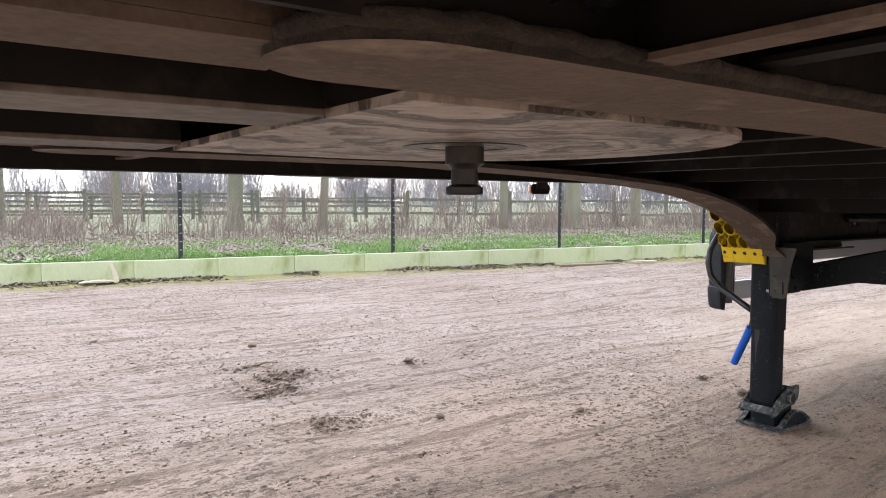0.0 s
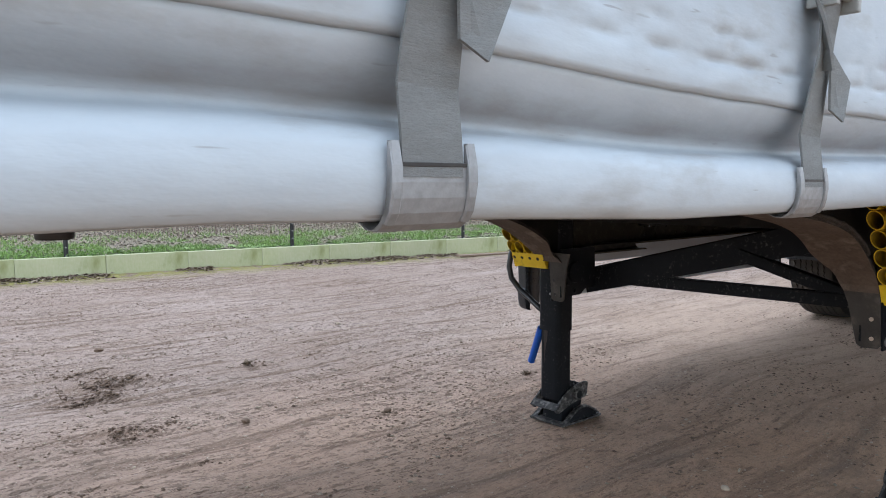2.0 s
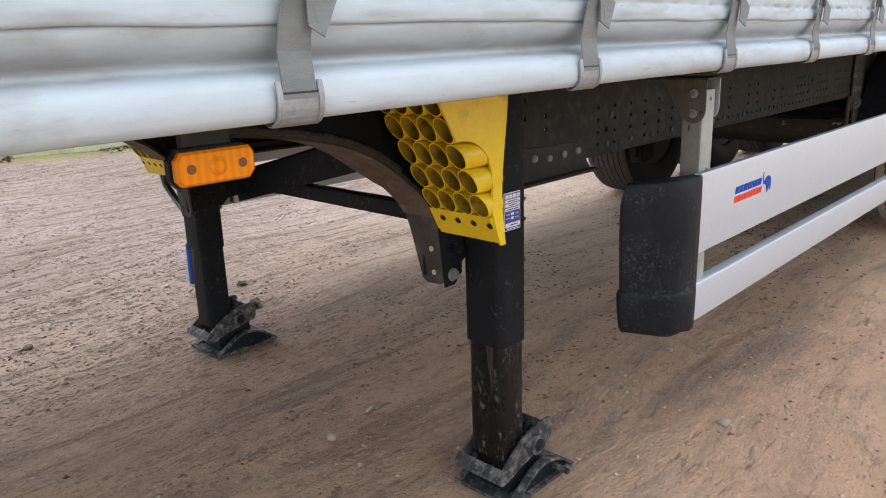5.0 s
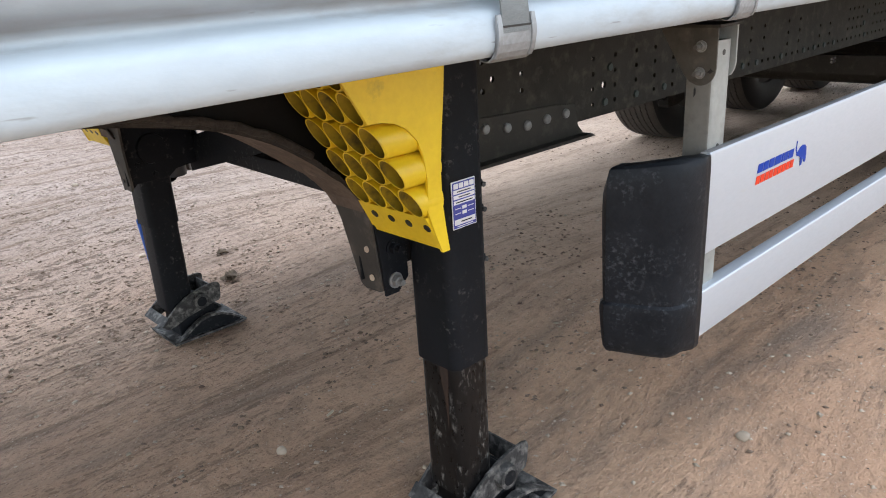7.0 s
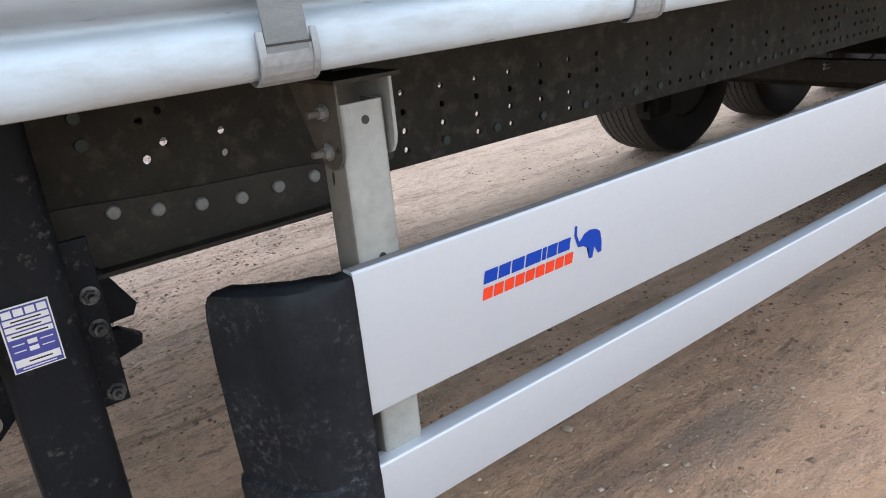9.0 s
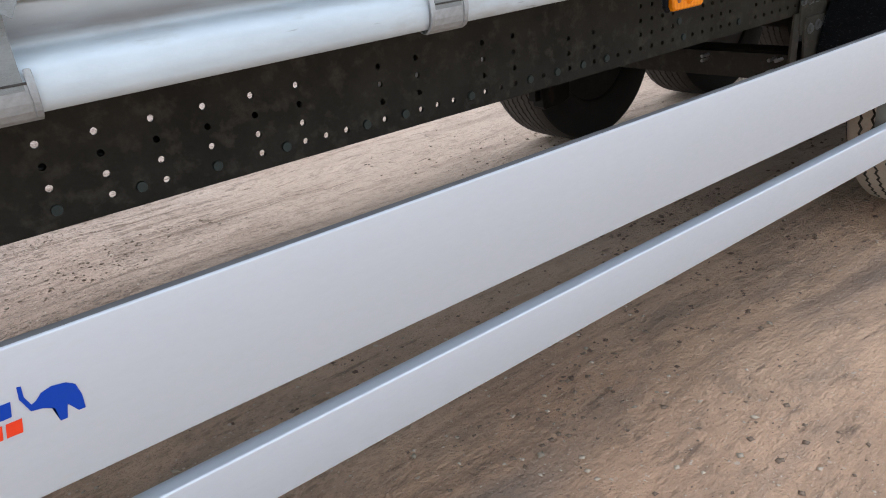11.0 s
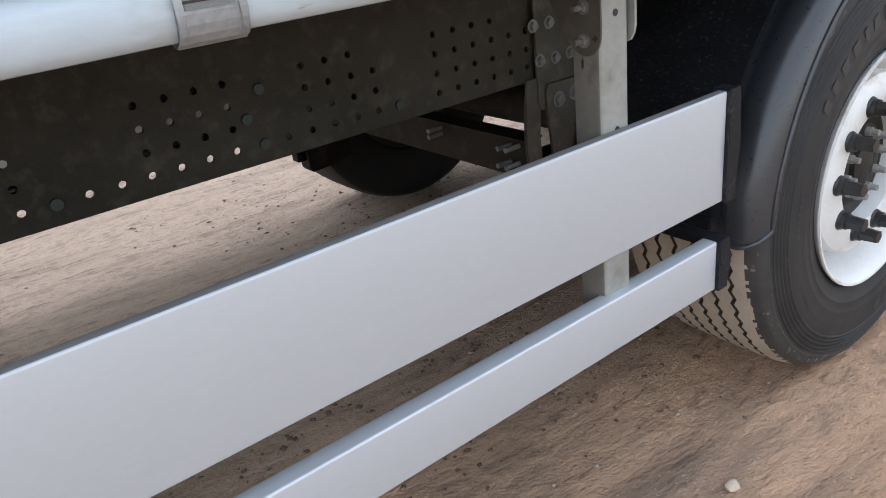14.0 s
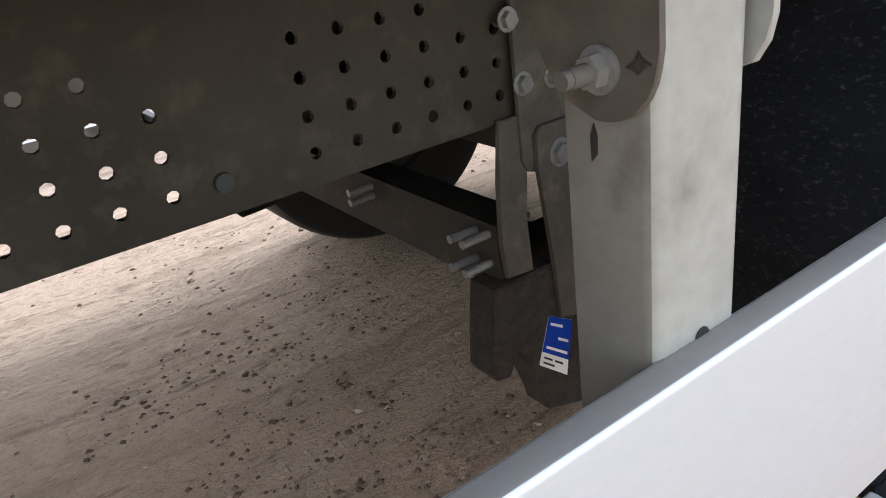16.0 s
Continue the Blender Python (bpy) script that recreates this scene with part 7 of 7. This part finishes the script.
def sidewall_marks():
    """Raised bars round the sidewall where its moulded writing stands."""
    bm = bmesh.new()

    def bar(a0, a1, r0, r1):
        n = 4
        g = [[], []]
        for k in range(n + 1):
            a = radians(a0 + (a1 - a0) * k / n)
            for j, r in enumerate((r0, r1)):
                g[j].append(bm.verts.new((r * math.cos(a), -0.1992 + 0.02 * abs(r - 0.400), r * math.sin(a))))
        for k in range(n):
            bm.faces.new((g[0][k], g[0][k + 1], g[1][k + 1], g[1][k]))
    rnd = random.Random(2)
    for base in (95, 275):
        a = base
        for k in range(9):
            w = rnd.choice((2.4, 3.4, 4.0))
            bar(a, a + w, 0.390, 0.420)
            a += w + 3.0
    for base in (170, 350, 30, 210):
        a = base
        for k in range(7):
            bar(a, a + 1.0, 0.400, 0.409)
            a += 2.4
    return bm


def wheel_meshes():
    d = {}
    d["tyre"] = tyre_mesh()
    d["marks"] = sidewall_marks()
    rim = [(0.288, -0.163), (0.299, -0.181), (0.3035, -0.188), (0.3025, -0.193), (0.296, -0.192), (0.285, -0.180), (0.277, -0.158), (0.272, -0.125), (0.258, -0.100), (0.248, -0.078), (0.244, -0.066), (0.238, -0.070), (0.232, -0.125), (0.225, -0.148),
           (0.206, -0.160), (0.184, -0.164), (0.152, -0.164), (0.145, -0.162), (0.143, -0.100), (0.250, -0.020), (0.262, 0.02), (0.275, 0.12), (0.292, 0.150)]
    d["rim"] = lathe(rim, 96)
    hub = [(0.143, -0.104), (0.141, -0.122), (0.128, -0.126), (0.112, -0.118), (0.106, -0.120), (0.100, -0.132), (0.064, -0.136), (0.058, -0.126), (0.052, -0.126), (0.048, -0.142), (0.030, -0.146), (0.0001, -0.147)]
    d["hub"] = lathe(hub, 40)
    inner = [(0.0001, 0.19), (0.10, 0.19), (0.12, 0.172), (0.200, 0.166), (0.298, 0.163), (0.302, 0.156), (0.290, 0.1535), (0.215, 0.14), (0.215, -0.02), (0.10, -0.06), (0.0001, -0.06)]
    d["drum"] = lathe(inner, 40)
    cap = bmesh.new()
    rod((0, 0, 0), (0, -0.006, 0), 0.026, 0.0235, seg=18, bm=cap)
    rod((0, -0.006, 0), (0, -0.018, 0), 0.0215, 0.0205, seg=18, bm=cap)
    rod((0, -0.018, 0), (0, -0.058, 0), 0.0185, 0.0165, seg=6, bm=cap)
    d["nut_cap"] = cap
    stud = bmesh.new()
    rod((0, 0, 0), (0, -0.014, 0), 0.0125, 0.012, seg=6, bm=stud)
    rod((0, -0.014, 0), (0, -0.030, 0), 0.0085, 0.0078, seg=8, bm=stud)
    d["hub_bolt"] = stud
    return d


def build_wheels():
    bms = wheel_meshes()
    bms["shaded_tyre"] = bms["tyre"].copy()
    # far-side tyres use the shade-darkened tread and sidewalls all round
    mats = {"shaded_tyre": [M_INNERWALL, M_SHADETREAD, M_GROOVE, M_INNERWALL, M_INNERWALL], "tyre": [M_RUBBER, M_TREAD, M_GROOVE, M_SHOULDER, M_INNERWALL], "marks": M_MARKS, "rim": M_RIM, "hub": M_HUB, "drum": M_HUB, "nut_cap": M_CAP, "hub_bolt": M_GALV}
    data = {}
    for s in (-1, 1):
        for x in WHEELS:
            def piece(nm, parent, key, label="", m=None):
                if key in data:
                    ob = new(nm, data[key])
                    ob.parent = parent
                    if label:
                        tagged(ob, label=label)
                else:
                    ob = part(nm, bms[key], mats[key], parent, label, smooth="auto")
                    data[key] = ob.data
                if m is not None:
                    ob.matrix_basis = m
                return ob
            turn = Matrix.Rotation(0 if s < 0 else math.pi, 4, "Z") @ Matrix.Rotation(radians(17 * (x - WHEELS[0])), 4, "Y")
            w = piece("wheel", trailer, "rim", "wide single wheel with a white painted rim", Matrix.Translation((x, s * 1.021, AXLE_Z)) @ turn)
            piece("tyre", w, "tyre" if s < 0 else "shaded_tyre", "worn black tyre with dust-caked tread" if s < 0 else "worn black tyre with a tread darkened for shade")
            tagged(piece("sidewall_relief", w, "marks"), kind="stuff")
            piece("hub", w, "hub", "dark greasy hub")
            piece("brake_drum", w, "drum")
            for k in range(10):
                a = 2 * math.pi * k / 10
                piece("nut_cap", w, "nut_cap", "long black plastic nut cap", Matrix.Translation((0.1675 * math.cos(a), -0.163, 0.1675 * math.sin(a))))
            for k in range(10):
                a = 2 * math.pi * k / 10 + 0.2
                piece("hub_bolt", w, "hub_bolt", "", Matrix.Translation((0.082 * math.cos(a), -0.134, 0.082 * math.sin(a))))
    for x in WHEELS:
        part("axle", rod((x, -0.84, AXLE_Z), (x, 0.84, AXLE_Z), 0.070, seg=18), M_CHASSIS, trailer, "dusty black axle tube", smooth="auto")


build_wheels()


def fender(x, s):
    """Shell over the wheel with a rolled outer lip."""
    bm = bmesh.new()
    R = 0.600
    cross = [(0.0, 0.80), (0.0, 1.00), (0.0, 1.108), (-0.004, 1.122), (-0.001, 1.137), (0.006, 1.150), (0.010, 1.165), (0.009, 1.182), (0.002, 1.200), (-0.012, 1.214), (-0.029, 1.223), (-0.043, 1.226), (-0.046, 1.221), (-0.030, 1.212), (-0.016, 1.198),
             (-0.009, 1.178), (-0.010, 1.12), (-0.008, 0.80)]

    def corner(y):
        """Height of the rounded lower corner of the roll."""
        c = min(1.0, max(0.0, (y - 1.180) / 0.046))
        return 0.034 * (1 - math.sqrt(1 - min(0.98, c * c)))
    path = [(-0.613, 0.012), (-0.6140, 0.052)] + [(-0.615 * math.cos(radians(a)), 0.02 + 0.615 * math.sin(radians(a))) for a in range(8, 160, 6)] + [(0.610, 0.20), (0.612, 0.035)]
    rings = []
    for i, (px, pz) in enumerate(path):
        a, b = Vector(path[max(0, i - 1)]), Vector(path[min(len(path) - 1, i + 1)])
        t = (b - a).normalized()
        nrm = Vector((-t.y, t.x))
        if nrm.dot(Vector((px, pz))) < 0:
            nrm = -nrm
        rings.append([bm.verts.new((x + px + nrm.x * (o + 0.02), s * y, 0.523 + pz + nrm.y * (o + 0.02) + (corner(y) if i == 0 else 0.0))) for o, y in cross])
    k = len(cross)
    for a, b in zip(rings, rings[1:]):
        for i in range(k):
            bm.faces.new((a[i], a[(i + 1) % k], b[(i + 1) % k], b[i]))
    bm.faces.new(rings[0])
    bm.faces.new(rings[-1][::-1])
    edge = [v.co.copy() for v in rings[0][2:11]] + [r[11].co.copy() for r in rings] + [v.co.copy() for v in rings[-1][10:1:-1]]
    ob = part("fender", bm, M_FENDER, trailer, "dark grey plastic wheel fender with a rolled lip", smooth="auto")
    part("edge_bead", sweep(edge, 0.006, 8), M_FENDER, ob, smooth=True)


for side in (-1, 1):
    for x in (6.455, 7.765, 9.075):
        fender(x, side)


def suspension(s):
    # spray mat in front of the first wheel
    bm = bmesh.new()
    n, cx, cz, rad = 30, 6.455, 0.543, 0.650
    ys = np.linspace(0.735, 1.122, 26)
    g = []
    for y in ys:
        col = [bm.verts.new((cx - rad + 0.003 * math.sin(9 * y), s * y, z)) for z in (0.562, 0.58)]
        for k in range(n):
            a = radians(4 + 92 * k / (n - 1))
            q = rad + 0.003 * math.sin(9 * y) + 0.002 * math.sin(13 * a + 4 * y)
            col.append(bm.verts.new((cx - q * math.cos(a), s * (y + 0.010 * smoothstep(0.4, 0.9, a) * (y - 0.735) / 0.45), cz + q * math.sin(a))))
        g.append(col)
    for a, b in zip(g, g[1:]):
        for i in range(n + 1):
            bm.faces.new((a[i], a[i + 1], b[i + 1], b[i]))
    mat = part("spray_mat", bm, M_FLAP, trailer, "black bristled spray mat before the wheel")
    md = mat.modifiers.new("thick", "SOLIDIFY")
    md.thickness, md.offset = 0.008, 0.0
    # axle hanger: bolted plates under the beam
    ya, yb = s * 0.709, s * 0.717
    bm = prism([(5.722, 0.800), (5.730, 0.785), (5.745, 0.780), (5.905, 0.80), (5.905, 1.20), (5.722, 1.20)], "y", ya, yb, 0.001)
    hanger = part("axle_hanger", bm, M_HANGER, trailer, "dusty bolted steel axle hanger")
    bm = prism([(5.748, 0.842), (5.740, 0.830), (5.739, 0.787), (5.747, 0.72), (5.756, 0.64), (5.762, 0.556), (5.80, 0.545), (5.90, 0.545), (5.90, 0.842)], "y", s * 0.718, s * 0.726, 0.001)
    part("hanger_plate", bm, M_HANGER, hanger)
    bm = prism([(5.694, 0.86), (5.738, 0.86), (5.733, 0.80), (5.722, 0.72), (5.730, 0.640), (5.684, 0.645), (5.680, 0.70), (5.685, 0.78)], "y", s * 0.702, s * 0.712, 0.002)
    part("hanger_rib", bm, M_HANGER, hanger)
    claw = [(5.655, 0.640), (5.646, 0.57), (5.637, 0.512), (5.645, 0.498), (5.668, 0.494), (5.684, 0.535), (5.700, 0.520), (5.722, 0.45), (5.735, 0.40), (5.80, 0.38), (5.86, 0.45), (5.87, 0.640)]
    low = part("lower_bracket", prism(claw, "y", s * 0.66, s * 0.716, 0.003), M_EDGE if s < 0 else M_UNDERSHADE, hanger)
    if s > 0:
        part("brake_chamber", prism([(5.746, 0.47), (5.750, 0.36), (5.762, 0.345), (5.86, 0.352), (5.95, 0.37), (5.95, 0.50)], "y", 0.64, 0.72, 0.004), M_UNDERSHADE, low)
        part("chamber_clip", box(5.712, 5.748, 0.66, 0.71, 0.395, 0.50, 0.003), M_UNDERSHADE, low)
    part("pivot_bush", rod((5.80, s * 0.58, 0.60), (5.80, s * 0.715, 0.60), 0.055, seg=20), M_CHASSIS, hanger, smooth="auto")
    for x, z, r in ((5.777, 0.800, 0.0145), (5.830, 0.806, 0.0145), (5.878, 0.812, 0.0145), (5.731, 0.899, 0.011), (5.780, 0.897, 0.011), (5.829, 0.899, 0.011), (5.715, 0.978, 0.011), (5.765, 0.978, 0.011), (5.815, 0.978, 0.011)):
        part("bolt", hexbolt((x, s * (0.726 if z < 0.85 else 0.717), z), (0, s, 0), r, 0.010), M_BOLT, hanger)
    if s < 0:
        def tag(u0, u1, v0, v1, y, name, mat, parent, label=""):
            q = [Vector((5.745, 0.562)) * (1 - u) * (1 - v) + Vector((5.788, 0.536)) * u * (1 - v) + Vector((5.720, 0.490)) * (1 - u) * v + Vector((5.772, 0.446)) * u * v for u, v in ((u0, v0), (u1, v0), (u1, v1), (u0, v1))]
            return part(name, prism([tuple(p) for p in q], "y", y, y - 0.0006), mat, parent, label)
        lab = tag(0, 1, 0, 1, -0.7165, "type_label", M_WHITE, hanger, "blue and white type label with plain bars")
        tag(0, 1, 0, 0.72, -0.7173, "label_field", M_BLUE, lab)
        for u0, u1, v in ((0.1, 0.6, 0.12), (0.5, 0.9, 0.36), (0.1, 0.9, 0.58)):
            tag(u0, u1, v, v + 0.05, -0.7181, "label_bar", M_WHITE, lab)
        for u0, u1, v in ((0.1, 0.4, 0.8), (0.5, 0.8, 0.8), (0.1, 0.5, 0.9)):
            tag(u0, u1, v, v + 0.04, -0.7173, "label_bar", M_HUB, lab)
    # trailing arm, air bellows
    for x in (6.455, 7.765, 9.075):
        bm = prism([(x - 0.66, 0.56), (x - 0.66, 0.64), (x - 0.1, 0.63), (x + 0.12, 0.60), (x + 0.45, 0.52), (x + 0.45, 0.46), (x + 0.1, 0.50), (x - 0.15, 0.55)], "y", s * 0.58, s * 0.68, 0.004)
        arm = part("trailing_arm", bm, M_CHASSIS, trailer, "dusty black suspension trailing arm")
        bm = bmesh.new()
        for k in range(4):
            rod((x + 0.40, s * 0.63, 0.53 + 0.07 * k), (x + 0.40, s * 0.63, 0.565 + 0.07 * k), 0.105, 0.125, seg=20, bm=bm)
            rod((x + 0.40, s * 0.63, 0.565 + 0.07 * k), (x + 0.40, s * 0.63, 0.60 + 0.07 * k), 0.125, 0.105, seg=20, bm=bm)
        part("air_bellows", bm, M_RUBBER, arm, "black rubber air bellows", smooth="auto")
        if x > 7:
            part("axle_hanger", prism([(x - 0.74, 0.86), (x - 0.58, 0.86), (x - 0.60, 0.55), (x - 0.70, 0.55)], "y", s * 0.60, s * 0.70), M_CHASSIS, trailer, "dusty bolted steel axle hanger")


for side in (-1, 1):
    suspension(side)


def cross_channel():
    for x0 in (5.68, 7.0, 8.3):
        c = [(x0, 0.624), (x0 + 0.060, 0.624), (x0 + 0.060, 0.631), (x0 + 0.007, 0.631), (x0 + 0.007, 0.713), (x0 + 0.060, 0.713), (x0 + 0.060, 0.720), (x0, 0.720)]
        bm = prism(c, "y", -0.70, 0.70)
        ch = part("hanger_cross_member", bm, M_CHASSIS, trailer, "dusty steel channel between the axle hangers")
        if x0 < 6:
            for y, z in ((-0.655, 0.705), (-0.682, 0.705), (-0.650, 0.661), (-0.680, 0.661), (-0.375, 0.705), (-0.375, 0.688)):
                part("stud", rod((x0, y, z), (x0 - 0.045, y, z), 0.0065, seg=10), M_BOLT, ch)
    part("air_tank", rod((6.9, -0.35, 0.80), (6.9, 0.35, 0.80), 0.13, seg=24), M_LEG, trailer, "black air tank across the chassis", smooth="auto")
    # brake actuators behind the farther first wheel
    for s in (-1, 1):
        part("brake_actuator", rod((6.14, s * 0.50, 0.60), (6.14, s * 0.72, 0.60), 0.085, seg=20), M_CAP, trailer, "black brake actuator", smooth="auto")


cross_channel()


def brake_pipes():
    """Bundle of dark plastic pipes clipped along the inside of each beam, dropping a little behind the guard's middle."""
    for s in (-1, 1):
        for x0, a, b, r in ((2.92, 0.957, 0.918, 0.017), (3.82, 0.999, 0.999, 0.018), (3.82, 1.036, 1.036, 0.016)):
            pts = [(x, s * 0.655, a + (b - a) * smoothstep(3.72, 3.90, x) + 0.003 * math.sin(5 * x + a * 40)) for x in np.arange(x0, 5.10, 0.09)]
            part("brake_pipe", sweep(pts, r, 10), M_CAP, trailer, "dark plastic brake pipe inside the beam", smooth=True)


brake_pipes()
